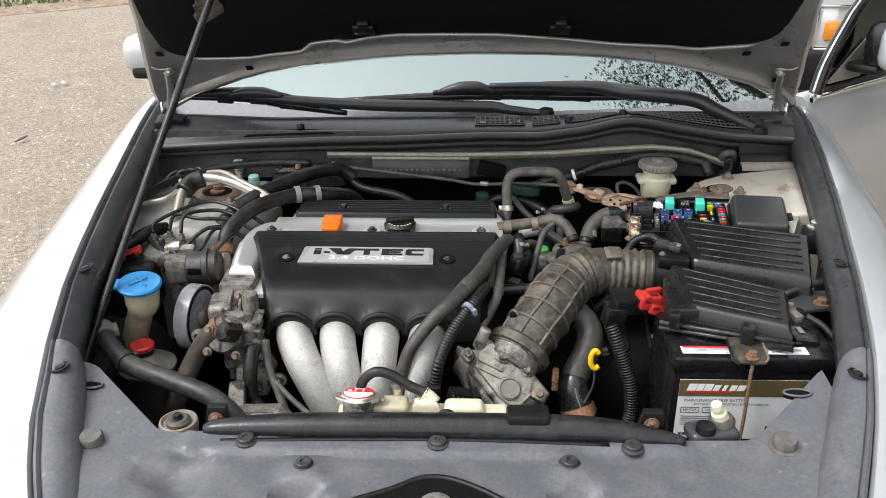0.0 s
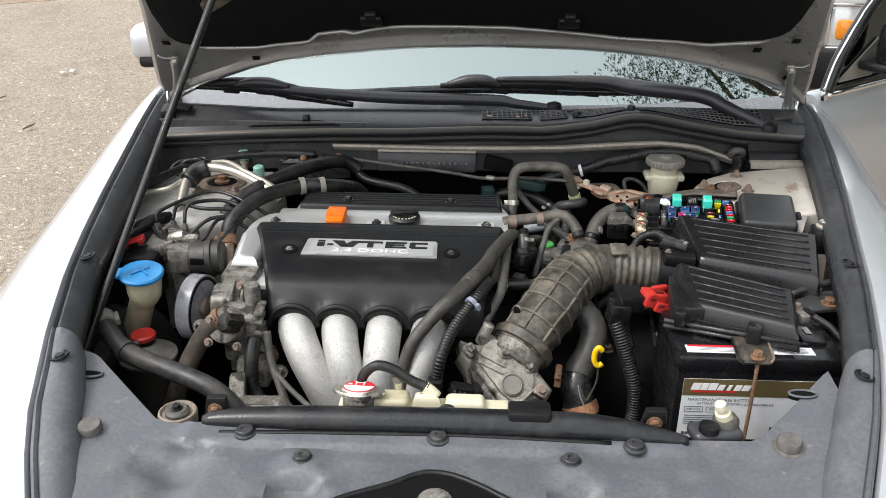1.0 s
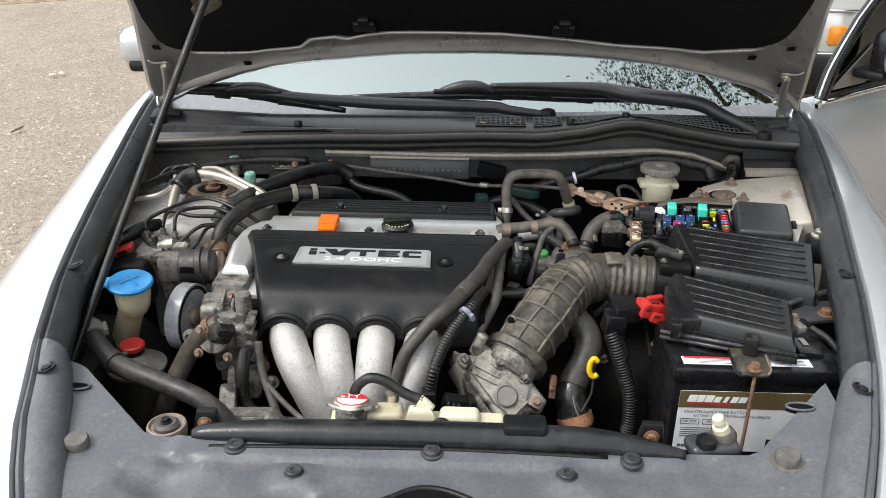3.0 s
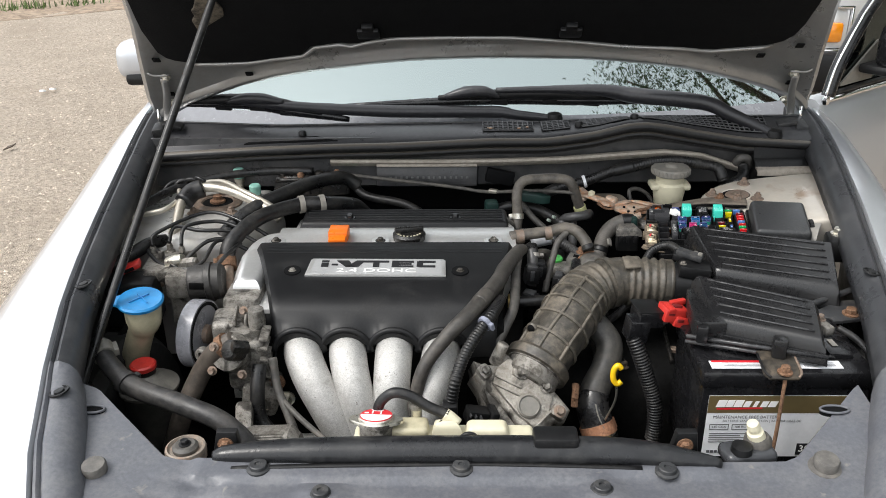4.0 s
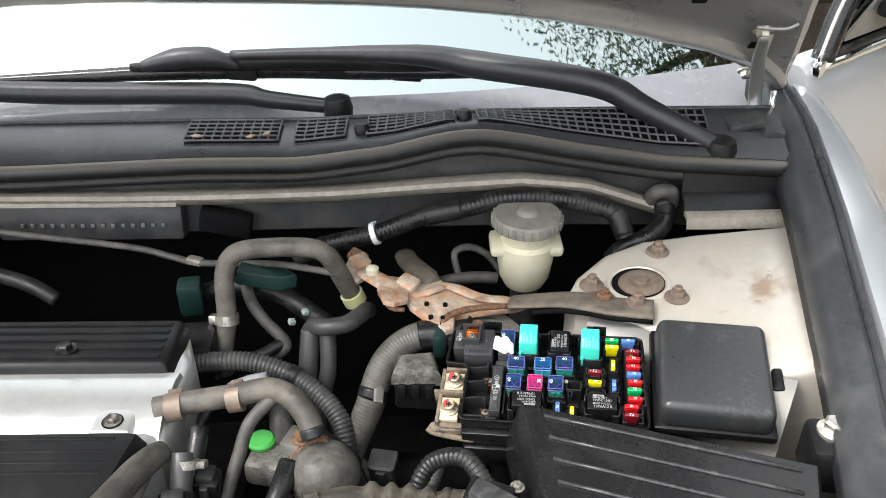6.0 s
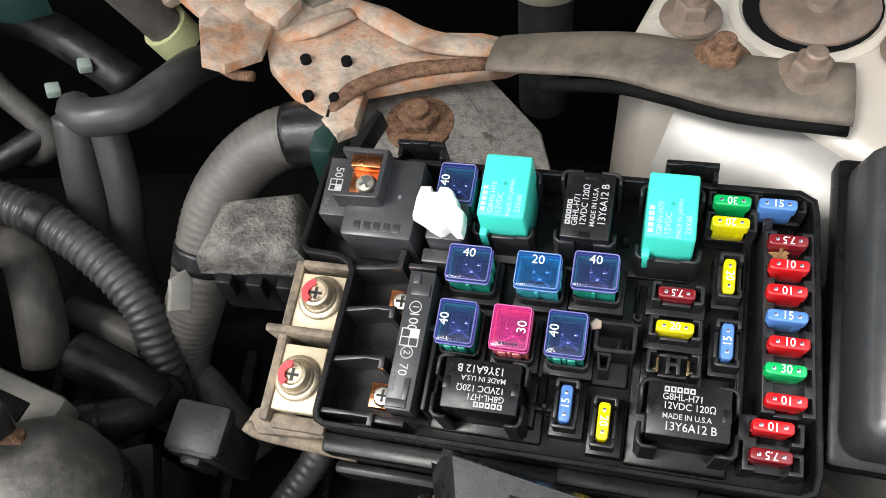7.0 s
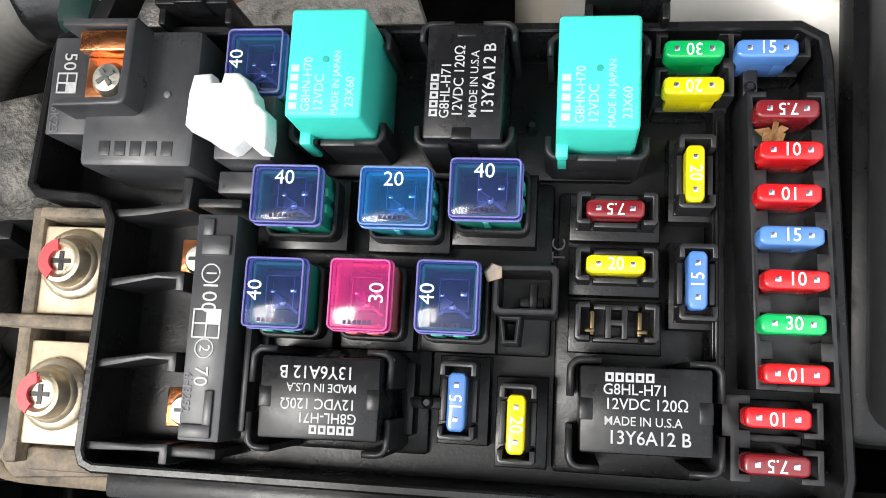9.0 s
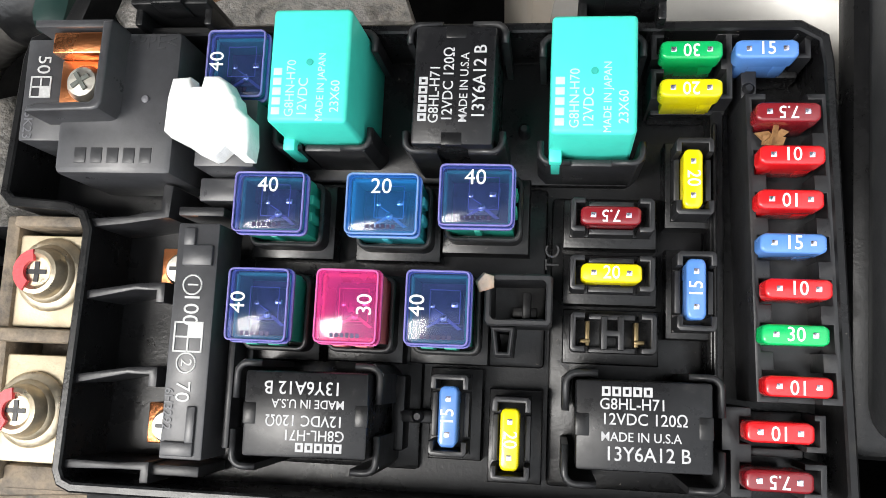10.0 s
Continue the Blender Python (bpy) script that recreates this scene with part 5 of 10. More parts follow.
for k in range(4):
    part("plug", lathe(B(), [(0.008, 0), (0.008, 0.004), (0.005, 0.006), (0.001, 0.005)], (-0.675 + 0.022 * k, 1.571, 0.69 - 0.012 * (k % 2)), 12, pose(0, 0, 0, 90, 0, 0)), STEEL if k == 2 else NUTBROWN, blk)
SOOT = mat("sooty_motor_case", (0.060, 0.058, 0.056), 0.42, 0.5, 0.3, 120, 0.4, (0.025, 0.023, 0.02), 0.35, 30)
bm = B()
lathe(bm, [(0.010, -0.012), (0.033, -0.011), (0.036, -0.006), (0.036, 0.022), (0.040, 0.024), (0.040, 0.034), (0.036, 0.036), (0.036, 0.050), (0.030, 0.056), (0.008, 0.057)], (-0.572, 1.545, 0.690), 28, pose(0, 0, 0, 0, 86, 6))
mo = part("motor", bm, SOOT, ab, "sooty grey pump motor")
part("slot", box(B(), (-0.558, 1.512, 0.700), (0.034, 0.004, 0.014), (0, 4, 6), 0.0015), BLOCK, mo)
part("slot", box(B(), (-0.560, 1.516, 0.676), (0.030, 0.004, 0.006), (0, 4, 6), 0.0015), BLOCK, mo)
part("port", lathe(B(), [(0.010, -0.03), (0.012, 0.0), (0.012, 0.022), (0.007, 0.026)], (-0.600, 1.585, 0.715), 6, pose(0, 0, 0, 14, 76, 0)), ALU_DIRTY, ab)
part("port", lathe(B(), [(0.014, -0.02), (0.015, 0.0), (0.012, 0.016), (0.006, 0.018)], (-0.622, 1.592, 0.716), 18, pose(0, 0, 0, 10, 70, 0)), STEEL, ab)
for x, y in ((-0.685, 1.64), (-0.655, 1.655), (-0.625, 1.64), (-0.66, 1.615)):
    part("fitting", bolt(B(), (x, y, 0.708), 0.007, 0.020), ALU_DIRTY, ab)
part("controller", box(B(), (-0.70, 1.545, 0.655), (0.10, 0.07, 0.10), (0, 0, 6), 0.010), PLASTIC, ab)
part("controller_neck", lathe(B(), [(0.022, -0.03), (0.024, 0.0), (0.018, 0.02), (0.008, 0.022)], (-0.665, 1.525, 0.665), 16, pose(0, 0, 0, 30, 40, 0)), OILY, ab)
con = part("connector", box(B(), (-0.702, 1.556, 0.722), (0.040, 0.026, 0.010), (6, -20, 12), 0.002), RED, ab, "faded red connector lock")
part("connector_slot", box(B(), (-0.702, 1.545, 0.7205), (0.020, 0.008, 0.007), (6, -20, 12), 0.001), FELT_AND_SHADE, con)
for k, pts in enumerate((
        [(-0.685, 1.64, 0.73), (-0.68, 1.66, 0.75), (-0.592, 1.738, 0.765), (-0.503, 1.710, 0.75), (-0.45, 1.70, 0.72)],
        [(-0.655, 1.655, 0.73), (-0.650, 1.688, 0.752), (-0.588, 1.657, 0.757), (-0.517, 1.666, 0.750), (-0.46, 1.66, 0.72)],
        [(-0.705, 1.677, 0.720), (-0.690, 1.630, 0.718), (-0.650, 1.590, 0.708), (-0.612, 1.584, 0.715), (-0.563, 1.631, 0.745), (-0.50, 1.66, 0.735)],
        [(-0.682, 1.646, 0.720), (-0.613, 1.566, 0.712), (-0.567, 1.574, 0.720), (-0.544, 1.640, 0.742), (-0.48, 1.65, 0.71)],
        [(-0.585, 1.57, 0.70), (-0.55, 1.56, 0.705), (-0.52, 1.60, 0.728), (-0.50, 1.64, 0.735)],
        [(-0.625, 1.64, 0.73), (-0.62, 1.67, 0.76), (-0.56, 1.71, 0.755), (-0.50, 1.69, 0.742)])):
    hose("brake_pipe", pts, 0.0042, RUBBER, "thin bent black brake pipe", 8, 6, group="brake pipes")

ALUPIPE = mat("pale_alloy_pipe", (0.50, 0.465, 0.40), 0.4, 0.7, 0.08, 60, 0.1, (0.36, 0.31, 0.24), 0.25, 30)
hose("air_con_pipe", [(-0.668, 1.70, 0.715), (-0.664, 1.740, 0.74), (-0.667, 1.809, 0.768), (-0.640, 1.836, 0.785), (-0.569, 1.823, 0.785), (-0.480, 1.778, 0.765), (-0.44, 1.76, 0.74)], 0.0105, ALUPIPE, "pale alloy air conditioning pipe")
hose("air_con_pipe", [(-0.64, 1.90, 0.775), (-0.585, 1.861, 0.790), (-0.523, 1.802, 0.787), (-0.473, 1.777, 0.772), (-0.44, 1.77, 0.75)], 0.0065, ALUPIPE, "thin pale alloy air conditioning pipe")
hose("fuel_pipe", [(-0.765, 1.60, 0.70), (-0.770, 1.660, 0.73), (-0.784, 1.725, 0.742), (-0.764, 1.759, 0.747), (-0.702, 1.771, 0.757), (-0.68, 1.815, 0.765), (-0.69, 1.86, 0.77)], 0.006, ALUPIPE, "thin bent alloy pipe along the inner wing")
solo("pipe_grommet", tube(B(), [(-0.664, 1.80, 0.764), (-0.650, 1.828, 0.778), (-0.627, 1.838, 0.785)], 0.021, 14, 4), RUBBER, "black rubber sleeve on the alloy pipe", "sleeve")
for x, y, z in ((-0.588, 2.003, 0.725), (-0.533, 1.93, 0.71)):
    v = thing("service_valve", (x, y, z), "air conditioning valve with a mint green cap", "valve", "service valves")
    part("stem", lathe(B(), [(0.009, 0), (0.009, 0.014), (0.012, 0.016), (0.012, 0.024), (0.008, 0.026)], (x, y, z), 14), ALUPIPE, v)
    part("cap", lathe(B(), [(0.013, 0.026), (0.0135, 0.028), (0.0135, 0.046), (0.011, 0.049), (0.003, 0.049)], (x, y, z), 18), MINT, v)
hose("cable_loom", [(-0.77, 1.80, 0.752), (-0.70, 1.90, 0.765), (-0.60, 1.95, 0.775), (-0.50, 1.98, 0.775), (-0.40, 1.985, 0.772)], 0.010, RUBBER, "black taped cable loom along the bulkhead")
for k in range(4):
    hose("wire", [(-0.745 + 0.02 * k, 1.87 + 0.02 * k, 0.745), (-0.72 + 0.02 * k, 1.90, 0.775 + 0.004 * k), (-0.66 + 0.01 * k, 1.93 - 0.01 * k, 0.772), (-0.62, 1.955, 0.755)], 0.0045, RUBBER, "black wire in a loose bundle", 8, 5, group="loose wires")
hose("suction_pipe", [(-0.77, 1.585, 0.70), (-0.73, 1.62, 0.715), (-0.70, 1.66, 0.725), (-0.675, 1.69, 0.72)], 0.014, RUBBER, "short thick black hose with a metal end")
solo("pipe_end", lathe(B(), [(0.008, -0.012), (0.014, -0.01), (0.014, 0.01), (0.008, 0.014)], (-0.775, 1.582, 0.695), 16, pose(0, 0, 0, 70, 0, 40)), STEEL, "bright round pipe end", "fitting")

# power steering hose over the engine
hose("steering_hose", [(-0.528, 1.621, 0.70), (-0.522, 1.645, 0.733), (-0.477, 1.709, 0.762), (-0.402, 1.777, 0.766), (-0.347, 1.796, 0.762), (-0.285, 1.852, 0.735), (-0.26, 1.90, 0.68)], 0.0165, RUBBER, "thick curved black power steering hose")
hose("steering_hose_end", [(-0.497, 1.50, 0.655), (-0.503, 1.54, 0.672), (-0.516, 1.581, 0.685), (-0.526, 1.612, 0.697)], [0.010, 0.0085, 0.010, 0.014], NUTBROWN, "rusty crimped steel hose end")
clamp((-0.528, 1.618, 0.699), (-0.1, 0.4, 0.3), 0.018, RUST, 0.026, "rusty crimp collar on the hose")
for c in ((-0.395, 1.782, 0.766), (-0.352, 1.795, 0.763)):
    clamp(c, (0.6, 0.25, 0), 0.0175, GREYCAP, 0.012)
hose("heater_hose", [(-0.575, 1.70, 0.66), (-0.555, 1.715, 0.72), (-0.504, 1.765, 0.758), (-0.438, 1.828, 0.775), (-0.385, 1.899, 0.775), (-0.329, 1.96, 0.765), (-0.29, 1.97, 0.74)], 0.0165, RUBBER, "oily thick black heater hose")
hose("vacuum_hose", [(-0.45, 1.97, 0.745), (-0.329, 1.98, 0.752), (-0.27, 1.95, 0.722), (-0.182, 1.915, 0.716), (-0.14, 1.90, 0.70)], 0.010, RUBBER, "black hose across the bulkhead")
solo("hose_clip", prism(B(), [(-0.016, 0), (0.0, 0.016), (0.014, 0.012), (0.006, 0.0), (0.014, -0.012), (0, -0.014)], 0, 0.012, 0.002, pose(-0.322, 1.985, 0.752, 70, 0, 20)), GREEN, "bright green spring clip on a hose", "clip")
bh = thing("blower_housing", (-0.42, 1.99, 0.70), "oily black housing with rust spots on the bulkhead", "housing")
bm = B()
prism(bm, [(-0.50, 1.975), (-0.49, 2.012), (-0.44, 2.022), (-0.36, 2.020), (-0.318, 2.010), (-0.315, 1.982), (-0.36, 1.968), (-0.44, 1.962)], 0.715, 0.766, 0.014, seg=3, top=0.92)
part("shell", bm, OILY, bh)
for x, y, r in ((-0.475, 1.985, 0.011), (-0.43, 1.976, 0.009), (-0.385, 1.985, 0.012), (-0.345, 1.995, 0.008)):
    part("stud", lathe(B(), [(r, -0.01), (r, 0.004), (r * 0.6, 0.009), (0.001, 0.010)], (x, y, 0.764), 12), OILY if r > 0.009 else RUST, bh)
part("rib", tube(B(), [(-0.49, 1.975, 0.752), (-0.42, 1.966, 0.758), (-0.34, 1.974, 0.754)], 0.005, 8, 3), OILY, bh)
hose("throttle_wire", [(-0.33, 1.985, 0.765), (-0.20, 1.975, 0.752), (-0.06, 1.965, 0.738), (0.0, 1.945, 0.735), (0.044, 1.92, 0.742), (0.144, 1.90, 0.752), (0.222, 1.87, 0.757)], 0.0045, RUBBER_DUSTY, "thin dusty control cable", 8)
solo("cable_joint", box(B(), (0.035, 1.925, 0.742), (0.022, 0.012, 0.010), (0, 0, -20), 0.003), ALUPIPE, "pale cable joint on the thin cable", "joint")
solo("solenoid", box(B(), (0.03, 1.90, 0.705), (0.03, 0.03, 0.045), (0, 0, 10), 0.005), DARKGREEN, "dark green plastic sensor behind the engine", "sensor")

# ---- engine ----
eng = thing("engine", (-0.2, 1.55, 0.35), "four-cylinder engine with a silver valve cover", "engine")
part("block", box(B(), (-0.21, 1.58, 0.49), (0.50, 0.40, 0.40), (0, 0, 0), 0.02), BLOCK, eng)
bm = B()
prism(bm, [(-0.478, 1.47), (-0.492, 1.60), (-0.47, 1.655), (-0.41, 1.685), (-0.405, 1.79), (0.055, 1.80), (0.078, 1.74), (0.078, 1.60), (0.06, 1.585), (-0.425, 1.585), (-0.425, 1.47)], 0.672, 0.733, 0.020, seg=4)
prism(bm, [(-0.44, 1.42), (-0.44, 1.59), (0.06, 1.59), (0.02, 1.42)], 0.66, 0.700, 0.01)
sheet(bm, [[(x, y, z) for x in np.linspace(-0.425, 0.070, 12)] for y, z in ((1.718, 0.728), (1.712, 0.739), (1.695, 0.743), (1.668, 0.7435), (1.645, 0.740), (1.630, 0.734), (1.616, 0.724), (1.606, 0.708))], (0, 0, -0.01))
tube(bm, [(-0.395, 1.672, 0.706), (-0.440, 1.664, 0.706), (-0.463, 1.622, 0.700), (-0.472, 1.560, 0.676), (-0.472, 1.505, 0.640), (-0.468, 1.47, 0.59)], [0.036, 0.036, 0.033, 0.031, 0.029, 0.028], 20, 6)
part("valve_cover", bm, ALU_SMOOTH, eng, "brushed silver cast valve cover")
tcv = part("timing_cover", prism(B(), [(-0.486, 1.425), (-0.494, 1.56), (-0.47, 1.60), (-0.40, 1.60), (-0.395, 1.425)], 0.50, 0.690, 0.010, seg=3), ALU, eng, "cast alloy timing cover")
for k in range(6):
    part("rib", box(B(), (-0.437 + 0.003 * (k % 2), 1.421, 0.520 + 0.026 * k), (0.075 - 0.012 * (k % 3), 0.010, 0.006), (0, 6, 0), 0.002), ALU_DIRTY, tcv)
for x, z in ((-0.474, 0.675), (-0.474, 0.60), (-0.408, 0.655), (-0.41, 0.58)):
    part("bolt", bolt(B(), (x, 1.424, z), 0.007, 0.010, pose(0, 0, 0, 90, 0, 0)), NUTBROWN, tcv)
for x in (-0.425, -0.209, 0.024):
    bm = B()
    prism(bm, [(x - 0.020, 1.622), (x - 0.020, 1.648), (x - 0.012, 1.657), (x + 0.012, 1.657), (x + 0.020, 1.648), (x + 0.020, 1.622)], 0.732, 0.7415, 0.004, seg=3)
    boss = part("bolt_boss", bm, ALU_SMOOTH, eng)
    # Black disc paints the shade in the bolt's pocket.
    part("recess", lathe(B(), [(0.0105, 0.7412), (0.0105, 0.7422), (0.001, 0.7422)], (x, 1.637, 0), 20), BLOCK, boss)
    part("bolt", bolt(B(), (x, 1.637, 0.7415), 0.0062, 0.007), ALU_DIRTY, boss)

# front coil cover: a long curved shell with scallops over the intake runners
RUN = (-0.337, -0.252, -0.165, -0.077)
rows = []
XC = list(np.linspace(-0.455, 0.062, 70))
for k, (y, z) in enumerate(((1.618, 0.738), (1.614, 0.748), (1.60, 0.751), (1.57, 0.749), (1.53, 0.7445), (1.48, 0.738), (1.43, 0.7285), (1.405, 0.7205), (1.39, 0.710), (1.380, 0.695), (1.372, 0.672), (1.366, 0.640))):
    row = []
    for x in XC:
        f = max(0, k - 6) / 5
        left = -0.457 + 0.075 * max(0, (1.60 - y) / 0.24) ** 0.9
        right = 0.062 - 0.045 * max(0, (1.60 - y) / 0.24)
        u = (x + 0.455) / 0.517
        xx = left + (right - left) * u
        zz, yy = z, y
        end = min(u, 1 - u)
        zz -= 0.012 * max(0, 1 - end / 0.02) ** 2
        if k >= 10:
            near = min(abs(xx - c) for c in RUN)
            arch = math.sqrt(max(0, 0.046 ** 2 - near ** 2))
            zz = max(zz, 0.640 + arch * 0.95 * (1.0 if k == 11 else 1.02)) if near < 0.046 else zz
            yy -= 0.010 * math.exp(-(near / 0.05) ** 4)
        row.append((xx, yy, zz))
    rows.append(row)
cc = part("coil_cover", sheet(B(), rows, (0, 0.003, -0.012)), COVER, eng, "matt black plastic engine cover")
for c in RUN:
    bm = B()
    tube(bm, [(c + 0.046 * math.cos(a), 1.362, 0.642 + 0.046 * math.sin(a)) for a in np.linspace(0.05, math.pi - 0.05, 12)], 0.0055, 8, 2)
    part("scallop_rim", bm, COVER, cc)
for y in (1.605, 1.590, 1.577, 1.565):
    part("rib", box(B(), (-0.197, y, 0.7500 - (1.605 - y) * 0.06), (0.47, 0.0045, 0.003), (0, 0, 0), 0.001), COVER, cc)
tilt = math.degrees(math.atan2(0.0065, 0.05))
PM = pose(-0.2045, 1.5045, 0.7435, tilt, 0, -1.0)
t = B()
prism(t, [(-0.135, -0.029), (0.133, -0.029), (0.131, 0.024), (0.126, 0.029), (-0.127, 0.029), (-0.131, 0.024)], -0.002, 0.0018, 0.001)
t.transform(PM)
bp = part("badge_plate", t, mat("brushed_badge", (0.66, 0.66, 0.65), 0.35, 0.7, 0.05, 300, 0.1), eng, "silver badge plate with a black emblem")
rootinv = root_of(bp).matrix_basis.inverted()
t = B()
prism(t, [(-0.126, -0.025), (0.125, -0.025), (0.123, 0.025), (-0.122, 0.025)], 0.0016, 0.0022)
t.transform(PM)
part("badge_inset", t, mat("badge_face", (0.58, 0.585, 0.59), 0.4, 0.5, 0.05, 300, 0.05), bp)
for x0, x1, y0, y1, sk in ((-0.108, -0.094, -0.002, 0.012, 0.0), (-0.108, -0.094, 0.015, 0.020, 0), (-0.088, -0.076, 0.003, 0.008, 0), (-0.070, -0.050, -0.002, 0.020, 0.010), (-0.050, -0.030, -0.002, 0.020, -0.010),
                           (-0.028, 0.022, 0.014, 0.020, 0), (-0.008, 0.004, -0.002, 0.016, 0), (0.028, 0.042, -0.002, 0.020, 0), (0.040, 0.070, 0.014, 0.020, 0), (0.040, 0.066, 0.0065, 0.0115, 0), (0.040, 0.070, -0.002, 0.0035, 0),
                           (0.076, 0.088, 0.0, 0.018, 0), (0.080, 0.112, 0.014, 0.020, 0), (0.080, 0.112, -0.002, 0.004, 0)):
    t = B()
    prism(t, [(x0 + sk, y0), (x1 + sk * 0.6, y0), (x1 - sk * 0.6, y1), (x0 - sk, y1)], 0.0022, 0.0034)
    t.transform(PM)
    part("emblem_stroke", t, INK, bp)
letters("2.4 DOHC", 0.018, rootinv @ PM @ pose(0.0, -0.0135, 0.0026), WHITE, bp, wide=1.9)
for x, y in ((-0.366, 1.497), (-0.045, 1.494)):
    bm = B()
    lathe(bm, [(0.0165, -0.002), (0.0160, 0.0012), (0.0140, 0.0014), (0.002, 0.0014)], (x, y, 0.7415), 24, pose(0, 0, 0, tilt, 0, 0))
    hole = part("bolt_hole", bm, FELT_AND_SHADE, cc)
    part("bolt", bolt(B(), (x, y, 0.7420), 0.0055, 0.004), ALU_DIRTY, hole)
bm = B()
box(bm, (-0.165, 1.752, 0.738), (0.455, 0.09, 0.026), (0, 0, 0), 0.006, taper=(0.97, 0.86))
rc = part("rear_cover", bm, COVER, eng, "ribbed black rear coil cover")
for y in (1.725, 1.739, 1.753, 1.767, 1.78):
    part("rib", box(B(), (-0.165, y, 0.7515), (0.425, 0.005, 0.003), (0, 0, 0), 0.001), COVER, rc)
for x in (-0.283, -0.055):
    part("bolt", bolt(B(), (x, 1.735, 0.752), 0.008, 0.009), PLASTIC_CLEAN, rc)
bm = B()
box(bm, (-0.296, 1.652, 0.752), (0.040, 0.042, 0.022), (0, 0, 0), 0.003)
box(bm, (-0.296, 1.625, 0.746), (0.036, 0.02, 0.02), (12, 0, 0), 0.003)
part("orange_plug", bm, ORANGE, eng, "orange plastic lock tab")
bm = B()
lathe(bm, [(0.028, 0.739), (0.033, 0.741), (0.034, 0.752), (0.030, 0.757), (0.004, 0.758)], (-0.150, 1.648, 0), 30)
box(bm, (-0.150, 1.648, 0.762), (0.060, 0.013, 0.013), (0, 0, 12), 0.004)
oc = part("oil_cap", bm, OILY, eng, "black oil filler cap")
bm = B()
for a in np.linspace(200, 330, 9):
    box(bm, (-0.150 + 0.026 * math.cos(radians(a)), 1.648 + 0.026 * math.sin(radians(a)), 0.7575), (0.003, 0.004, 0.0012), (0, 0, a))
part("cap_mark", bm, CREAM, oc)
# intake runners
for k, x in enumerate(RUN):
    lean = (0.095, 0.046, -0.006, -0.045)[k]
    bm = B()
    tube(bm, [(x, 1.40, 0.642), (x + lean * 0.08, 1.355, 0.640), (x + lean * 0.30, 1.315, 0.615), (x + lean * 0.62, 1.292, 0.565), (x + lean * 0.95, 1.283, 0.50), (x + lean * 1.1, 1.28, 0.44)], [0.034, 0.034, 0.033, 0.0325, 0.0325, 0.033], 24, 6)
    part("intake_runner", bm, ALU, eng, "speckled silver cast intake runner")
bm = B()
box(bm, (-0.21, 1.27, 0.46), (0.34, 0.11, 0.09), (0, 0, 0), 0.03, 3)
part("plenum", bm, ALU, eng, "cast alloy intake plenum")
for x, z in ((-0.375, 0.60), (-0.36, 0.565), (-0.10, 0.50)):
    part("bolt", bolt(B(), (x, 1.33, z), 0.010, 0.018, pose(0, 0, 0, 90, 0, 0)), RUST if z > 0.58 else STEEL, eng)

# pump and pulley in front of the engine, left
pump = thing("steering_pump", (-0.45, 1.36, 0.5), "dirty cast alloy pump housing with hose outlets", "pump")
bm = B()
box(bm, (-0.430, 1.365, 0.640), (0.066, 0.10, 0.100), (0, 0, 5), 0.012, 3)
box(bm, (-0.470, 1.405, 0.676), (0.060, 0.07, 0.040), (0, 0, 8), 0.010, 3)
box(bm, (-0.405, 1.335, 0.575), (0.064, 0.07, 0.06), (0, 8, 0), 0.010)
lathe(bm, [(0.034, -0.03), (0.036, 0.0), (0.031, 0.016), (0.015, 0.020)], (-0.448, 1.318, 0.668), 24, pose(0, 0, 0, 62, 0, -12))
lathe(bm, [(0.014, -0.03), (0.016, 0.0), (0.014, 0.024)], (-0.412, 1.375, 0.70), 16)
hsg = part("housing", bm, ALU_DIRTY, pump)
for k in range(6):
    part("rib", box(B(), (-0.394 + 0.002 * (k % 2), 1.335 + 0.006 * (k % 3), 0.600 + 0.018 * k), (0.016, 0.05, 0.007), (0, 10, 4), 0.002), ALU_DIRTY, hsg)
for k in range(3):
    part("rib", box(B(), (-0.455 + 0.020 * k, 1.395, 0.700), (0.005, 0.06, 0.014), (0, 0, 8), 0.002), ALU_DIRTY, hsg)
for x, y, z in ((-0.468, 1.292, 0.695), (-0.420, 1.292, 0.690), (-0.478, 1.296, 0.645), (-0.425, 1.292, 0.640), (-0.440, 1.398, 0.708), (-0.392, 1.312, 0.56)):
    part("bolt", bolt(B(), (x, y, z), 0.0058, 0.012, pose(0, 0, 0, 70, 0, 0)), NUTBROWN, pump)
bm = B()
lathe(bm, [(0.014, -0.020), (0.018, -0.016), (0.018, 0.010), (0.014, 0.014), (0.006, 0.015)], (-0.436, 1.292, 0.688), 18, pose(0, 0, 0, 58, 0, -30))
box(bm, (-0.420, 1.283, 0.700), (0.030, 0.020, 0.018), (20, 20, 30), 0.004)
part("outlet", bm, OILY, pump, "black oily outlet elbow")
part("ear", lathe(B(), [(0.012, -0.006), (0.013, 0.0), (0.012, 0.006), (0.006, 0.007), (0.005, 0.002)], (-0.505, 1.335, 0.655), 18, pose(0, 0, 0, 80, 0, -10)), ALU_DIRTY, pump)
bm = B()
lathe(bm, [(0.016, -0.016), (0.052, -0.016), (0.060, -0.015), (0.060, 0.015), (0.056, 0.016), (0.050, 0.010), (0.020, 0.004), (0.016, 0.012)], (-0.532, 1.408, 0.655), 40, pose(0, 0, 0, 0, 90, -10))
pl = part("pulley", bm, BLOCK, pump)
bm = B()
lathe(bm, [(0.0605, -0.0135), (0.0635, -0.0135), (0.0635, 0.0135), (0.0605, 0.0135)], (-0.532, 1.408, 0.655), 44, pose(0, 0, 0, 0, 90, -10))
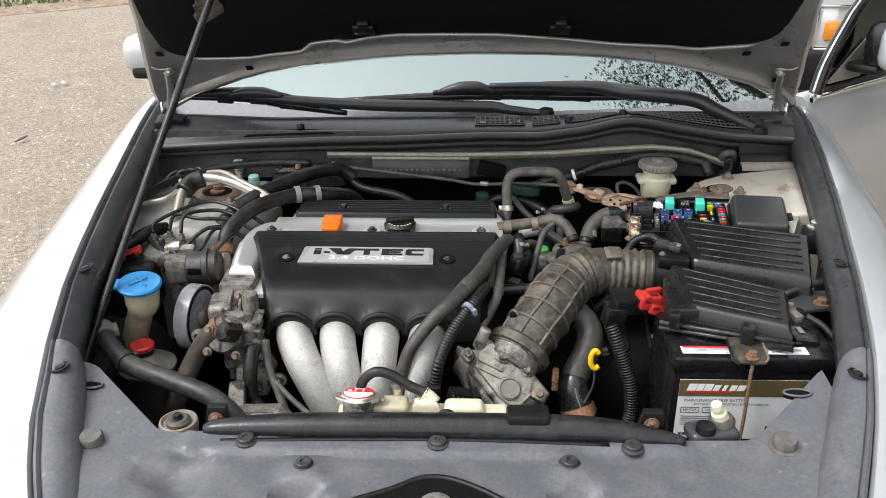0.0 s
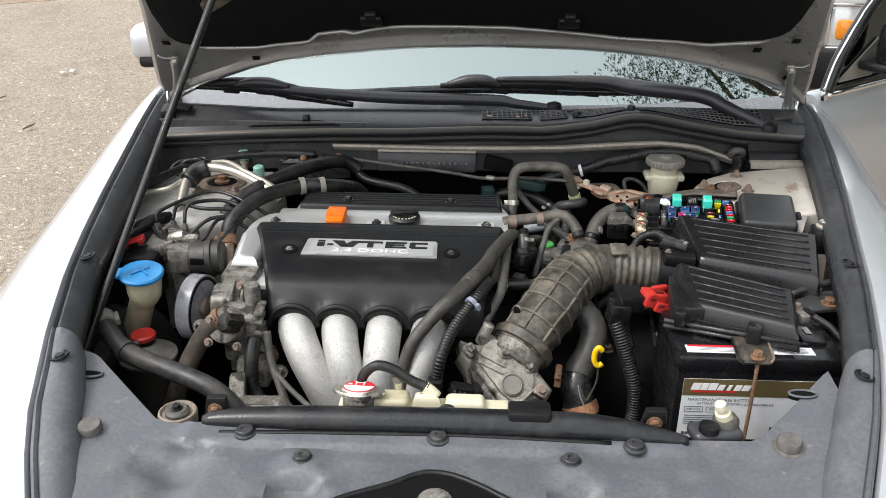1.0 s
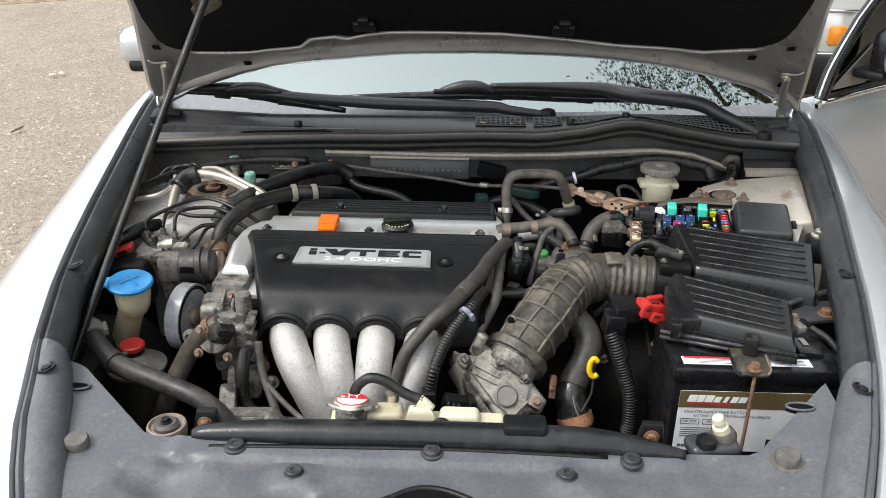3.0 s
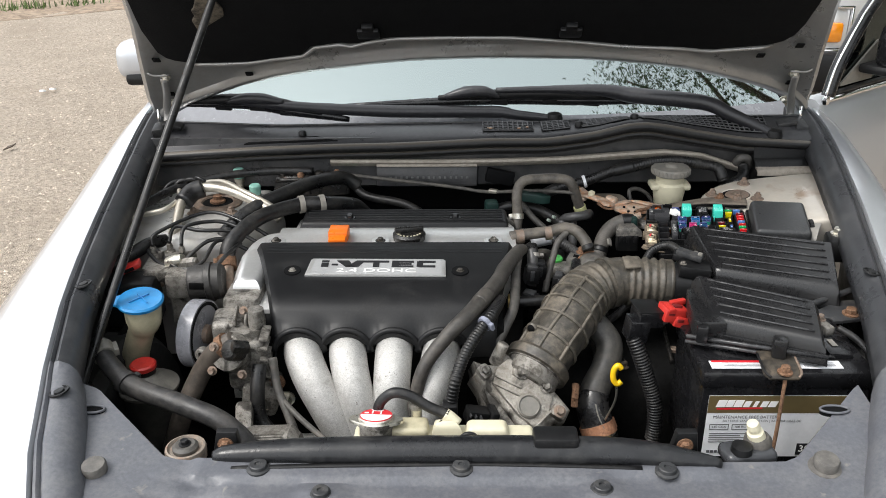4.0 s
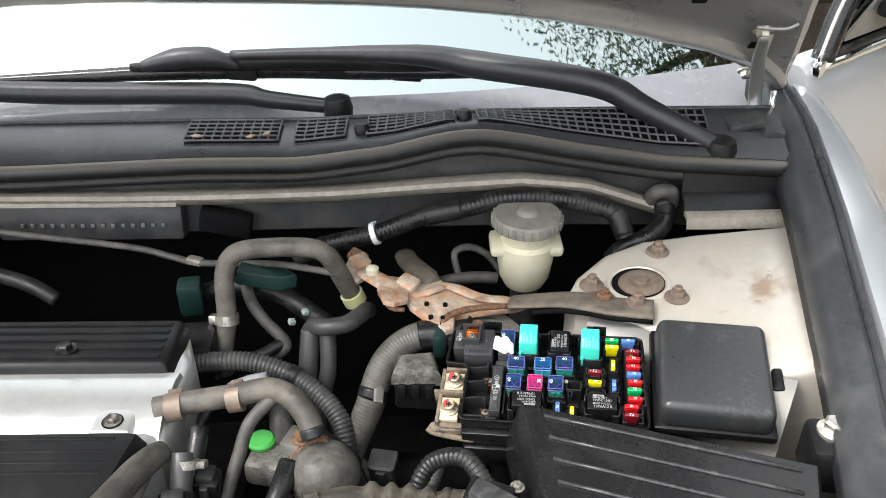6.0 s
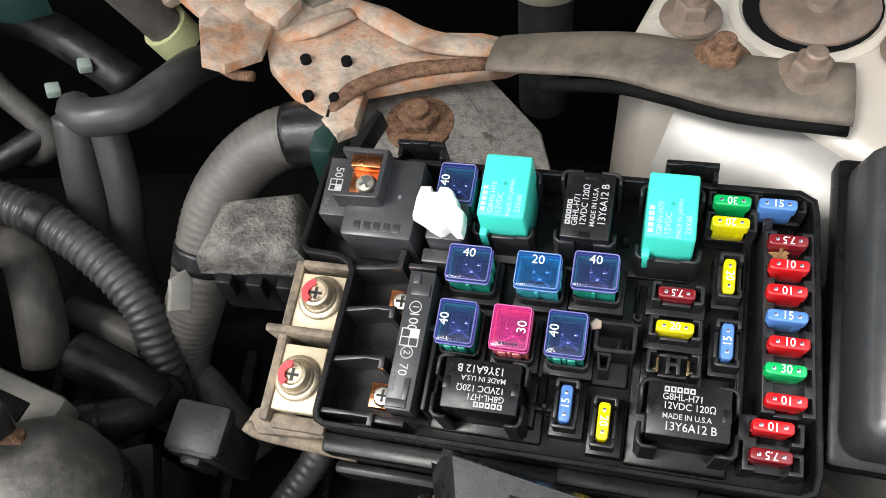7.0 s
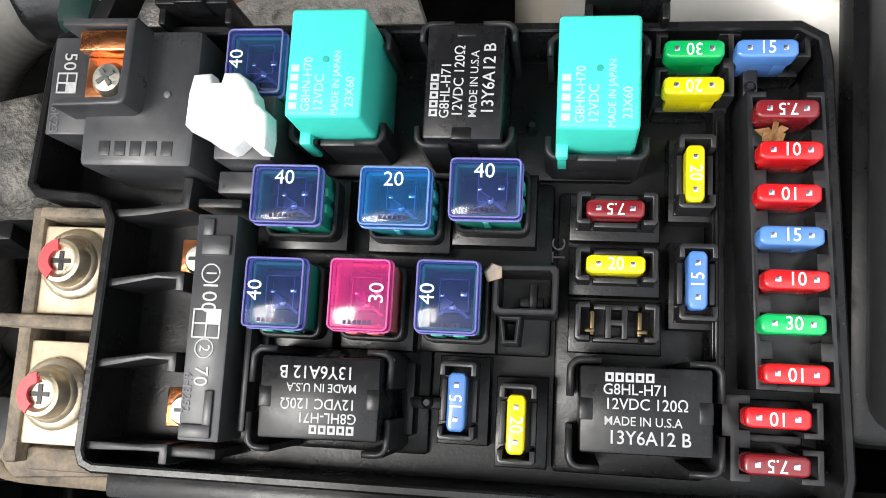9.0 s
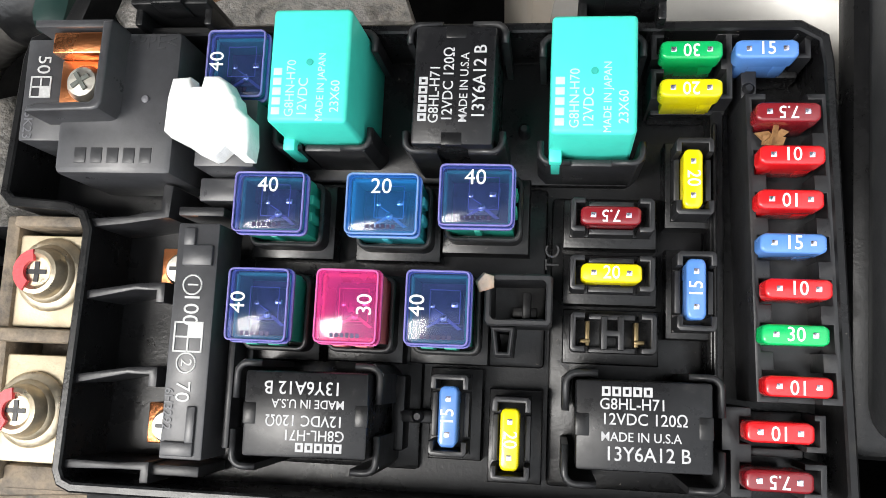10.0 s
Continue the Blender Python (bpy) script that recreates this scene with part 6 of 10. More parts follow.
part("drive_belt", bm, mat("worn_belt", (0.24, 0.24, 0.26), 0.30, 0, 0.15, 60, 0.2), pl, "worn grey drive belt")
part("hub", lathe(B(), [(0.018, -0.01), (0.018, 0.010), (0.010, 0.014), (0.002, 0.014)], (-0.520, 1.406, 0.655), 18, pose(0, 0, 0, 0, 90, -10)), NUTBROWN, pl)
part("engine_mount_plate", box(B(), (-0.455, 1.47, 0.655), (0.07, 0.08, 0.12), (0, 0, 0), 0.010), ALU_DIRTY, pump)
alt = thing("alternator", (-0.38, 1.20, 0.45), "alternator with slotted alloy casing", "alternator")
bm = B()
lathe(bm, [(0.03, -0.05), (0.058, -0.045), (0.06, 0.03), (0.045, 0.045)], (-0.36, 1.19, 0.535), 26, pose(0, 0, 0, 0, 90, 0))
ac = part("case", bm, ALU_DIRTY, alt)
for i in range(6):
    part("fin", box(B(), (-0.362, 1.150 + i * 0.011, 0.599 - 0.003 * i), (0.050, 0.0045, 0.012), (0, 0, 4), 0.001), ALU_DIRTY, ac)
term = part("terminal", box(B(), (-0.312, 1.160, 0.584), (0.034, 0.024, 0.022), (0, 0, 8), 0.004), PLASTIC, alt, "black wire connector with a green latch")
part("latch", tube(B(), [(-0.327, 1.146, 0.590), (-0.327, 1.148, 0.600), (-0.310, 1.149, 0.600), (-0.302, 1.150, 0.597)], 0.0022, 6, 2), GREEN, term)
part("bracket", box(B(), (-0.41, 1.21, 0.575), (0.03, 0.12, 0.03), (20, 0, 10), 0.008), ALU_DIRTY, alt)
hose("lower_pipe", [(-0.395, 1.30, 0.655), (-0.397, 1.275, 0.62), (-0.395, 1.262, 0.57), (-0.37, 1.25, 0.54)], 0.013, RUBBER, "black pipe beside the steering pump")
hose("sensor_cable", [(-0.375, 1.315, 0.66), (-0.366, 1.29, 0.615), (-0.345, 1.26, 0.58), (-0.325, 1.23, 0.54), (-0.318, 1.21, 0.49)], 0.0075, RUBBER_DUSTY, "grey sleeved sensor cable", 8)
hose("sensor_cable", [(-0.36, 1.28, 0.60), (-0.32, 1.24, 0.585), (-0.27, 1.19, 0.578), (-0.245, 1.165, 0.577)], 0.005, RUBBER_DUSTY, "grey sleeved sensor cable", 8)
solo("cable_eyelet", bolt(B(), (-0.242, 1.163, 0.570), 0.010, 0.016), RUST, "corroded cable eyelet and bolt", "eyelet")

# hoses right of the valve cover
BREATHER = mat("grimy_breather_rubber", (0.045, 0.041, 0.037), 0.5, 0, 0.25, 60, 0.25, (0.14, 0.122, 0.10), 0.30, 14, stain=((0.02, 0.018, 0.016), 0.30, 18))
banded("breather_hose", [(0.082, 1.60, 0.738), (0.069, 1.572, 0.744), (0.040, 1.50, 0.742), (0.022, 1.449, 0.737), (-0.030, 1.362, 0.720), (-0.070, 1.325, 0.695), (-0.107, 1.295, 0.655), (-0.124, 1.278, 0.60), (-0.125, 1.27, 0.56)], [0.011, 0.0135, 0.0150, 0.0150, 0.0145, 0.013, 0.012, 0.012, 0.011], BREATHER, "dusty grey breather hose over the cover", bands=((0.44, 0.03),), tape=BREATHER)
hose("vacuum_hose", [(0.072, 1.58, 0.74), (0.064, 1.532, 0.727), (0.055, 1.435, 0.700), (0.039, 1.402, 0.675), (0.020, 1.38, 0.645)], 0.0095, RUBBER_DUSTY, "dusty black rubber vacuum hose")
hose("corrugated_loom", [(0.030, 1.43, 0.715), (0.012, 1.36, 0.722), (-0.013, 1.325, 0.706), (-0.038, 1.285, 0.683), (-0.054, 1.250, 0.655), (-0.061, 1.240, 0.615)], 0.0090, RUBBER, "black corrugated cable loom", 12, 7, (0.006, 0.0018))
clamp((-0.002, 1.340, 0.714), (-0.6, -0.6, -0.3), 0.0118, mat("lilac_tie", (0.24, 0.255, 0.32), 0.45, 0, 0.2), 0.008, "pale plastic tie round the loom")
solo("loom_plug", box(B(), (-0.063, 1.238, 0.590), (0.026, 0.024, 0.062), (6, 0, 0), 0.004), PLASTIC, "black plug at the loom's end", "plug")
ip = thing("injector_plug", (-0.012, 1.25, 0.56), "black cable plug below the throttle", "plug")
part("body", box(B(), (-0.018, 1.250, 0.585), (0.040, 0.028, 0.026), (0, 18, 16), 0.004), PLASTIC, ip)
part("collar", box(B(), (0.008, 1.255, 0.578), (0.014, 0.034, 0.032), (0, 18, 16), 0.003), PLASTIC, ip)
for k in range(3):
    part("grip", box(B(), (-0.030 + 0.009 * k, 1.238, 0.597 - 0.003 * k), (0.003, 0.022, 0.006), (0, 18, 16), 0.001), PLASTIC_GREY, ip)
part("nut", bolt(B(), (-0.005, 1.215, 0.535), 0.009, 0.012, pose(0, 0, 0, 60, 0, 0)), ALU_DIRTY, ip)
hose("wire", [(0.0, 1.265, 0.56), (0.03, 1.25, 0.55), (0.045, 1.25, 0.51), (0.02, 1.25, 0.48)], 0.005, RUBBER, "black wire in a loose bundle", 8, group="loose wires")
hose("coolant_pipe", [(0.082, 1.815, 0.650), (0.084, 1.823, 0.680), (0.088, 1.843, 0.711), (0.087, 1.866, 0.760), (0.103, 1.875, 0.785), (0.148, 1.880, 0.789), (0.192, 1.879, 0.788), (0.212, 1.877, 0.777), (0.225, 1.881, 0.745), (0.240, 1.886, 0.704)], 0.0118, HOSE_TAN, "arched dusty tan coolant hose")
clamp((0.088, 1.843, 0.711), (0, 0.4, 1), 0.0125, STEEL, 0.012, "bright metal hose clamp")
clamp((0.237, 1.885, 0.712), (0.35, 0.1, -1), 0.0125, mat("pale_lime_band", (0.5, 0.5, 0.26), 0.5, 0, 0.1), 0.015, "yellowish band on the hose end")
banded("pcv_hose", [(0.060, 1.655, 0.741), (0.089, 1.660, 0.744), (0.139, 1.665, 0.749), (0.160, 1.666, 0.754), (0.178, 1.664, 0.757), (0.198, 1.656, 0.752), (0.213, 1.644, 0.737), (0.220, 1.632, 0.722)], 0.0118, HOSE_TAN, "tan-grey dusty crankcase hose", bands=((0.97, 0.016),))
clamp((0.079, 1.657, 0.741), (1, 0.15, 0.05), 0.0125, NUTBROWN, 0.016, "rusty pale hose clamp band")
clamp((0.139, 1.6645, 0.746), (1, 0.05, 0.15), 0.0125, NUTBROWN, 0.014, "rusty pale hose clamp band")
hose("purge_pipe", [(0.180, 1.660, 0.752), (0.157, 1.640, 0.736), (0.146, 1.620, 0.710), (0.136, 1.600, 0.682), (0.128, 1.58, 0.65)], 0.0068, RUBBER_DUSTY, "thin grey pipe beside the duct", 8)
pv = thing("purge_valve", (0.228, 1.62, 0.66), "dusty round valve can under a hose", "valve")
part("body", lathe(B(), [(0.030, 0.650), (0.036, 0.655), (0.037, 0.676), (0.034, 0.680)], (0.230, 1.618, 0), 28), OILY, pv)
part("top", lathe(B(), [(0.036, 0.678), (0.036, 0.690), (0.030, 0.702), (0.022, 0.712), (0.014, 0.716), (0.004, 0.717)], (0.228, 1.620, 0), 28), mat("dusty_grey_can", (0.070, 0.066, 0.060), 0.5, 0, 0.2, 90, 0.2, (0.25, 0.22, 0.18), 0.3, 30), pv, "dusty grey upper half")
part("flange", box(B(), (0.228, 1.612, 0.652), (0.09, 0.07, 0.014), (0, 0, 15), 0.005), PLASTIC, pv)
part("strap", tube(B(), [(0.192, 1.625, 0.690), (0.210, 1.634, 0.712), (0.232, 1.636, 0.716)], 0.004, 8, 3, flat=0.5), RUST, pv)
part("bolt", bolt(B(), (0.206, 1.640, 0.712), 0.007, 0.012), RUST, pv)
hose("vacuum_hose", [(0.105, 1.64, 0.728), (0.106, 1.628, 0.722), (0.103, 1.60, 0.70), (0.100, 1.575, 0.665)], 0.0095, RUBBER, "short black rubber hose elbow")
hose("coolant_pipe", [(0.05, 1.50, 0.672), (0.09, 1.50, 0.672), (0.16, 1.51, 0.672)], 0.011, RUBBER, "black pipe behind the intake duct")
clamp((0.058, 1.50, 0.672), (1, 0, 0), 0.012, mat("brass", (0.6, 0.42, 0.15), 0.4, 0.8, 0.1), 0.02, "brassy clip on the hose")
hose("bypass_hose", [(0.195, 1.62, 0.70), (0.185, 1.58, 0.685), (0.17, 1.55, 0.65)], 0.011, RUBBER, "short black hose below the valve")
for k, (x, y, z, w) in enumerate(((0.098, 1.560, 0.700, 0.030), (0.118, 1.600, 0.690, 0.026), (0.150, 1.545, 0.690, 0.024), (0.092, 1.525, 0.660, 0.034))):
    cn = thing("cable_connector", (x, y, z - 0.03), "small black cable connector beside the engine", "connector", "engine connectors")
    part("body", box(B(), (x, y, z), (w, 0.024, 0.034), (8, 4, 10 - 12 * k), 0.004), PLASTIC, cn)
    part("collar", box(B(), (x, y, z + 0.016), (w * 0.7, 0.018, 0.012), (8, 4, 10 - 12 * k), 0.003), PLASTIC_GREY, cn)
    part("tab", box(B(), (x, y - 0.014, z + 0.004), (0.008, 0.006, 0.022), (8, 4, 10 - 12 * k), 0.0015), PLASTIC_GREY, cn)
hose("coolant_stub", [(0.100, 1.60, 0.735), (0.101, 1.585, 0.722), (0.100, 1.565, 0.69)], 0.0105, LOOMGREY, "grey rubber hose stub with a clip", 12)
clamp((0.104, 1.594, 0.727), (0, -0.6, -0.8), 0.0112, ALU_DIRTY, 0.008)
lid = solo("green_cap", lathe(B(), [(0.014, 0), (0.0145, 0.004), (0.012, 0.007), (0.003, 0.007)], (0.158, 1.664, 0.684), 24), mat("lime_cap", (0.07, 0.42, 0.08), 0.4, 0, 0.05), "bright green round plastic cap", "cap")

# ---- intake duct and throttle ----
dp = [Vector(p) for p in ((0.088, 1.345, 0.615), (0.114, 1.378, 0.640), (0.141, 1.412, 0.661), (0.168, 1.452, 0.681), (0.205, 1.497, 0.698), (0.254, 1.522, 0.704), (0.306, 1.526, 0.702), (0.375, 1.520, 0.699))]
line = resample(curve_points(dp, 10), 0.004)
duct = thing("intake_duct", dp[0], "dusty ribbed rubber air intake duct", "duct")
bm = B()
n = len(line)
rad = []
for i in range(n):
    q = i / (n - 1)
    r = np.interp(q, (0, 0.1, 0.35, 0.6, 1.0), (0.050, 0.052, 0.0535, 0.0475, 0.044))
    if q > 0.53:
        r += 0.0032 * (1 if (i % 4) in (1, 2) else -0.4) * (0.62 > q or q > 0.73)
    rad.append(float(r))
tube(bm, line, rad, 28, 1)
part("hose_body", bm, DUCT, duct)
for q in (0.05, 0.15, 0.25, 0.345, 0.42, 0.475, 0.52):
    i = int(q * (n - 1))
    d = (line[i + 1] - line[i - 1]).normalized() if i else (line[1] - line[0]).normalized()
    t = B()
    lathe(t, [(rad[i] - 0.003, -0.003), (rad[i] + 0.0036, -0.0022), (rad[i] + 0.0036, 0.0022), (rad[i] - 0.003, 0.003)], (0, 0, 0), 32)
    t.transform(Matrix.Translation(line[i]) @ d.to_track_quat("Z", "Y").to_matrix().to_4x4())
    part("rib", t, DUCT_RIB, duct)
for a in (28, 78, 128):
    pts = []
    for i in range(0, int(0.50 * n), 4):
        d = (line[i + 1] - line[max(i - 1, 0)]).normalized()
        s = d.cross(Vector((0, 0, 1))).normalized()
        o = s.cross(d)
        pts.append(line[i] + (s * math.cos(radians(a)) + o * math.sin(radians(a))) * (rad[i] + 0.0006))
    part("long_rib", tube(B(), pts, 0.0034, 6, 2), DUCT_RIB, duct)
part("breather_stub", tube(B(), [(0.082, 1.372, 0.685), (0.096, 1.390, 0.684), (0.115, 1.41, 0.682)], [0.0105, 0.011, 0.013], 16, 3), DUCT, duct)
part("stub_bore", tube(B(), [(0.0812, 1.371, 0.6851), (0.0825, 1.3725, 0.685)], 0.0075, 14, 1), FELT_AND_SHADE, duct)
part("clip_tab", box(B(), (0.282, 1.508, 0.7515), (0.030, 0.034, 0.005), (14, 0, 4), 0.0015), DUCT_RIB, duct)
i = int(0.02 * n)
d = (line[4] - line[0]).normalized()
Q = d.to_track_quat("Z", "Y").to_matrix().to_4x4()
t = B()
lathe(t, [(0.050, -0.006), (0.0535, -0.006), (0.0535, 0.006), (0.050, 0.006)], (0, 0, 0), 34)
box(t, (0.055, 0, 0), (0.012, 0.022, 0.012), (0, 0, 0), 0.002)
t.transform(Matrix.Translation(line[1]) @ Q)
part("clamp", t, ALU_DIRTY, duct, "dull steel clamp band")
for q in (0.66, 0.96):
    i = int(q * (n - 1)) - 1
    d2 = (line[i + 1] - line[i - 1]).normalized()
    t = B()
    lathe(t, [(rad[i], -0.006), (rad[i] + 0.004, -0.006), (rad[i] + 0.004, 0.006), (rad[i], 0.006)], (0, 0, 0), 32)
    t.transform(Matrix.Translation(line[i]) @ d2.to_track_quat("Z", "Y").to_matrix().to_4x4())
    part("band", t, DUCT, duct)
tb = thing("throttle_unit", (0.06, 1.31, 0.50), "dirty cast alloy throttle body with bolts", "throttle unit")
side = d.cross(Vector((0, 0, 1))).normalized()
upw = side.cross(d)
side = (side * math.cos(radians(-32)) + upw * math.sin(radians(-32))).normalized()
upw = side.cross(d)
TM = Matrix.Translation(line[0]) @ Matrix((side, d, upw)).transposed().to_4x4()
TBALU = mat("sandy_cast_alloy", (0.42, 0.395, 0.355), 0.46, 0.6, 0.35, 260, 0.9, (0.17, 0.145, 0.115), 0.42, 34, blur=0.16, stain=((0.035, 0.03, 0.025), 0.42, 30))


def on_throttle(bm):
    bm.transform(TM)
    return bm


t = B()
lathe(t, [(0.044, -0.030), (0.051, -0.024), (0.051, -0.01), (0.051, 0.0), (0.046, 0.004)], (0, 0, 0), 30, pose(0, 0, 0, -90, 0, 0))
part("casting", on_throttle(t), ALU_DIRTY, tb)
t = B()
prism(t, [(-0.070, -0.006), (0.030, -0.010), (0.056, -0.018), (0.092, -0.030), (0.094, -0.056), (0.078, -0.070), (0.084, -0.120), (0.050, -0.122), (0.004, -0.100), (-0.058, -0.086), (-0.088, -0.072), (-0.090, -0.050), (-0.072, -0.040)], -0.065, 0.020, 0.009, seg=3, top=0.96)
hs = part("housing", on_throttle(t), TBALU, tb, "sandy cast alloy box")
t = B()
prism(t, [(-0.052, -0.016), (0.018, -0.018), (0.050, -0.034), (0.058, -0.060), (0.052, -0.098), (0.014, -0.094), (-0.052, -0.072), (-0.060, -0.045)], 0.018, 0.029, 0.004)
part("cast_pad", on_throttle(t), TBALU, hs)
for x0, y0, w, h, a in ((-0.020, -0.030, 0.030, 0.018, 12), (0.072, -0.050, 0.028, 0.024, 0), (0.070, -0.104, 0.030, 0.026, 10), (-0.074, -0.062, 0.026, 0.022, -20), (0.030, -0.026, 0.020, 0.014, 30)):
    part("lug", on_throttle(box(B(), (x0, y0, 0.022), (w, h, 0.024), (0, 0, a), 0.006)), TBALU, hs)
for x0, y0, w, a in ((-0.03, -0.055, 0.05, 8), (-0.025, -0.068, 0.045, 8), (0.055, -0.075, 0.04, 78)):
    part("cast_rib", on_throttle(box(B(), (x0, y0, 0.030), (w, 0.004, 0.006), (0, 0, a), 0.0015)), TBALU, hs)
t = B()
prism(t, [(-0.100, -0.052), (-0.086, -0.062), (-0.040, -0.100), (0.030, -0.130), (0.088, -0.140), (0.088, -0.126), (0.030, -0.112), (-0.030, -0.088), (-0.084, -0.048)], -0.07, 0.012, 0.003)
part("gasket_flange", on_throttle(t), ALU_DIRTY, tb)
t = B()
tube(t, [(-0.066, -0.030, 0.012), (-0.070, -0.020, 0.030), (-0.072, -0.006, 0.044)], [0.013, 0.011, 0.0105], 14, 4)
part("coolant_stub", on_throttle(t), TBALU, tb)
t = B()
lathe(t, [(0.021, -0.01), (0.021, 0.005), (0.018, 0.008), (0.0165, 0.0055), (0.003, 0.0055)], (0.022, -0.072, 0.028), 28)
part("round_cover", on_throttle(t), GREYCAP, tb, "round grey-green cover")
for x, y, h, mt in ((-0.020, -0.030, 0.034, ALU_DIRTY), (0.072, -0.050, 0.034, NUTBROWN), (0.072, -0.104, 0.034, RUST), (-0.074, -0.062, 0.034, ALU_DIRTY), (0.030, -0.026, 0.034, ALU_DIRTY)):
    part("bolt", on_throttle(bolt(B(), (x, y, h - 0.002), 0.0075, 0.010)), mt, tb)
for x, y, z, w in ((0.082, 0.006, 0.004, 0.026), (0.092, -0.006, -0.012, 0.018), (0.078, 0.018, -0.004, 0.012)):
    part("lever", on_throttle(box(B(), (x, y, z), (0.012, w, 0.009), (10, 20, 30), 0.003)), RUST, tb)
t = B()
lathe(t, [(0.052, -0.012), (0.060, -0.010), (0.061, 0.006), (0.056, 0.012)], (0, 0.012, 0), 36, pose(0, 0, 0, -90, 0, 0))
part("boot_collar", on_throttle(t), DUCT, duct, "dark rubber collar of the duct")
lrh = thing("lower_radiator_hose", (0.205, 1.35, 0.43), "thick dusty lower radiator hose with a wet patch", "hose", "hoses")
part("upper_length", tube(B(), [(0.18, 1.50, 0.655), (0.205, 1.462, 0.650), (0.235, 1.428, 0.620), (0.226, 1.400, 0.585), (0.206, 1.374, 0.555), (0.199, 1.354, 0.533), (0.205, 1.338, 0.509)], [0.0255, 0.0255, 0.0255, 0.026, 0.0275, 0.029, 0.029], 24, 7), mat("grey_dusted_rubber", (0.034, 0.033, 0.031), 0.5, 0, 0.25, 60, 0.2, (0.13, 0.118, 0.10), 0.34, 18), lrh)
part("wet_length", tube(B(), [(0.2035, 1.368, 0.5505), (0.199, 1.353, 0.532), (0.2055, 1.337, 0.507), (0.209, 1.331, 0.496)], [0.0275, 0.0300, 0.0305, 0.0302], 26, 6), mat("wet_black_rubber", (0.014, 0.014, 0.015), 0.24, 0, 0.2, 50, 0.3, (0.09, 0.082, 0.072), 0.26, 26, spec=0.5), lrh, "shiny wet black length")
part("seam", tube(B(), [(0.200, 1.330, 0.552), (0.204, 1.318, 0.535), (0.214, 1.306, 0.515)], 0.0014, 6, 4), GREYCAP, lrh)
out = part("outlet_pipe", tube(B(), [(0.207, 1.333, 0.500), (0.216, 1.320, 0.474), (0.225, 1.306, 0.448), (0.232, 1.295, 0.42)], [0.029, 0.0295, 0.030, 0.030], 26, 4), ALU_DIRTY, lrh, "corroded alloy outlet pipe")
part("bead", tube(B(), [(0.2125, 1.325, 0.484), (0.2145, 1.322, 0.478)], 0.032, 26, 2), BLOCK, out)
ORANGERUST = mat("orange_rusted_band", (0.40, 0.20, 0.115), 0.7, 0.1, 0.35, 200, 0.6, (0.22, 0.085, 0.04), 0.40, 60, blur=0.2)
clamp((0.2085, 1.331, 0.496), (0.32, -0.45, -0.83), 0.0310, ORANGERUST, 0.022, "orange rusty hose clamp")
dip = thing("dipstick", (0.222, 1.292, 0.55), "yellow loop dipstick handle on a wire", "dipstick")
part("handle", tube(B(), [(0.232, 1.292, 0.652), (0.225, 1.292, 0.658), (0.219, 1.291, 0.648), (0.219, 1.289, 0.632), (0.226, 1.288, 0.623), (0.233, 1.289, 0.628)], 0.0052, 10, 5), YELLOW, dip)
part("wire", tube(B(), [(0.226, 1.290, 0.625), (0.228, 1.30, 0.58), (0.215, 1.32, 0.52)], 0.002, 6, 4), STEEL, dip)

# ---- battery, cables ----
bat = thing("battery", (0.47, 1.26, 0.5), "black car battery with a white and bronze label", "battery")
bm = B()
box(bm, (0.468, 1.262, 0.60), (0.262, 0.172, 0.19), (0, 0, 0), 0.005)
box(bm, (0.468, 1.262, 0.705), (0.270, 0.180, 0.030), (0, 0, 0), 0.006)
part("case", bm, PLASTIC_CLEAN, bat)
bm = B()
box(bm, (0.45, 1.285, 0.726), (0.16, 0.07, 0.014), (0, 0, 0), 0.004)
for k in range(6):
    box(bm, (0.40 + k * 0.02, 1.243, 0.7265), (0.004, 0.02, 0.013))
part("vent_caps", bm, PLASTIC_CLEAN, bat)
FY = 1.1755
top = part("front_label", box(B(), (0.468, FY, 0.617), (0.240, 0.0008, 0.118)), LABEL, bat, "white label with a bronze band")
part("label_band", box(B(), (0.468, FY - 0.0008, 0.660), (0.240, 0.0008, 0.032)), GOLD, top)
bm = B()
for i, w in enumerate((0.014, 0.011, 0.013, 0.010, 0.006, 0.010, 0.012)):
    x = 0.369 + i * 0.0135
    prism(bm, [(x - w / 2 - 0.002, -0.0065), (x + w / 2 - 0.002, -0.0065), (x + w / 2 + 0.002, 0.0065 if i < 3 else 0.004), (x - w / 2 + 0.002, 0.0065 if i < 3 else 0.004)], 0, 0.0006, m=pose(0, FY - 0.0012, 0.662, 90, 0, 0))
part("logo_blocks", bm, WHITE, top)
part("logo_stripe", box(B(), (0.398, FY - 0.0013, 0.6525), (0.072, 0.0007, 0.003), (0, -1, 0)), REDINK, top)
rinv = root_of(bat).matrix_basis.inverted()
letters("MAINTENANCE FREE BATTERY", 0.0082, rinv @ pose(0.412, FY - 0.0008, 0.6355, 90, 0, 0), INKGREY, top, wide=0.95)
letters("BATTERIE SANS ENTRETIEN | BATERIA LIBRE DE", 0.0062, rinv @ pose(0.437, FY - 0.0008, 0.6280, 90, 0, 0), INKGREY, top, wide=0.95)
letters("640 CCA", 0.0060, rinv @ pose(0.370, FY - 0.0008, 0.6165, 90, 0, 0), INK, top)
letters("100 RC", 0.0060, rinv @ pose(0.404, FY - 0.0008, 0.6165, 90, 0, 0), INK, top)
letters("30", 0.018, rinv @ pose(0.512, FY - 0.0016, 0.574, 90, 0, 0), WHITE, top)
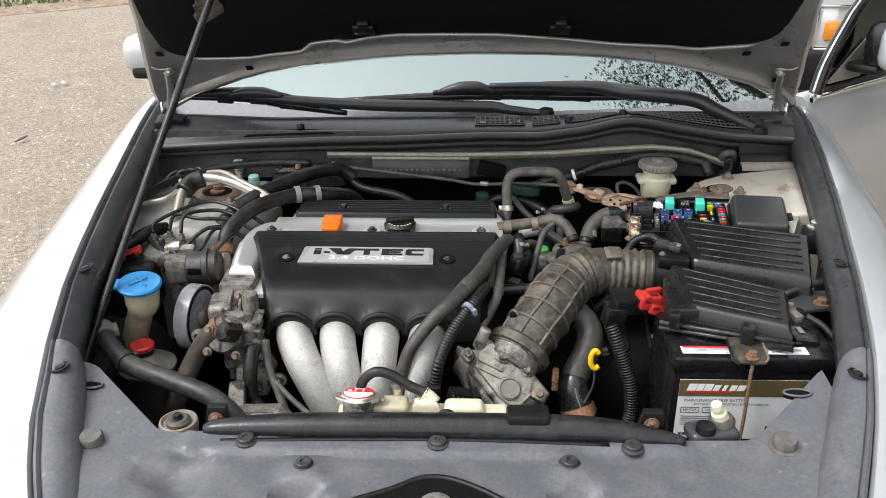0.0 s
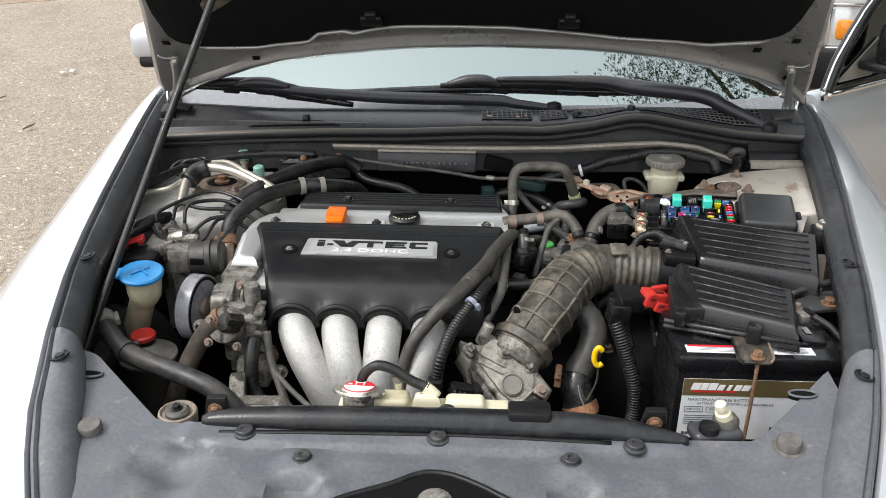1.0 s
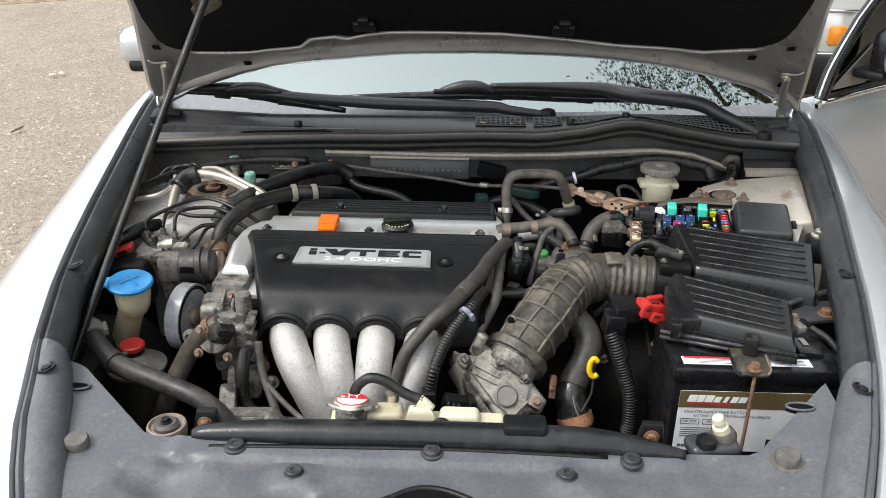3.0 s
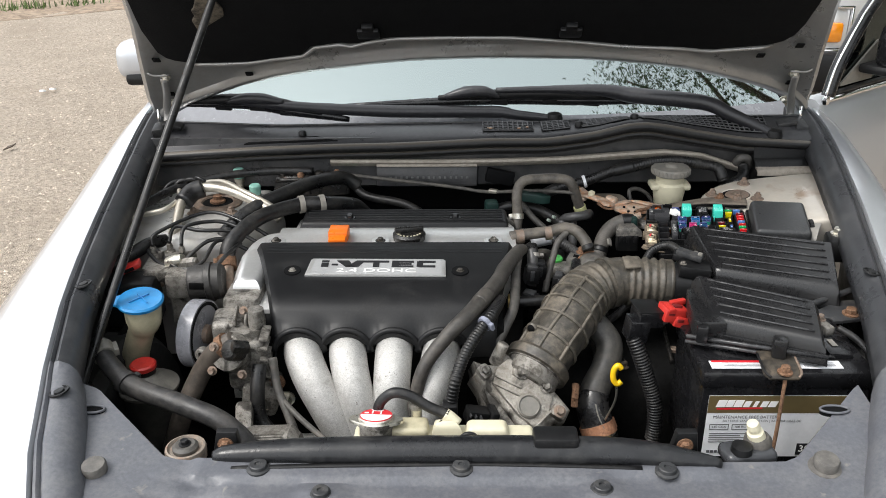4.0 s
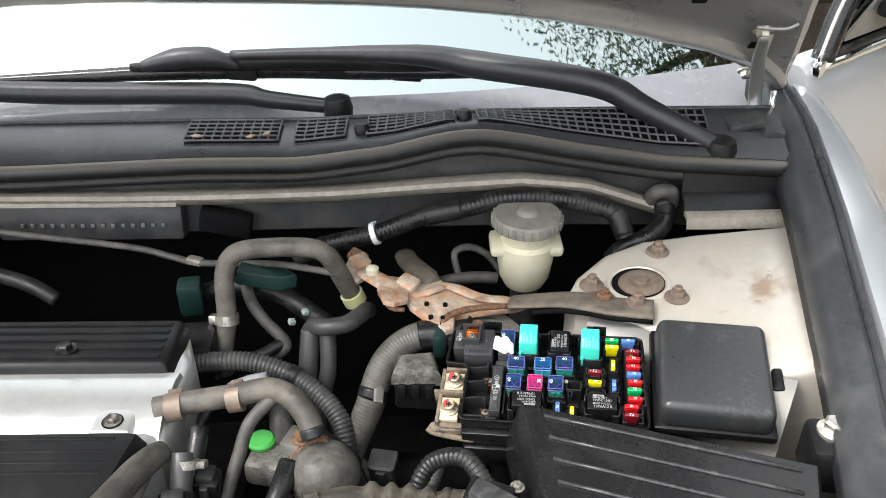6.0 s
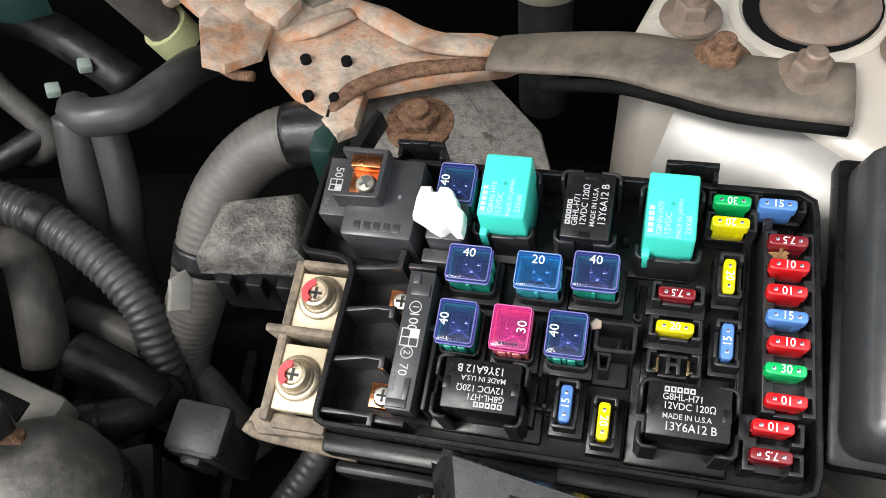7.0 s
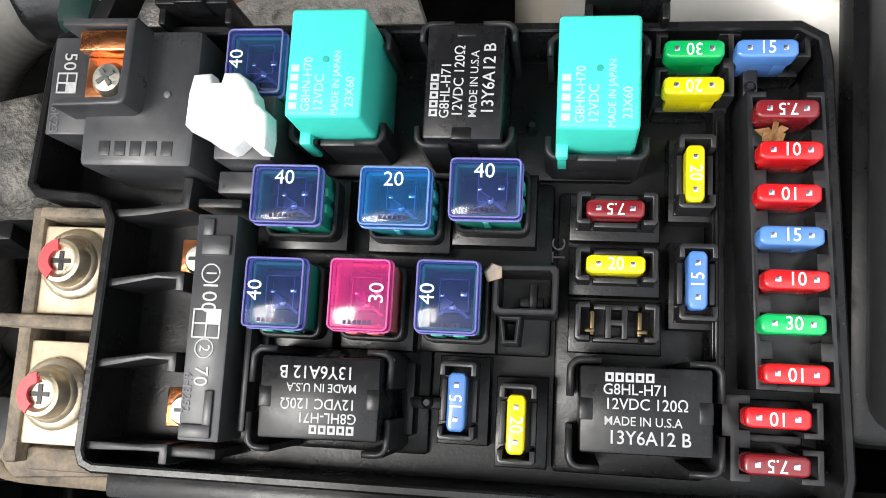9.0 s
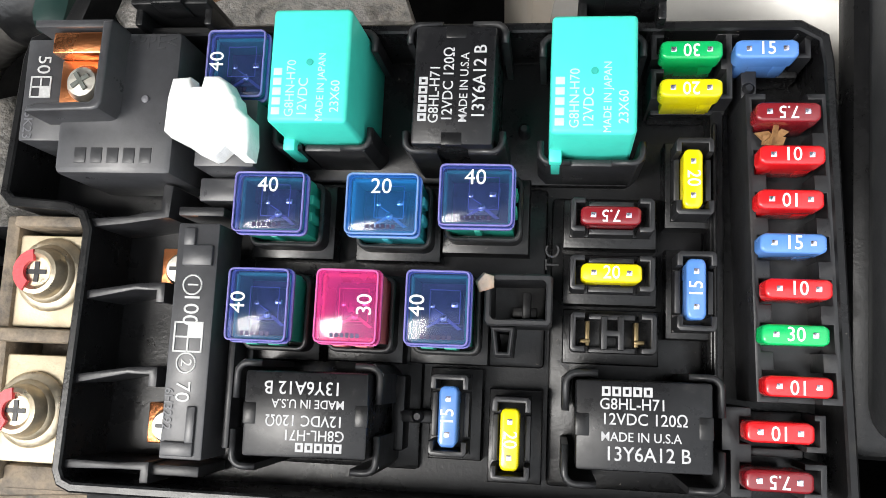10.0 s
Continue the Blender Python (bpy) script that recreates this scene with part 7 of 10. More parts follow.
part("number_box", box(B(), (0.520, FY - 0.0009, 0.573), (0.040, 0.0008, 0.022)), INK, top)
bm = B()
for cx, w in ((0.370, 0.030), (0.404, 0.026)):
    for dz in (-0.005, 0.005):
        box(bm, (cx, FY - 0.0008, 0.6165 + dz), (w, 0.0006, 0.0006))
    for dx in (-w / 2, w / 2):
        box(bm, (cx + dx, FY - 0.0008, 0.6165), (0.0006, 0.0006, 0.010))
part("print_boxes", bm, INK, top)
bm = B()
for i in range(5):
    box(bm, (0.385 - 0.004 * (i % 2), FY - 0.0008, 0.604 - i * 0.0042), (0.058 - 0.008 * (i % 2), 0.0006, 0.0011))
for i in range(9):
    box(bm, (0.358 + i * 0.0062, FY - 0.0008, 0.568), (0.0048, 0.0006, 0.005))
part("fine_print", bm, INKGREY, top)
tlab = part("top_label", box(B(), (0.452, 1.196, 0.7205), (0.205, 0.022, 0.0008)), LABEL, bat, "white warning label")
part("label_stripe", box(B(), (0.398, 1.2045, 0.7212), (0.09, 0.005, 0.0006)), REDINK, tlab)
bm = B()
for i in range(4):
    box(bm, (0.42, 1.200 - i * 0.0038, 0.7211), (0.10 - 0.012 * (i % 2), 0.0010, 0.0005))
    box(bm, (0.52, 1.200 - i * 0.0038, 0.7211), (0.05, 0.0010, 0.0005))
part("fine_print", bm, INKGREY, tlab)
hd = thing("battery_hold_down", (0.455, 1.20, 0.55), "rusty steel battery clamp and long bolt", "battery clamp")
bm = B()
prism(bm, [(-0.028, 0.03), (0.028, 0.03), (0.030, -0.02), (0.022, -0.03), (-0.022, -0.03), (-0.030, -0.02)], 0, 0.004, 0.001, pose(0.452, 1.182, 0.727, 14, 0, 0))
part("plate", bm, mat("sooty_plate", (0.07, 0.062, 0.052), 0.42, 0.5, 0.35, 60, 0.3, (0.22, 0.16, 0.10), 0.26, 40, stain=((0.02, 0.018, 0.016), 0.3, 50)), hd)
part("rod", tube(B(), [(0.454, 1.158, 0.728), (0.453, 1.152, 0.62), (0.450, 1.15, 0.50)], 0.0032, 8, 3), RUST, hd, "thin rusty rod")
part("nut", bolt(B(), (0.454, 1.163, 0.727), 0.008, 0.012), RUST, hd)
part("plate_rim", tube(B(), [(0.424, 1.206, 0.735), (0.424, 1.165, 0.728), (0.431, 1.154, 0.724)], 0.0022, 6, 3), PLASTIC, hd)
part("plate_rim", tube(B(), [(0.480, 1.206, 0.735), (0.480, 1.165, 0.728), (0.473, 1.154, 0.724)], 0.0022, 6, 3), NUTBROWN, hd)
tc = thing("terminal_cover", (0.27, 1.345, 0.70), "black positive terminal cover with a cable", "terminal cover")
bm = B()
box(bm, (0.281, 1.350, 0.726), (0.044, 0.048, 0.030), (0, 6, 10), 0.003)
box(bm, (0.262, 1.338, 0.706), (0.036, 0.036, 0.040), (0, 8, 8), 0.003)
cvr = part("cover", bm, PLASTIC_CLEAN, tc)
part("lip", box(B(), (0.281, 1.350, 0.7415), (0.047, 0.051, 0.003), (0, 6, 10), 0.001), PLASTIC, cvr)
part("hinge", box(B(), (0.302, 1.335, 0.716), (0.026, 0.006, 0.006), (0, -14, 14), 0.001), PLASTIC_GREY, cvr)
tube_pts = [(0.256, 1.328, 0.692), (0.267, 1.320, 0.665), (0.285, 1.312, 0.615), (0.298, 1.305, 0.574), (0.302, 1.300, 0.532), (0.300, 1.297, 0.50)]
hose("battery_cable", tube_pts, 0.0118, RUBBER, "thick corrugated black battery cable sleeve", 16, 8, (0.0055, 0.0024))
rt = thing("terminal_guard", (0.325, 1.345, 0.71), "bright red plastic battery terminal guard", "terminal guard")
bm = B()
box(bm, (0.322, 1.342, 0.735), (0.042, 0.034, 0.026), (0, 10, 14), 0.003)
box(bm, (0.335, 1.336, 0.722), (0.030, 0.026, 0.020), (0, 20, 10), 0.003)
box(bm, (0.332, 1.352, 0.749), (0.030, 0.010, 0.010), (0, 0, 20), 0.002)
box(bm, (0.314, 1.332, 0.749), (0.012, 0.026, 0.008), (0, 0, 14), 0.002)
grd = part("guard", bm, RED, rt)
# Small boxes in a darkened red paint the shade inside the guard's slits.
for x, y, z, w in ((0.316, 1.328, 0.7395, 0.014), (0.332, 1.326, 0.728, 0.012), (0.328, 1.338, 0.7485, 0.016)):
    part("slot", box(B(), (x, y, z), (w, 0.010, 0.006), (0, 10, 14), 0.001), mat("slit_shade_red", (0.16, 0.01, 0.01), 0.6, 0, 0.1), grd)
nt = thing("battery_terminal", (0.575, 1.28, 0.72), "lead battery terminal with a black earth cable", "terminal")
part("clamp", box(B(), (0.562, 1.290, 0.735), (0.018, 0.036, 0.016), (0, 0, 15), 0.004), ALU_DIRTY, nt)
part("bolt", bolt(B(), (0.560, 1.302, 0.742), 0.006, 0.010), NUTBROWN, nt)
part("tag", prism(B(), [(-0.024, -0.02), (0.016, -0.026), (0.026, 0.006), (0.006, 0.026), (-0.022, 0.02)], 0, 0.012, 0.004, pose(0.560, 1.236, 0.720, 6, 6, 10)), PLASTIC_CLEAN, nt)
part("tag_mark", box(B(), (0.556, 1.240, 0.7345), (0.010, 0.018, 0.001), (6, 6, 10)), GREYCAP, nt)
hose("earth_cable", [(0.578, 1.275, 0.742), (0.605, 1.25, 0.730), (0.628, 1.215, 0.700), (0.64, 1.18, 0.66)], 0.006, RUBBER, "thick black battery earth cable", 10)

# ---- air filter box and the loose lid on the battery ----
def filter_shell(a, b, deep, front_drop, ridges, rise, material, parent, name, label=""):
    """A lid with sloped sides, its top between the back line a and the front line b (each left, right), and ridges along it."""
    a0, a1, b0, b1 = (Vector(p) for p in (*a, *b))
    dn = Vector((0, 0, -deep))
    bm = B()
    rows = []
    ns = 16
    fw = (b0 - a0).normalized()
    rt_ = (a1 - a0).normalized()
    def pt(u, v):
        return (a0.lerp(a1, u)).lerp(b0.lerp(b1, u), v)
    vv = [(-0.06, -deep), (-0.05, -deep * 0.5), (-0.02, -0.004), (0.0, 0.0)] + [(k / ns, 0.0) for k in range(1, ns)] + [(0.97, -0.0015), (1.0, -0.005), (1.03, -0.012), (1.05, -0.020), (1.055 + front_drop * 0.6, -deep * 0.55), (1.06 + front_drop, -deep)]
    for v, dz in vv:
        row = []
        for u, du in ((-0.05, -deep), (-0.04, -deep * 0.5), (-0.012, -0.004), (0, 0), (0.04, 0), (0.08, 0), (0.12, 0), (0.5, 0), (0.92, 0), (0.97, 0), (1, 0), (1.012, -0.004), (1.05, -deep * 0.5), (1.07, -deep)):
            p = pt(min(max(u, -0.05), 1.07), v)
            row.append(p + Vector((0, 0, min(dz, du))))
        rows.append(row)
    sheet(bm, rows, (0, 0, -0.003))
    lid = part(name, bm, material, parent, label)
    up = rt_.cross(-fw).normalized()
    for v in ridges:
        p0, p1 = pt(0.07, v) + up * 0.001, pt(0.95, v) + up * 0.001
        part("ridge", tube(B(), [p0, p0.lerp(p1, 0.5), p1], 0.0020, 8, 2, flat=0.8), RIDGE_GLINT, lid)
    return lid


# Paler than the lid: highlights along ridges and flange, put into the colour.
RIDGE_GLINT = mat("ridge_highlight", (0.036, 0.036, 0.038), 0.26, 0, 0.3, 90, 0.2, (0.13, 0.125, 0.115), 0.20, 40)
FILT = mat("dull_black_lid", (0.012, 0.012, 0.0128), 0.27, 0, 0.15, 260, 0.12, (0.045, 0.042, 0.038), 0.10, 12, fine=0.0003, spec=0.5, rvar=0.07, blur=0.5)
ax = thing("air_filter_box", (0.54, 1.5, 0.55), "black ribbed plastic air filter housing", "air filter housing")
filter_shell(((0.421, 1.609, 0.785), (0.665, 1.535, 0.780)), ((0.436, 1.476, 0.752), (0.630, 1.405, 0.752)), 0.075, 0.06, (0.06, 0.22, 0.38, 0.54, 0.70, 0.86), 0.004, FILT, ax, "lid")
part("base", box(B(), (0.55, 1.52, 0.61), (0.25, 0.20, 0.16), (0, 0, -8), 0.02), PLASTIC, ax)
bm = B()
lathe(bm, [(0.038, -0.03), (0.044, -0.026), (0.044, 0.02), (0.05, 0.022), (0.05, 0.03), (0.03, 0.032)], (0.392, 1.515, 0.700), 26, pose(0, 0, 0, 0, 90, -4))
box(bm, (0.40, 1.50, 0.742), (0.06, 0.05, 0.025), (0, 6, -10), 0.006)
box(bm, (0.385, 1.525, 0.757), (0.04, 0.03, 0.014), (0, 6, -20), 0.004)
af = part("airflow_meter", bm, PLASTIC, ax, "black airflow sensor housing")
for x, y in ((0.375, 1.49), (0.41, 1.535)):
    part("screw", bolt(B(), (x, y, 0.757), 0.0045, 0.005), ALU_DIRTY, af)
part("sensor_head", box(B(), (0.392, 1.512, 0.766), (0.050, 0.020, 0.012), (0, 8, -30), 0.003), PLASTIC_GREY, af)
part("sensor_clip", box(B(), (0.408, 1.500, 0.772), (0.009, 0.008, 0.006), (0, 8, -30), 0.002), GREYCAP, af, "pale lever of the sensor plug")
hose("sensor_cable", [(0.385, 1.535, 0.757), (0.365, 1.565, 0.762), (0.335, 1.575, 0.745), (0.318, 1.56, 0.715), (0.31, 1.56, 0.67)], 0.0075, RUBBER, "thin black sleeved sensor cable", 10, 6, (0.005, 0.0012))
bk = thing("filter_bracket", (0.65, 1.36, 0.68), "black bracket with a rusty bolt beside the battery", "bracket")
bm = B()
prism(bm, [(-0.06, -0.03), (0.05, -0.035), (0.06, 0.03), (0.02, 0.035), (-0.05, 0.01)], 0, 0.006, 0.002, pose(0.632, 1.378, 0.712, 0, 0, 14))
tube(bm, [(0.57, 1.385, 0.722), (0.62, 1.41, 0.726), (0.682, 1.43, 0.738)], 0.006, 8, 3)
part("plate", bm, PLASTIC_GREY, bk)
part("bolt", bolt(B(), (0.642, 1.365, 0.718), 0.010, 0.012), RUST, bk)
lx = thing("spare_filter_cover", (0.45, 1.27, 0.73), "loose black air filter lid lying on the battery", "air filter lid")
filter_shell(((0.366, 1.363, 0.795), (0.537, 1.289, 0.785), ), ((0.372, 1.263, 0.765), (0.517, 1.196, 0.765)), 0.030, 0.10, (0.06, 0.25, 0.44, 0.63, 0.82), 0.003, FILT, lx, "shell")
bm = B()
prism(bm, [(0.336, 1.258), (0.342, 1.325), (0.352, 1.372), (0.378, 1.370), (0.386, 1.25), (0.342, 1.248)], 0.738, 0.768, 0.006)
part("inlet_end", bm, FILT, lx)
bm = B()
for a, b in (((0.322, 1.250, 0.742), (0.525, 1.182, 0.742)), ((0.322, 1.250, 0.732), (0.525, 1.182, 0.732))):
    tube(bm, [a, b], 0.0035, 8, 1)
part("flange", bm, RIDGE_GLINT, lx)
part("clip", box(B(), (0.455, 1.200, 0.750), (0.022, 0.02, 0.034), (0, 0, -16), 0.004), FILT, lx)
part("clip", box(B(), (0.345, 1.240, 0.752), (0.018, 0.018, 0.03), (0, 0, -16), 0.003), FILT, lx)

# ---- right strut tower, brake reservoir, rusty bracket ----
def tower_z(x):
    return 0.757 + 0.10 * (x - 0.5)


def onto_tower(bm):
    """Lift a mesh built on height 0 to the sloping tower top."""
    for v in bm.verts:
        v.co.z += tower_z(v.co.x)
    return bm


tp = [(0.80, 1.665), (0.80, 1.935), (0.667, 1.935), (0.598, 1.930), (0.547, 1.906), (0.509, 1.865), (0.493, 1.831), (0.500, 1.800), (0.524, 1.787), (0.560, 1.768), (0.585, 1.74), (0.615, 1.70), (0.645, 1.665)]
part("strut_tower", onto_tower(prism(B(), tp, -0.30, 0, 0.014, seg=3)), TOWER, car, "pale silver strut tower stained with rust")
front = [(0.515, 1.792), (0.524, 1.787), (0.560, 1.768), (0.585, 1.74), (0.615, 1.70), (0.645, 1.665), (0.69, 1.645)]
rows = [[(x - 0.5 * k, y - 0.85 * k, tower_z(x) + dz) for x, y in front] for k, dz in ((-0.012, -0.006), (0.008, -0.012), (0.028, -0.034), (0.040, -0.075), (0.044, -0.16))]
# Dirt, plus shade from the fuse box and lid, put into a dimmer silver.
part("tower_front", sheet(B(), rows, (0.003, 0.004, -0.002)), mat("dirty_shaded_silver", (0.34, 0.33, 0.31), 0.42, 0.3, 0.08, 30, 0.05, (0.22, 0.18, 0.14), 0.3, 10), car, "dirty silver front of the strut tower, shade painted in")
sm = thing("strut_mount", (0.576, 1.834, 0.755), "rusty strut top with nuts round it", "strut mount", "strut mounts")
part("ring", onto_tower(lathe(B(), [(0.037, -0.004), (0.037, 0.0005), (0.035, 0.002), (0.0325, 0.002), (0.031, 0.0005), (0.031, -0.004)], (0.576, 1.834, 0), 36)), TOWER, sm)
part("hub", onto_tower(lathe(B(), [(0.0265, 0.0), (0.026, 0.002), (0.021, 0.0055), (0.014, 0.0055), (0.011, 0.004), (0.008, 0.004), (0.007, 0.007), (0.003, 0.0075)], (0.579, 1.833, 0), 26)), NUTBROWN, sm)
part("bore", onto_tower(lathe(B(), [(0.0305, 0.0), (0.0305, 0.0008), (0.001, 0.0008)], (0.576, 1.834, 0), 30)), FELT_AND_SHADE, sm)
for x, y, mt in ((0.520, 1.826, NUTBROWN), (0.529, 1.795, RUST), (0.563, 1.782, NUTBROWN), (0.612, 1.799, NUTBROWN), (0.612, 1.895, NUTBROWN)):
    part("nut", nut(B(), (x, y, tower_z(x) + (0.008 if y < 1.83 and x < 0.58 else 0)), 0.0085, 0.016), mt, sm)

br = thing("brake_reservoir", (0.457, 1.955, 0.62), "cream brake fluid reservoir with a grey screw cap", "brake reservoir")
bm = B()
lathe(bm, [(0.012, 0.682), (0.026, 0.686), (0.033, 0.700), (0.038, 0.735), (0.037, 0.750), (0.032, 0.755), (0.033, 0.778)], (0.457, 1.955, 0), 30)
part("tank", bm, CREAM, br)
part("shoulder", box(B(), (0.457, 1.957, 0.745), (0.094, 0.050, 0.016), (0, 0, 0), 0.006), CREAM, br)
bm = B()
lathe(bm, [(0.038, 0.772), (0.044, 0.775), (0.0445, 0.787), (0.042, 0.791), (0.034, 0.792), (0.016, 0.7925), (0.012, 0.797), (0.010, 0.798), (0.003, 0.798)], (0.457, 1.955, 0), 40)
cp = part("cap", bm, GREYCAP, br, "dusty grey ribbed cap")
for k in range(28):
    a = 2 * math.pi * k / 28
    part("grip_rib", box(B(), (0.457 + 0.0447 * math.cos(a), 1.955 + 0.0447 * math.sin(a), 0.782), (0.003, 0.004, 0.012), (0, 0, math.degrees(a)), 0.0008, 1), GREYCAP, cp)
part("neck", lathe(B(), [(0.018, 0.58), (0.018, 0.69)], (0.457, 1.95, 0), 18), PLASTIC_GREY, br)

rb = thing("rusty_bracket", (0.36, 1.86, 0.70), "rusty flaking steel bracket bolted to the strut tower", "bracket")
bm = B()
prism(bm, [(0.311, 1.884), (0.327, 1.902), (0.343, 1.898), (0.358, 1.874), (0.386, 1.860), (0.421, 1.858), (0.446, 1.850), (0.448, 1.837), (0.434, 1.830), (0.404, 1.826), (0.381, 1.821), (0.363, 1.817), (0.360, 1.793), (0.351, 1.788), (0.337, 1.802), (0.322, 1.820), (0.309, 1.836), (0.302, 1.860)], 0.726, 0.733, 0.003)
part("plate", bm, RUST_PALE, rb)
part("upper_leg", tube(B(), [(0.297, 2.015, 0.690), (0.304, 1.975, 0.705), (0.315, 1.938, 0.718), (0.326, 1.905, 0.727), (0.336, 1.884, 0.729)], [0.015, 0.015, 0.016, 0.018, 0.012], 14, 5, flat=0.7), ARM, rb, "dusty grey upper leg")
part("crease", tube(B(), [(0.346, 1.884, 0.732), (0.366, 1.866, 0.737), (0.394, 1.848, 0.736), (0.430, 1.842, 0.735)], [0.004, 0.008, 0.008, 0.006], 10, 4, flat=0.4), RUST_PALE, rb)
part("crease", tube(B(), [(0.312, 1.858, 0.731), (0.330, 1.860, 0.736), (0.350, 1.872, 0.735)], [0.004, 0.007, 0.005], 8, 4, flat=0.5), RUST_PALE, rb)
part("crease", tube(B(), [(0.345, 1.800, 0.730), (0.356, 1.815, 0.735), (0.385, 1.828, 0.735), (0.425, 1.833, 0.734)], [0.003, 0.005, 0.005, 0.004], 8, 4, flat=0.6), RUST, rb, "rusty folded lower edge")
bm = B()
prism(bm, [(-0.018, -0.036), (-0.006, -0.040), (0.012, -0.028), (0.020, 0.012), (0.008, 0.030), (-0.004, 0.030), (-0.014, 0.018), (-0.022, -0.002)], 0, 0.006, 0.002, pose(0.290, 1.862, 0.736, -6, 14, 8))
part("upper_tab", bm, RUST_PALE, rb, "flaking folded pad")
part("pad_rim", tube(B(), [(0.272, 1.858, 0.736), (0.286, 1.832, 0.734), (0.303, 1.826, 0.735)], 0.0028, 8, 3), RUST, rb)
bm = B()
prism(bm, [(-0.018, -0.028), (-0.002, -0.036), (0.014, -0.014), (0.012, 0.014), (-0.002, 0.026), (-0.016, 0.010)], 0, 0.007, 0.002, pose(0.243, 1.912, 0.736, 12, 14, -10))
part("hook_tab", bm, RUST_PALE, rb)
part("hook_end", box(B(), (0.240, 1.938, 0.738), (0.026, 0.018, 0.012), (20, 10, -30), 0.004), RUST, rb)
part("link", tube(B(), [(0.248, 1.904, 0.739), (0.262, 1.888, 0.741), (0.280, 1.872, 0.740), (0.292, 1.862, 0.739)], [0.012, 0.013, 0.014, 0.012], 10, 4, flat=0.35), RUST_PALE, rb)
part("fold", box(B(), (0.306, 1.876, 0.738), (0.026, 0.024, 0.014), (0, 12, -30), 0.005), RUST_PALE, rb)
bm = B()
tube(bm, [(0.428, 1.838, 0.736), (0.455, 1.828, 0.745), (0.488, 1.813, 0.757), (0.513, 1.795, 0.766), (0.539, 1.782, 0.769), (0.580, 1.773, 0.771)], [0.013, 0.015, 0.016, 0.0165, 0.0165, 0.0175], 12, 5, flat=0.28)
part("arm", bm, ARM, rb, "grey steel arm")
# Black strip puts the arm's dark underside into colour.
part("arm_edge", tube(B(), [(0.452, 1.810, 0.741), (0.484, 1.797, 0.753), (0.508, 1.780, 0.762), (0.534, 1.767, 0.765), (0.576, 1.757, 0.767)], 0.0032, 8, 4), BLOCK, rb)
for x, y in ((0.329, 1.838), (0.351, 1.836), (0.334, 1.812), (0.348, 1.810), (0.439, 1.848), (0.416, 1.841)):
    part("hole", lathe(B(), [(0.0029, 0.7300), (0.0029, 0.7362), (0.001, 0.7362)], (x, y, 0), 12), FELT_AND_SHADE, rb)
part("bulb", lathe(B(), [(0.003, 0), (0.008, 0.003), (0.008, 0.010), (0.003, 0.013)], (0.262, 1.890, 0.742), 14), CREAM, rb, "yellowed plastic peg")
mb = thing("fuse_box_mount", (0.395, 1.825, 0.68), "grey steel mount with a rusty bolt behind the fuse box", "bracket")
bm = B()
prism(bm, [(0.346, 1.812), (0.356, 1.830), (0.372, 1.846), (0.424, 1.846), (0.452, 1.806), (0.458, 1.775), (0.36, 1.785)], 0.704, 0.714, 0.004)
part("plate", bm, MOUNT, mb)
part("bolt", nut(B(), (0.389, 1.810, 0.714), 0.011, 0.014), RUST, mb)
part("step", prism(B(), [(0.362, 1.800), (0.372, 1.832), (0.412, 1.834), (0.428, 1.800)], 0.712, 0.7155, 0.002), MOUNT, mb)

banded("bulkhead_loom", [(0.15, 1.985, 0.705), (0.196, 1.986, 0.727), (0.261, 1.986, 0.744), (0.324, 1.986, 0.769), (0.382, 1.987, 0.782), (0.435, 1.992, 0.793), (0.496, 1.992, 0.792), (0.542, 1.986, 0.785), (0.572, 1.970, 0.781), (0.585, 1.955, 0.755)], 0.0115, RUBBER, "black corrugated loom across the bulkhead", 12, 8, (0.006, 0.0012), bands=((0.06, 0.05), (0.45, 0.05), (0.96, 0.03)))
clamp((0.259, 1.986, 0.7435), (0.6, 0, 0.2), 0.0135, LABEL, 0.007, "pale plastic tie round the loom")
banded("bulkhead_loom", [(0.636, 2.025, 0.786), (0.644, 2.0, 0.772), (0.638, 1.980, 0.756), (0.613, 1.962, 0.746), (0.593, 1.965, 0.736), (0.575, 1.97, 0.71)], 0.013, RUBBER, "black sleeved loom entering the bulkhead", 12, bands=((0.06, 0.05), (0.45, 0.05), (0.96, 0.03)))
solo("grommet", tube(B(), [(0.625, 2.015, 0.768), (0.630, 2.0, 0.795), (0.650, 2.0, 0.795), (0.658, 2.015, 0.768)], 0.010, 10, 4), RUBBER_DUSTY, "arched rubber grommet at the bulkhead", "grommet")
bm = B()
rows = [[(x, y, z + 0.02 * max(0, x - 0.70)) for x in np.linspace(0.660, 0.80, 8)] for y, z in ((1.946, 0.776), (1.950, 0.784), (1.958, 0.787), (1.966, 0.786))]
part("side_flange", sheet(bm, rows, (0, 0, -0.006)), FLANGE, bulk, "dusty folded flange")
rows = [[(x, y, z) for x in np.linspace(0.662, 0.80, 6)] for y, z in ((1.967, 0.780), (1.975, 0.792), (1.992, 0.80), (2.0, 0.835))]
part("corner_panel", sheet(B(), rows, (0, 0.004, -0.004)), PLASTIC, bulk)
hose("brake_line", [(0.37, 1.95, 0.70), (0.365, 1.965, 0.725), (0.385, 1.975, 0.728), (0.41, 1.975, 0.715), (0.43, 1.965, 0.69)], 0.005, RUBBER_DUSTY, "thin bent metal brake line", 8)
hose("clutch_hose", [(0.335, 1.955, 0.68), (0.355, 1.945, 0.695), (0.39, 1.945, 0.700), (0.42, 1.95, 0.695)], 0.008, RUBBER_DUSTY, "grey hose behind the bracket", 10)

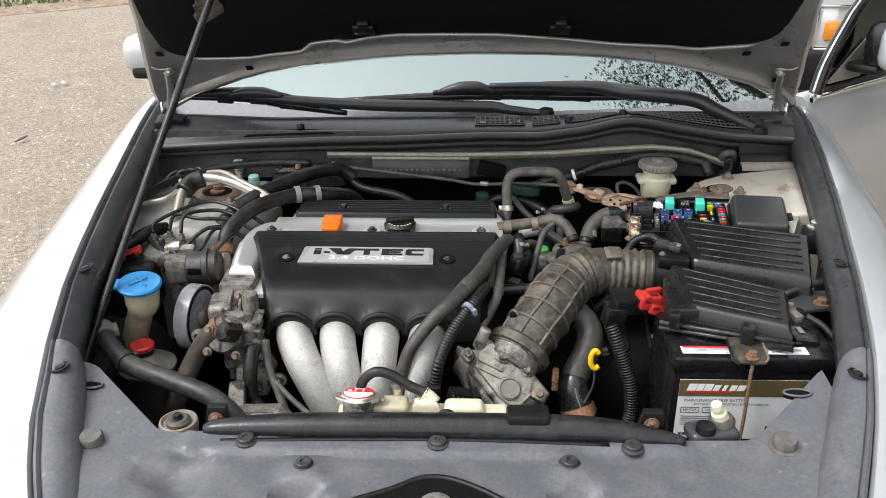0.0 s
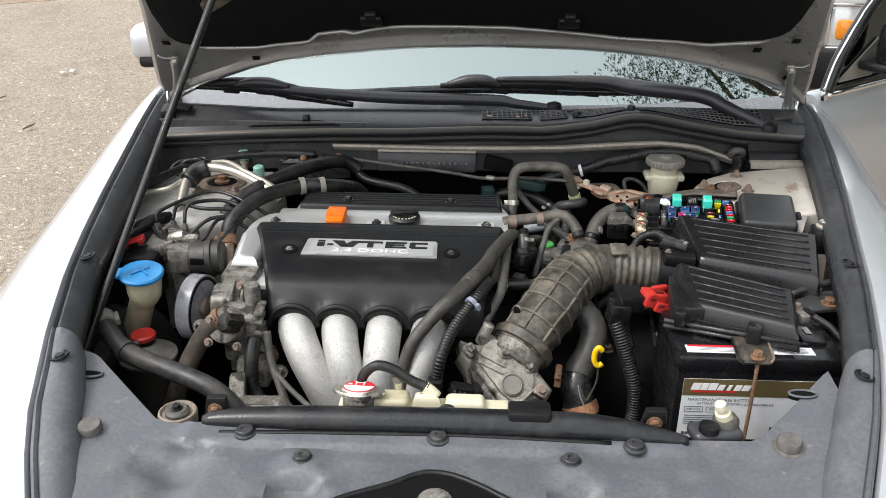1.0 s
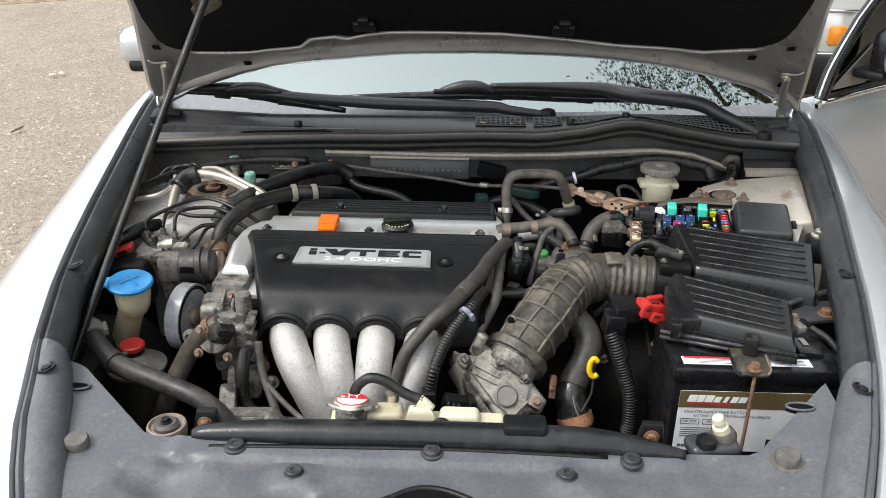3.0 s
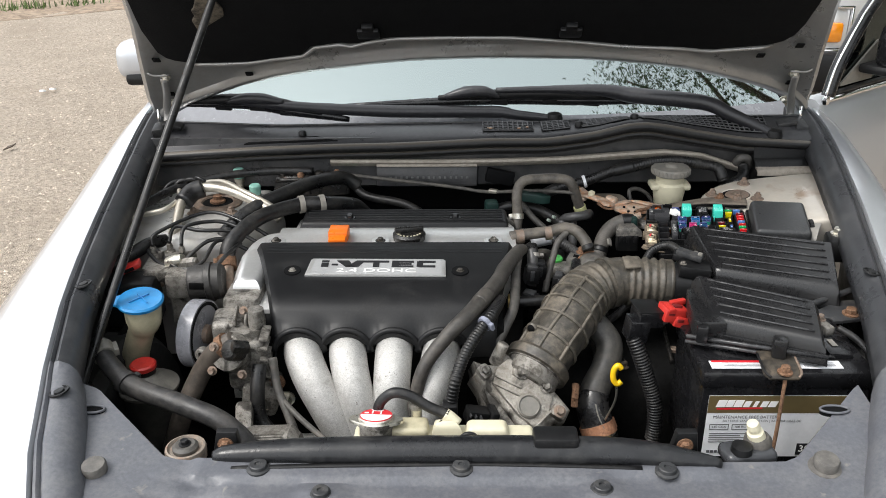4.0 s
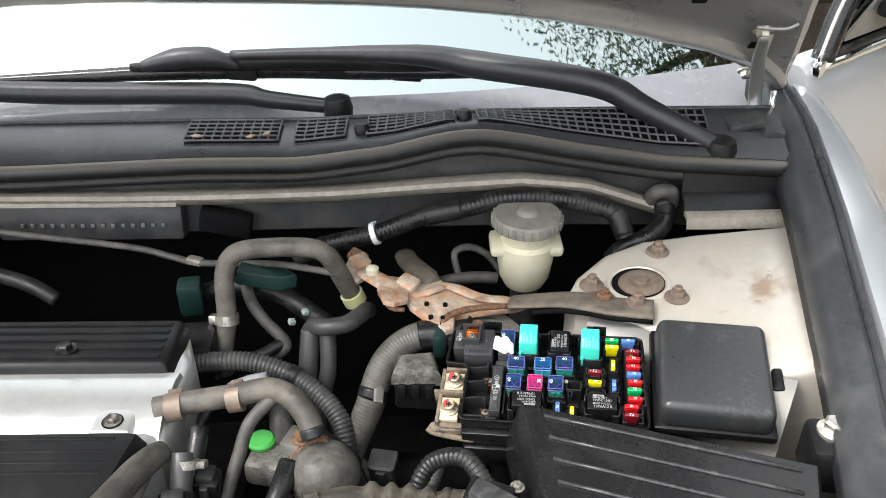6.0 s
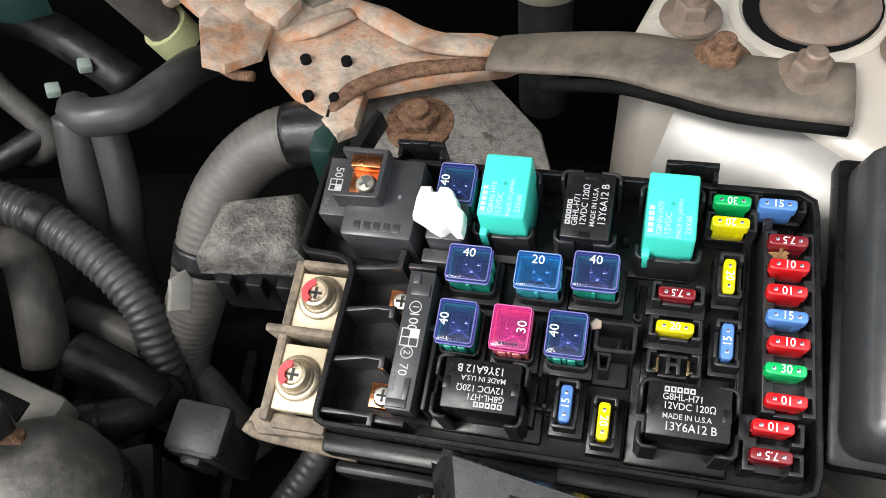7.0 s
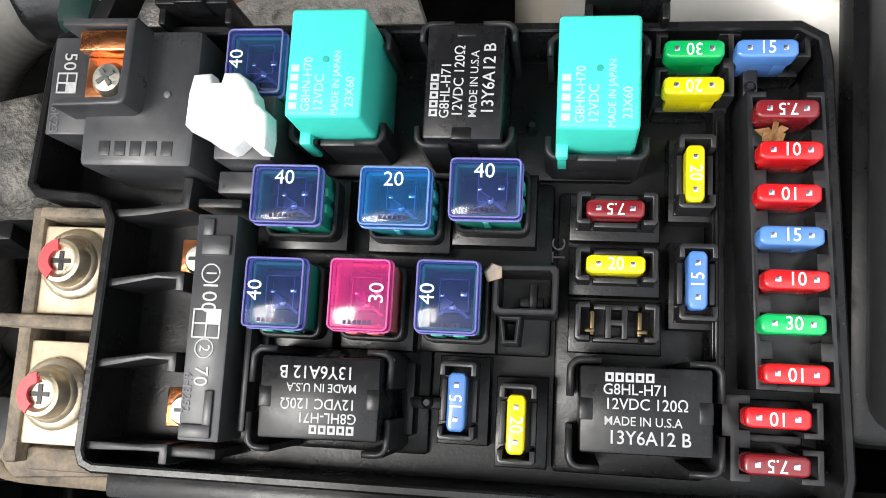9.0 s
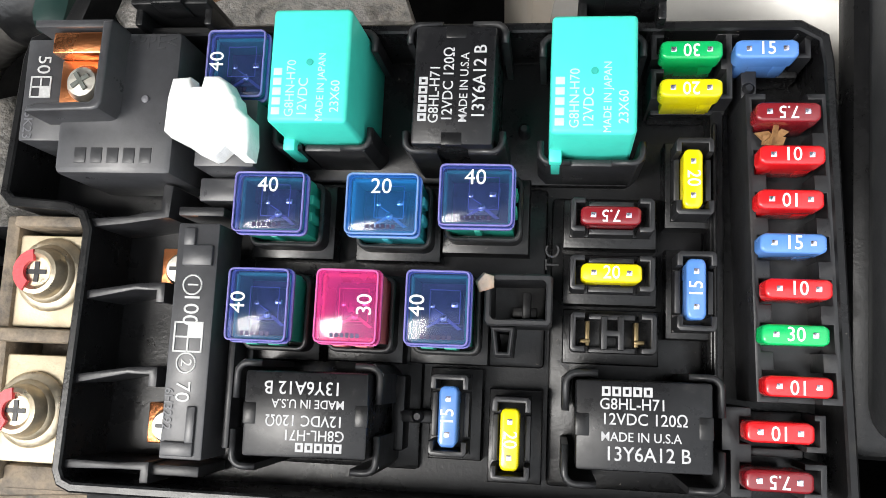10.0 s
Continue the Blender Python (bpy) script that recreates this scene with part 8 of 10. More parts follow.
# things between the engine and the fuse box
banded("engine_loom", [(0.0, 1.785, 0.690), (0.057, 1.787, 0.690), (0.085, 1.786, 0.692), (0.124, 1.787, 0.690), (0.167, 1.779, 0.680), (0.203, 1.761, 0.665), (0.229, 1.739, 0.645), (0.238, 1.716, 0.620), (0.24, 1.70, 0.59)], 0.0105, LOOMGREY, "grey corrugated engine loom sleeve", 14, 8, (0.005, 0.0016), bands=((0.10, 0.024), (0.55, 0.018)))
banded("main_loom", [(0.348, 1.803, 0.716), (0.318, 1.804, 0.712), (0.293, 1.795, 0.700), (0.275, 1.777, 0.682), (0.262, 1.752, 0.650), (0.239, 1.728, 0.600), (0.235, 1.70, 0.57)], 0.0165, SLEEVE, "thick ribbed dusty loom sleeve", 14, 8, (0.004, 0.0004), bands=((0.06, 0.03), (0.5, 0.016)))
banded("main_loom", [(0.165, 1.665, 0.640), (0.205, 1.67, 0.640), (0.233, 1.68, 0.632), (0.245, 1.70, 0.615)], 0.012, RUBBER, "black sleeve of the sensor loom", 10, bands=((0.06, 0.03), (0.5, 0.016)))
hose("heater_hose", [(0.187, 1.834, 0.695), (0.195, 1.826, 0.712), (0.212, 1.811, 0.722), (0.235, 1.814, 0.724), (0.247, 1.833, 0.720), (0.254, 1.859, 0.710), (0.255, 1.88, 0.695)], 0.0105, LOOMGREY, "grey rubber heater hose bend")
hose("heater_hose", [(0.190, 1.828, 0.705), (0.187, 1.807, 0.670), (0.183, 1.794, 0.630), (0.18, 1.785, 0.58)], 0.012, LOOMGREY, "grey rubber heater hose drop")
hose("heater_hose", [(0.211, 1.822, 0.705), (0.211, 1.800, 0.665), (0.200, 1.790, 0.620), (0.20, 1.78, 0.58)], 0.010, LOOMGREY, "grey rubber heater hose drop")
hose("vacuum_hose", [(0.099, 1.909, 0.722), (0.111, 1.877, 0.712), (0.129, 1.859, 0.696), (0.154, 1.843, 0.676), (0.150, 1.838, 0.665), (0.133, 1.841, 0.655)], 0.0075, RUBBER_DUSTY, "thin bent vacuum hose", 10)
hose("vacuum_hose", [(0.155, 1.845, 0.675), (0.125, 1.825, 0.668), (0.095, 1.825, 0.66), (0.07, 1.81, 0.645)], 0.008, RUBBER, "thin bent vacuum hose", 10)
hose("heater_pipe", [(0.03, 1.92, 0.690), (0.08, 1.922, 0.705), (0.14, 1.91, 0.70), (0.20, 1.88, 0.675)], 0.013, RUBBER, "black heater pipe behind the engine")
solo("harness_cover", prism(B(), [(-0.035, -0.012), (0.02, -0.012), (0.038, 0.0), (0.02, 0.014), (-0.035, 0.012)], 0, 0.02, 0.004, pose(0.128, 1.895, 0.728, 0, 8, -3)), DARKGREEN, "dark green plastic harness cover", "cover")
for x, y, z in ((0.162, 1.859, 0.694), (0.176, 1.879, 0.694), (0.187, 1.836, 0.688)):
    solo("hose_clip", box(B(), (x, y, z), (0.008, 0.008, 0.006), (10, 20, 30), 0.001), PALEMINT, "pale green spring clip on hoses", "clip", "spring clips")
cs = thing("crank_sensor", (0.18, 1.655, 0.65), "grey sensor plug on a dirty alloy housing", "sensor")
part("plug", box(B(), (0.203, 1.658, 0.682), (0.045, 0.032, 0.024), (0, 8, -20), 0.004), GREYCAP, cs)
part("housing", box(B(), (0.170, 1.648, 0.668), (0.05, 0.04, 0.03), (0, 0, -12), 0.008), ALU_DIRTY, cs)
part("plug_window", box(B(), (0.203, 1.658, 0.6925), (0.020, 0.013, 0.005), (0, 8, -20), 0.001), FELT_AND_SHADE, cs)
part("pin_block", box(B(), (0.226, 1.650, 0.680), (0.008, 0.018, 0.012), (0, 8, -20), 0.002), GREYCAP, cs)
solo("grey_plug", tube(B(), [(0.112, 1.736, 0.690), (0.135, 1.737, 0.697), (0.154, 1.739, 0.700)], [0.011, 0.013, 0.013], 14, 2), mat("grey_plug_plastic", (0.33, 0.34, 0.36), 0.45, 0, 0.1, 60, 0.1), "pale grey round cable plug", "plug")
hose("wire", [(0.113, 1.736, 0.690), (0.092, 1.722, 0.68), (0.075, 1.70, 0.66)], 0.006, RUBBER, "black wire in a loose bundle", 8, group="loose wires")
solo("coil_bracket", box(B(), (0.035, 1.815, 0.685), (0.09, 0.06, 0.05), (0, 0, 5), 0.012), PLASTIC, "black bracket behind the valve cover", "bracket")
gb = thing("gearbox", (0.28, 1.55, 0.4), "dark gearbox casing deep in the bay", "gearbox")
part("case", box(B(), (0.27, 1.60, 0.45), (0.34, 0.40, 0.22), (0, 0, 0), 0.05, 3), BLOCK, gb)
for k in range(5):
    part("rib", box(B(), (0.16 + 0.055 * k, 1.60, 0.563), (0.008, 0.30, 0.014), (0, 0, 6 - 3 * k), 0.003), OILY, gb)
for x, y in ((0.15, 1.47), (0.27, 1.45), (0.38, 1.50), (0.40, 1.66)):
    part("bolt", bolt(B(), (x, y, 0.556), 0.009, 0.012), NUTBROWN, gb)
rp = thing("relay_plug", (0.283, 1.664, 0.60), "tall black connector below the fuse box", "connector")
part("body", box(B(), (0.283, 1.664, 0.630), (0.026, 0.022, 0.058), (8, 0, -10), 0.003), PLASTIC_GREY, rp)
part("latch", box(B(), (0.281, 1.651, 0.640), (0.011, 0.006, 0.030), (8, 0, -10), 0.002), PLASTIC_GREY, rp)
part("collar", box(B(), (0.283, 1.664, 0.655), (0.030, 0.026, 0.010), (8, 0, -10), 0.003), PLASTIC_GREY, rp)
solo("relay_plug", box(B(), (0.250, 1.648, 0.612), (0.022, 0.022, 0.05), (6, 0, -6), 0.003), PLASTIC_GREY, "slim black connector below the fuse box", "connector")
solo("relay_plug", box(B(), (0.203, 1.655, 0.600), (0.052, 0.04, 0.05), (4, 0, -6), 0.008, 3), PLASTIC_GREY, "squat black connector below the fuse box", "connector")
hose("gearbox_cable", [(0.345, 1.70, 0.62), (0.330, 1.67, 0.60), (0.300, 1.64, 0.575), (0.27, 1.62, 0.56)], 0.008, LOOMGREY, "grey cable beside the gearbox", 10, 6, (0.005, 0.001))
hose("gearbox_cable", [(0.16, 1.76, 0.60), (0.20, 1.745, 0.60), (0.25, 1.72, 0.59), (0.29, 1.68, 0.57)], 0.010, RUBBER_DUSTY, "dusty cable over the gearbox", 10)
solo("pipe_elbow", tube(B(), [(0.115, 1.79, 0.63), (0.145, 1.775, 0.645), (0.16, 1.75, 0.64), (0.162, 1.72, 0.61)], 0.014, 14, 6), RUBBER_DUSTY, "dusty black pipe elbow", "pipe")
hose("pipe_stub", [(0.20, 1.708, 0.648), (0.225, 1.698, 0.64), (0.243, 1.69, 0.625)], 0.013, RUBBER, "black capped rubber pipe stub")
# ---- fuse box, in its own millimetres: u across, v back, w up ----
FB = pose(0.4448, 1.683, 0.7387, 11.36, -2.82, -8.85)
BOXP = mat("fuse_box_plastic", (0.0085, 0.0085, 0.009), 0.30, 0, 0.2, 260, 0.15, (0.05, 0.046, 0.04), 0.10, 45, fine=0.0003, spec=0.26, stain=((0.20, 0.18, 0.15), 0.06, 900))
BOXD = mat("dusty_box_edge", (0.045, 0.04, 0.034), 0.6, 0, 0.2, 160, 0.3, (0.30, 0.235, 0.165), 0.5, 40)
HOLD = mat("holder_plastic", (0.018, 0.018, 0.0195), 0.36, 0, 0.2, 260, 0.12, (0.10, 0.09, 0.08), 0.12, 60, fine=0.0003, spec=0.4)
COVERP = mat("satin_cover_plastic", (0.044, 0.044, 0.047), 0.36, 0, 0.12, 320, 0.05, (0.10, 0.095, 0.085), 0.10, 60, fine=0.0004, spec=0.5)
RELAYP = mat("relay_plastic", (0.010, 0.010, 0.011), 0.30, 0, 0.2, 300, 0.1, (0.12, 0.11, 0.10), 0.07, 90, fine=0.0002, spec=0.3, stain=((0.16, 0.15, 0.14), 0.05, 1100))
TEAL = mat("turquoise_plastic", (0.06, 0.68, 0.54), 0.42, 0, 0.04, 120, 0.04)
TEALINK = mat("pale_print", (0.45, 0.78, 0.70), 0.5, 0, 0.03)
COPPER = mat("copper", (0.62, 0.24, 0.10), 0.3, 1.0, 0.15, 200, 0.1)
FINK = mat("fuse_print", (0.85, 0.85, 0.83), 0.5, 0, 0.02)
BPRINT = mat("worn_box_print", (0.46, 0.46, 0.45), 0.5, 0, 0.12, 900)
RINK = mat("relay_print", (0.44, 0.44, 0.45), 0.5, 0, 0.15, 900)
BOLTZ = mat("yellowed_zinc", (0.72, 0.62, 0.46), 0.34, 0.85, 0.2, 200, 0.3, (0.40, 0.29, 0.17), 0.32, 150, fine=0.0003)
DIM = mat("faint_relief", (0.035, 0.035, 0.037), 0.4, 0, 0.1)
MELT = mat("melted_white_plastic", (0.84, 0.84, 0.82), 0.45, 0, 0.03, 200, 0.2)
BEIGE = mat("dusty_cream_plate", (0.70, 0.60, 0.42), 0.5, 0.15, 0.12, 120, 0.2, (0.36, 0.28, 0.19), 0.3, 60)
fuse_mats = {k: mat("fuse_" + k, c, 0.26, 0, 0.05, 200, 0.03, coat=0.35, trans=0.12) for k, c in (
    ("red", (0.66, 0.012, 0.016)), ("brown", (0.22, 0.012, 0.018)), ("blue", (0.10, 0.25, 0.62)), ("yellow", (0.85, 0.72, 0.005)), ("green", (0.004, 0.46, 0.12)))}


def cap_material(name, tint, body, haze):
    """Thin tinted clear plastic: mostly see-through, with a little body colour and a gloss."""
    m = bpy.data.materials.new(name)
    m.use_nodes = True
    n, l = m.node_tree.nodes, m.node_tree.links
    b = n["Principled BSDF"]
    b.inputs["Base Color"].default_value, b.inputs["Roughness"].default_value = (*body, 1), 0.12
    b.inputs["Coat Weight"].default_value = 0.6
    tc, ns, mr = n.new("ShaderNodeTexCoord"), n.new("ShaderNodeTexNoise"), n.new("ShaderNodeMapRange")
    ns.inputs["Scale"].default_value, ns.inputs["Detail"].default_value = 160, 6
    mr.inputs["To Min"].default_value, mr.inputs["To Max"].default_value = haze * 0.6, haze * 1.4
    l.new(tc.outputs["Object"], ns.inputs["Vector"])
    l.new(ns.outputs["Fac"], mr.inputs["Value"])
    tr, mx = n.new("ShaderNodeBsdfTransparent"), n.new("ShaderNodeMixShader")
    tr.inputs[0].default_value = (*tint, 1)
    l.new(mr.outputs[0], mx.inputs[0])
    l.new(tr.outputs[0], mx.inputs[1])
    l.new(b.outputs[0], mx.inputs[2])
    l.new(mx.outputs[0], n["Material Output"].inputs["Surface"])
    return m


cap_mats = {k: cap_material("cap_" + k, t, c, h) for k, t, c, h in (
    ("indigo", (0.52, 0.60, 0.90), (0.05, 0.085, 0.22), 0.30), ("blue", (0.36, 0.62, 0.95), (0.03, 0.15, 0.38), 0.34), ("pink", (1.0, 0.42, 0.70), (0.60, 0.05, 0.24), 0.46))}
rim_mats = {k: mat("caprim_" + k, c, 0.15, 0, 0.05, 200, 0, coat=0.6, trans=0.3) for k, c in (
    ("indigo", (0.26, 0.24, 0.60)), ("blue", (0.24, 0.38, 0.74)), ("pink", (0.85, 0.18, 0.48)))}
foot_mats = {k: mat("foot_" + k, c, 0.4, 0, 0.08, 200, 0.05) for k, c in (
    ("indigo", (0.02, 0.30, 0.22)), ("blue", (0.05, 0.42, 0.50)), ("pink", (0.80, 0.20, 0.22)))}
INNER = mat("fuse_element", (0.035, 0.03, 0.075), 0.35, 0.3, 0.3, 300, 0)
SPARK = mat("element_tin", (0.75, 0.72, 0.85), 0.25, 0.9, 0.1, 300, 0)


def mm(bm):
    bm.transform(Matrix.Scale(0.001, 4))
    return bm


def fbox(bm, u0, u1, v0, v1, w0, w1, bev=0.4, **kw):
    return box(bm, ((u0 + u1) / 2, (v0 + v1) / 2, (w0 + w1) / 2), (abs(u1 - u0), abs(v1 - v0), abs(w1 - w0)), (0, 0, 0), bev, 2, **kw)


fb = thing("fuse_box", (0, 0, 0), "open black under-bonnet fuse box full of fuses and relays", "fuse box", m=FB)


def fpart(name, bm, material, parent=None, label=""):
    return part(name, mm(bm), material, parent or fb, label, local=True)


OUT = [(-94, 50), (-92.5, 55.5), (-87, 58), (99, 58), (105, 54.5), (106, 48), (109, -48), (107.5, -55), (102, -58), (-69, -58), (-72.5, -56.5), (-74, -53), (-72.5, 5), (-74, 8.5), (-78, 10), (-93, 11), (-96, 14)]


def inset(pts, d):
    """The outline moved inwards by d."""
    out = []
    n = len(pts)
    area = sum(pts[i][0] * pts[(i + 1) % n][1] - pts[(i + 1) % n][0] * pts[i][1] for i in range(n))
    sg = 1 if area > 0 else -1
    for i in range(n):
        a, b, c = Vector(pts[i - 1]), Vector(pts[i]), Vector(pts[(i + 1) % n])
        n1, n2 = (b - a).normalized(), (c - b).normalized()
        n1, n2 = Vector((-n1.y, n1.x)) * sg, Vector((-n2.y, n2.x)) * sg
        k = (n1 + n2)
        k = k / max(0.35, k.dot(n1))
        out.append(tuple(b + k * d))
    return out


def ring_wall(outer, inner, w0, w1, lip=0.5):
    bm = B()
    n = len(outer)
    lv = [[bm.verts.new((*p, w)) for p in pts] for pts, w in ((outer, w0), (outer, w1 - lip), (inset(outer, lip), w1), (inset(inner, -lip), w1), (inner, w1 - lip), (inner, w0))]
    for a, b in zip(lv, lv[1:]):
        for i in range(n):
            bm.faces.new((a[i], a[(i + 1) % n], b[(i + 1) % n], b[i]))
    bmesh.ops.recalc_face_normals(bm, faces=list(bm.faces))
    return bm


case = fpart("case", ring_wall(OUT, inset(OUT, 2.4), -52, 20.5), BOXP, label="glossy black moulded case")
floor_bm = B()
prism(floor_bm, inset(OUT, 2.2), -6, 0)
fpl = fpart("floor_plate", floor_bm, BOXP, case)
for q in ((-34, 42, -24, 21, -2, 3), (-32, 12, -50, -22, -2, 2.5), (43, 80, -52, 19, -2, 2.5), (-26, 62, 22, 55, -2, 2)):
    fpart("pedestal", fbox(B(), *q, 1.2), BOXP, case)
for q, e in (((-72, 106, -66, -58, -30, 8), 2), ((-70, -20, -72, -66.2, -38, -8), 2.5), ((20, 70, -64, -58, 8.2, 9.5), 0.5), ((30, 60, -70, -66.2, -20, 2), 1.5)):
    fpart("front_skirt", fbox(B(), *q, e), BOXP, case)
bm = B()
prism(bm, [(-72, -57), (-72, -61), (-100, -63), (-106, -58), (-104, -53), (-96, -50)], -1, 5, 1.5)
fpart("terminal_deck", bm, BOXD, case, "dust-caked edge of the terminal deck")
for q, e in (((-99, -95, -58, 10, -6, 12), 1), ((-94.8, -72, 6.5, 9.5, -4, 15), 0.8), ((-104, -72, -23, -19.4, -6, 15.5), 1.2), ((-94.8, -72, -60, -54, -6, 8), 1), ((-94.8, -70, -53.8, 6, -8, -3), 0.5)):
    fpart("deck_wall", fbox(B(), *q, e), BOXD, case)
bm = B()
tube(bm, [(-106, -60, 4), (-100, -62, 0), (-80, -63, -4), (-60, -64, -6)], 3, 8, 3)
fpart("deck_lip", bm, BOXD, case)
for u, v0, v1 in ((-86.5, -19, 5), (-88, -53, -26)):
    bm = B()
    fbox(bm, u - 9.5, u + 11, v0, v1, 2, 10.6, 0.8)
    tab = fpart("terminal_plate", bm, BEIGE, fb, "pale tinned terminal plate")
    cu, cv = (-85.0, -5.4) if v0 > -20 else (-86.4, -39.8)
    bm = B()
    lathe(bm, [(9.2, 10.5), (9.6, 11.6), (9.0, 12.6), (7.6, 13.2), (7.3, 14.2), (6.6, 14.8), (6.3, 17.2), (5.6, 18.6), (4.6, 19.0), (3.6, 17.8), (0.6, 17.8)], (cu, cv, 0), 28)
    bl = fpart("terminal_bolt", bm, BOLTZ, tab, "zinc bolt head marked with red paint")
    bm = B()
    fbox(bm, cu - 2.6, cu + 2.6, cv - 0.6, cv + 0.6, 17.6, 18.1, 0)
    fbox(bm, cu - 0.6, cu + 0.6, cv - 2.6, cv + 2.6, 17.6, 18.1, 0)
    fpart("cross_slot", bm, INK, bl)
    bm = B()
    prism(bm, [(cu + r * math.cos(a), cv + r * math.sin(a)) for r, aa in ((5.6, np.linspace(1.7, 4.2, 9)), (2.8, np.linspace(4.2, 1.7, 9))) for a in aa], 18.2, 19.3)
    fpart("paint_mark", bm, mat("red_paint_dab", (0.62, 0.05, 0.06), 0.5, 0, 0.2, 900, 0), bl)

# compartments beside the long fuse
for v, sk in ((-11, 2.4), (-31.4, 2.4), (-51.5, 0)):
    bm = B()
    prism(bm, [(-72, v - 1.1), (-58, v - 0.6 + sk), (-52.5, v - 0.6 + sk), (-52.5, v - 3.5 + sk), (-50.3, v - 3.5 + sk), (-50.3, v + 1.5 + sk), (-52.5, v + 1.5 + sk), (-58, v + 1.0 + sk), (-72, v + 1.1)], 0, 18.6, 0.4)
    fpart("partition", bm, HOLD, case)
bm = B()
prism(bm, [(-72, 6.2), (-62, 7.2), (-51, 9.0), (-50.4, 17), (-53, 17.4), (-53.4, 11), (-62, 9.2), (-72, 8.4)], 0, 18.6, 0.4)
fpart("partition", bm, HOLD, case)
for q in ((-48.4, -36.6, 9.4, 11.8, 0, 19), (-51.5, -38.5, -53.2, -50.6, 0, 17), (-33.2, -31.4, -46, -15.2, 0, 18), (-36, -31.4, -15, -12, 0, 18)):
    fpart("partition", fbox(B(), *q, 0.5), HOLD, case)
for v in (-3, -42):
    bm = B()
    fbox(bm, -56, -46, v - 4.5, v + 5.5, 0, 9.6, 0.4)
    cp = fpart("copper_strip", bm, COPPER, fb)
    bm = B()
    lathe(bm, [(4.2, 9.6), (4.2, 11), (3.4, 12.4), (0.5, 12.8)], (-50, v, 0), 20)
    sc = fpart("screw", bm, STEEL, cp)
    bm = B()
    fbox(bm, -52.4, -47.6, v - 0.5, v + 0.5, 12.2, 13, 0)
    fbox(bm, -50.5, -49.5, v - 2.4, v + 2.4, 12.2, 13, 0)
    fpart("cross_slot", bm, INK, sc)

# flaps on the rear edge
for u in (-51, 58):
    bm = B()
    fbox(bm, u - 10, u + 10, 60, 62.5, 2, 29, 0.6)
    fbox(bm, u - 10, u - 8, 56, 62, 2, 26, 0.5)
    fbox(bm, u + 8, u + 10, 56, 62, 2, 26, 0.5)
    fbox(bm, u - 4, u + 4, 59.5, 61, 22, 31, 0.4)
    fpart("lid_catch", bm, BOXP, case)
bm = B()
prism(bm, [(-92, 58), (-86, 58), (-77, 84), (-80, 86)], 0, 12, 1)
fpart("cable_arm", bm, BOXP, case)

# main fuse (50) under its hood, and the lettered cover
bm = B()
fbox(bm, -89.5, -77.5, 26.5, 53, 0, 25, 0.6)
mf = fpart("main_fuse", bm, COVERP, fb, "black bolted main fuse")
bm = B()
fbox(bm, -78, -47.6, 17.8, 54, 0, 27, 1.8)
hc = fpart("lettered_cover", bm, COVERP, fb, "moulded black cover")
bm = B()
prism(bm, [(-81, 30.6), (-64, 31.0), (-62.6, 31.5), (-61.8, 33), (-61.2, 53), (-63.4, 53), (-64, 34), (-65, 33.2), (-78, 32.8), (-80.6, 32)], 22, 36, 0.7, seg=3)
prism(bm, [(-82, 52.2), (-62, 52.2), (-62, 54.2), (-82, 54.2)], 22, 34, 0.4)
fpart("hood", bm, COVERP, hc)
bm = B()
fbox(bm, -77.5, -65, 34, 46, 26, 28.2, 0.3)
fbox(bm, -77.5, -64.5, 46, 51.5, 26.5, 33, 0.6)
fpart("copper_strip", bm, COPPER, mf, "bright copper strip")
bm = B()
lathe(bm, [(4.6, 28), (4.6, 30), (3.6, 31.6), (0.6, 32)], (-70, 39.5, 0), 24)
sc = fpart("screw", bm, STEEL, mf)
bm = B()
for a in (35, 125):
    box(bm, (-70, 39.5, 32.0), (5, 1.0, 0.8), (0, 0, a))
fpart("cross_slot", bm, mat("slot_shadow", (0.16, 0.17, 0.15), 0.5, 0.6, 0.1), sc)
letters("50", 0.0050, pose(-0.0846, 0.0462, 0.0252, 0, 0, -90), BPRINT, mf)
for k in range(3):
    for q in ((-87.6 + 2.6 * k, -87.2 + 2.6 * k, 37.6, 43.2), (-87.6, -82.0, 37.6 + 2.6 * k, 38.0 + 2.6 * k)):
        fpart("printed_line", fbox(B(), *q, 25.0, 25.25, 0), BPRINT, mf)
fpart("printed_square", fbox(B(), -84.8, -82.2, 38.0, 40.4, 25.0, 25.2, 0), BPRINT, mf)
letters("6K23", 0.0034, pose(-0.0872, 0.0305, 0.0252, 0, 0, -90), INKGREY, mf)
for k in range(5):
    fpart("raised_mark", fbox(B(), -72.6 + 4.2 * k, -69.6 + 4.2 * k, 20.6, 24.4, 26.8, 27.2, 0.15), DIM, hc)
letters(">PPE<", 0.0052, pose(-0.0555, 0.0510, 0.0271, 0, 0, 0), DIM, hc)
lathe_bm = B()
lathe(lathe_bm, [(0.9, 27), (0.9, 27.6), (0.2, 27.8)], (-55.5, 36.5, 0), 12)
fpart("gate_mark", lathe_bm, INKGREY, hc)

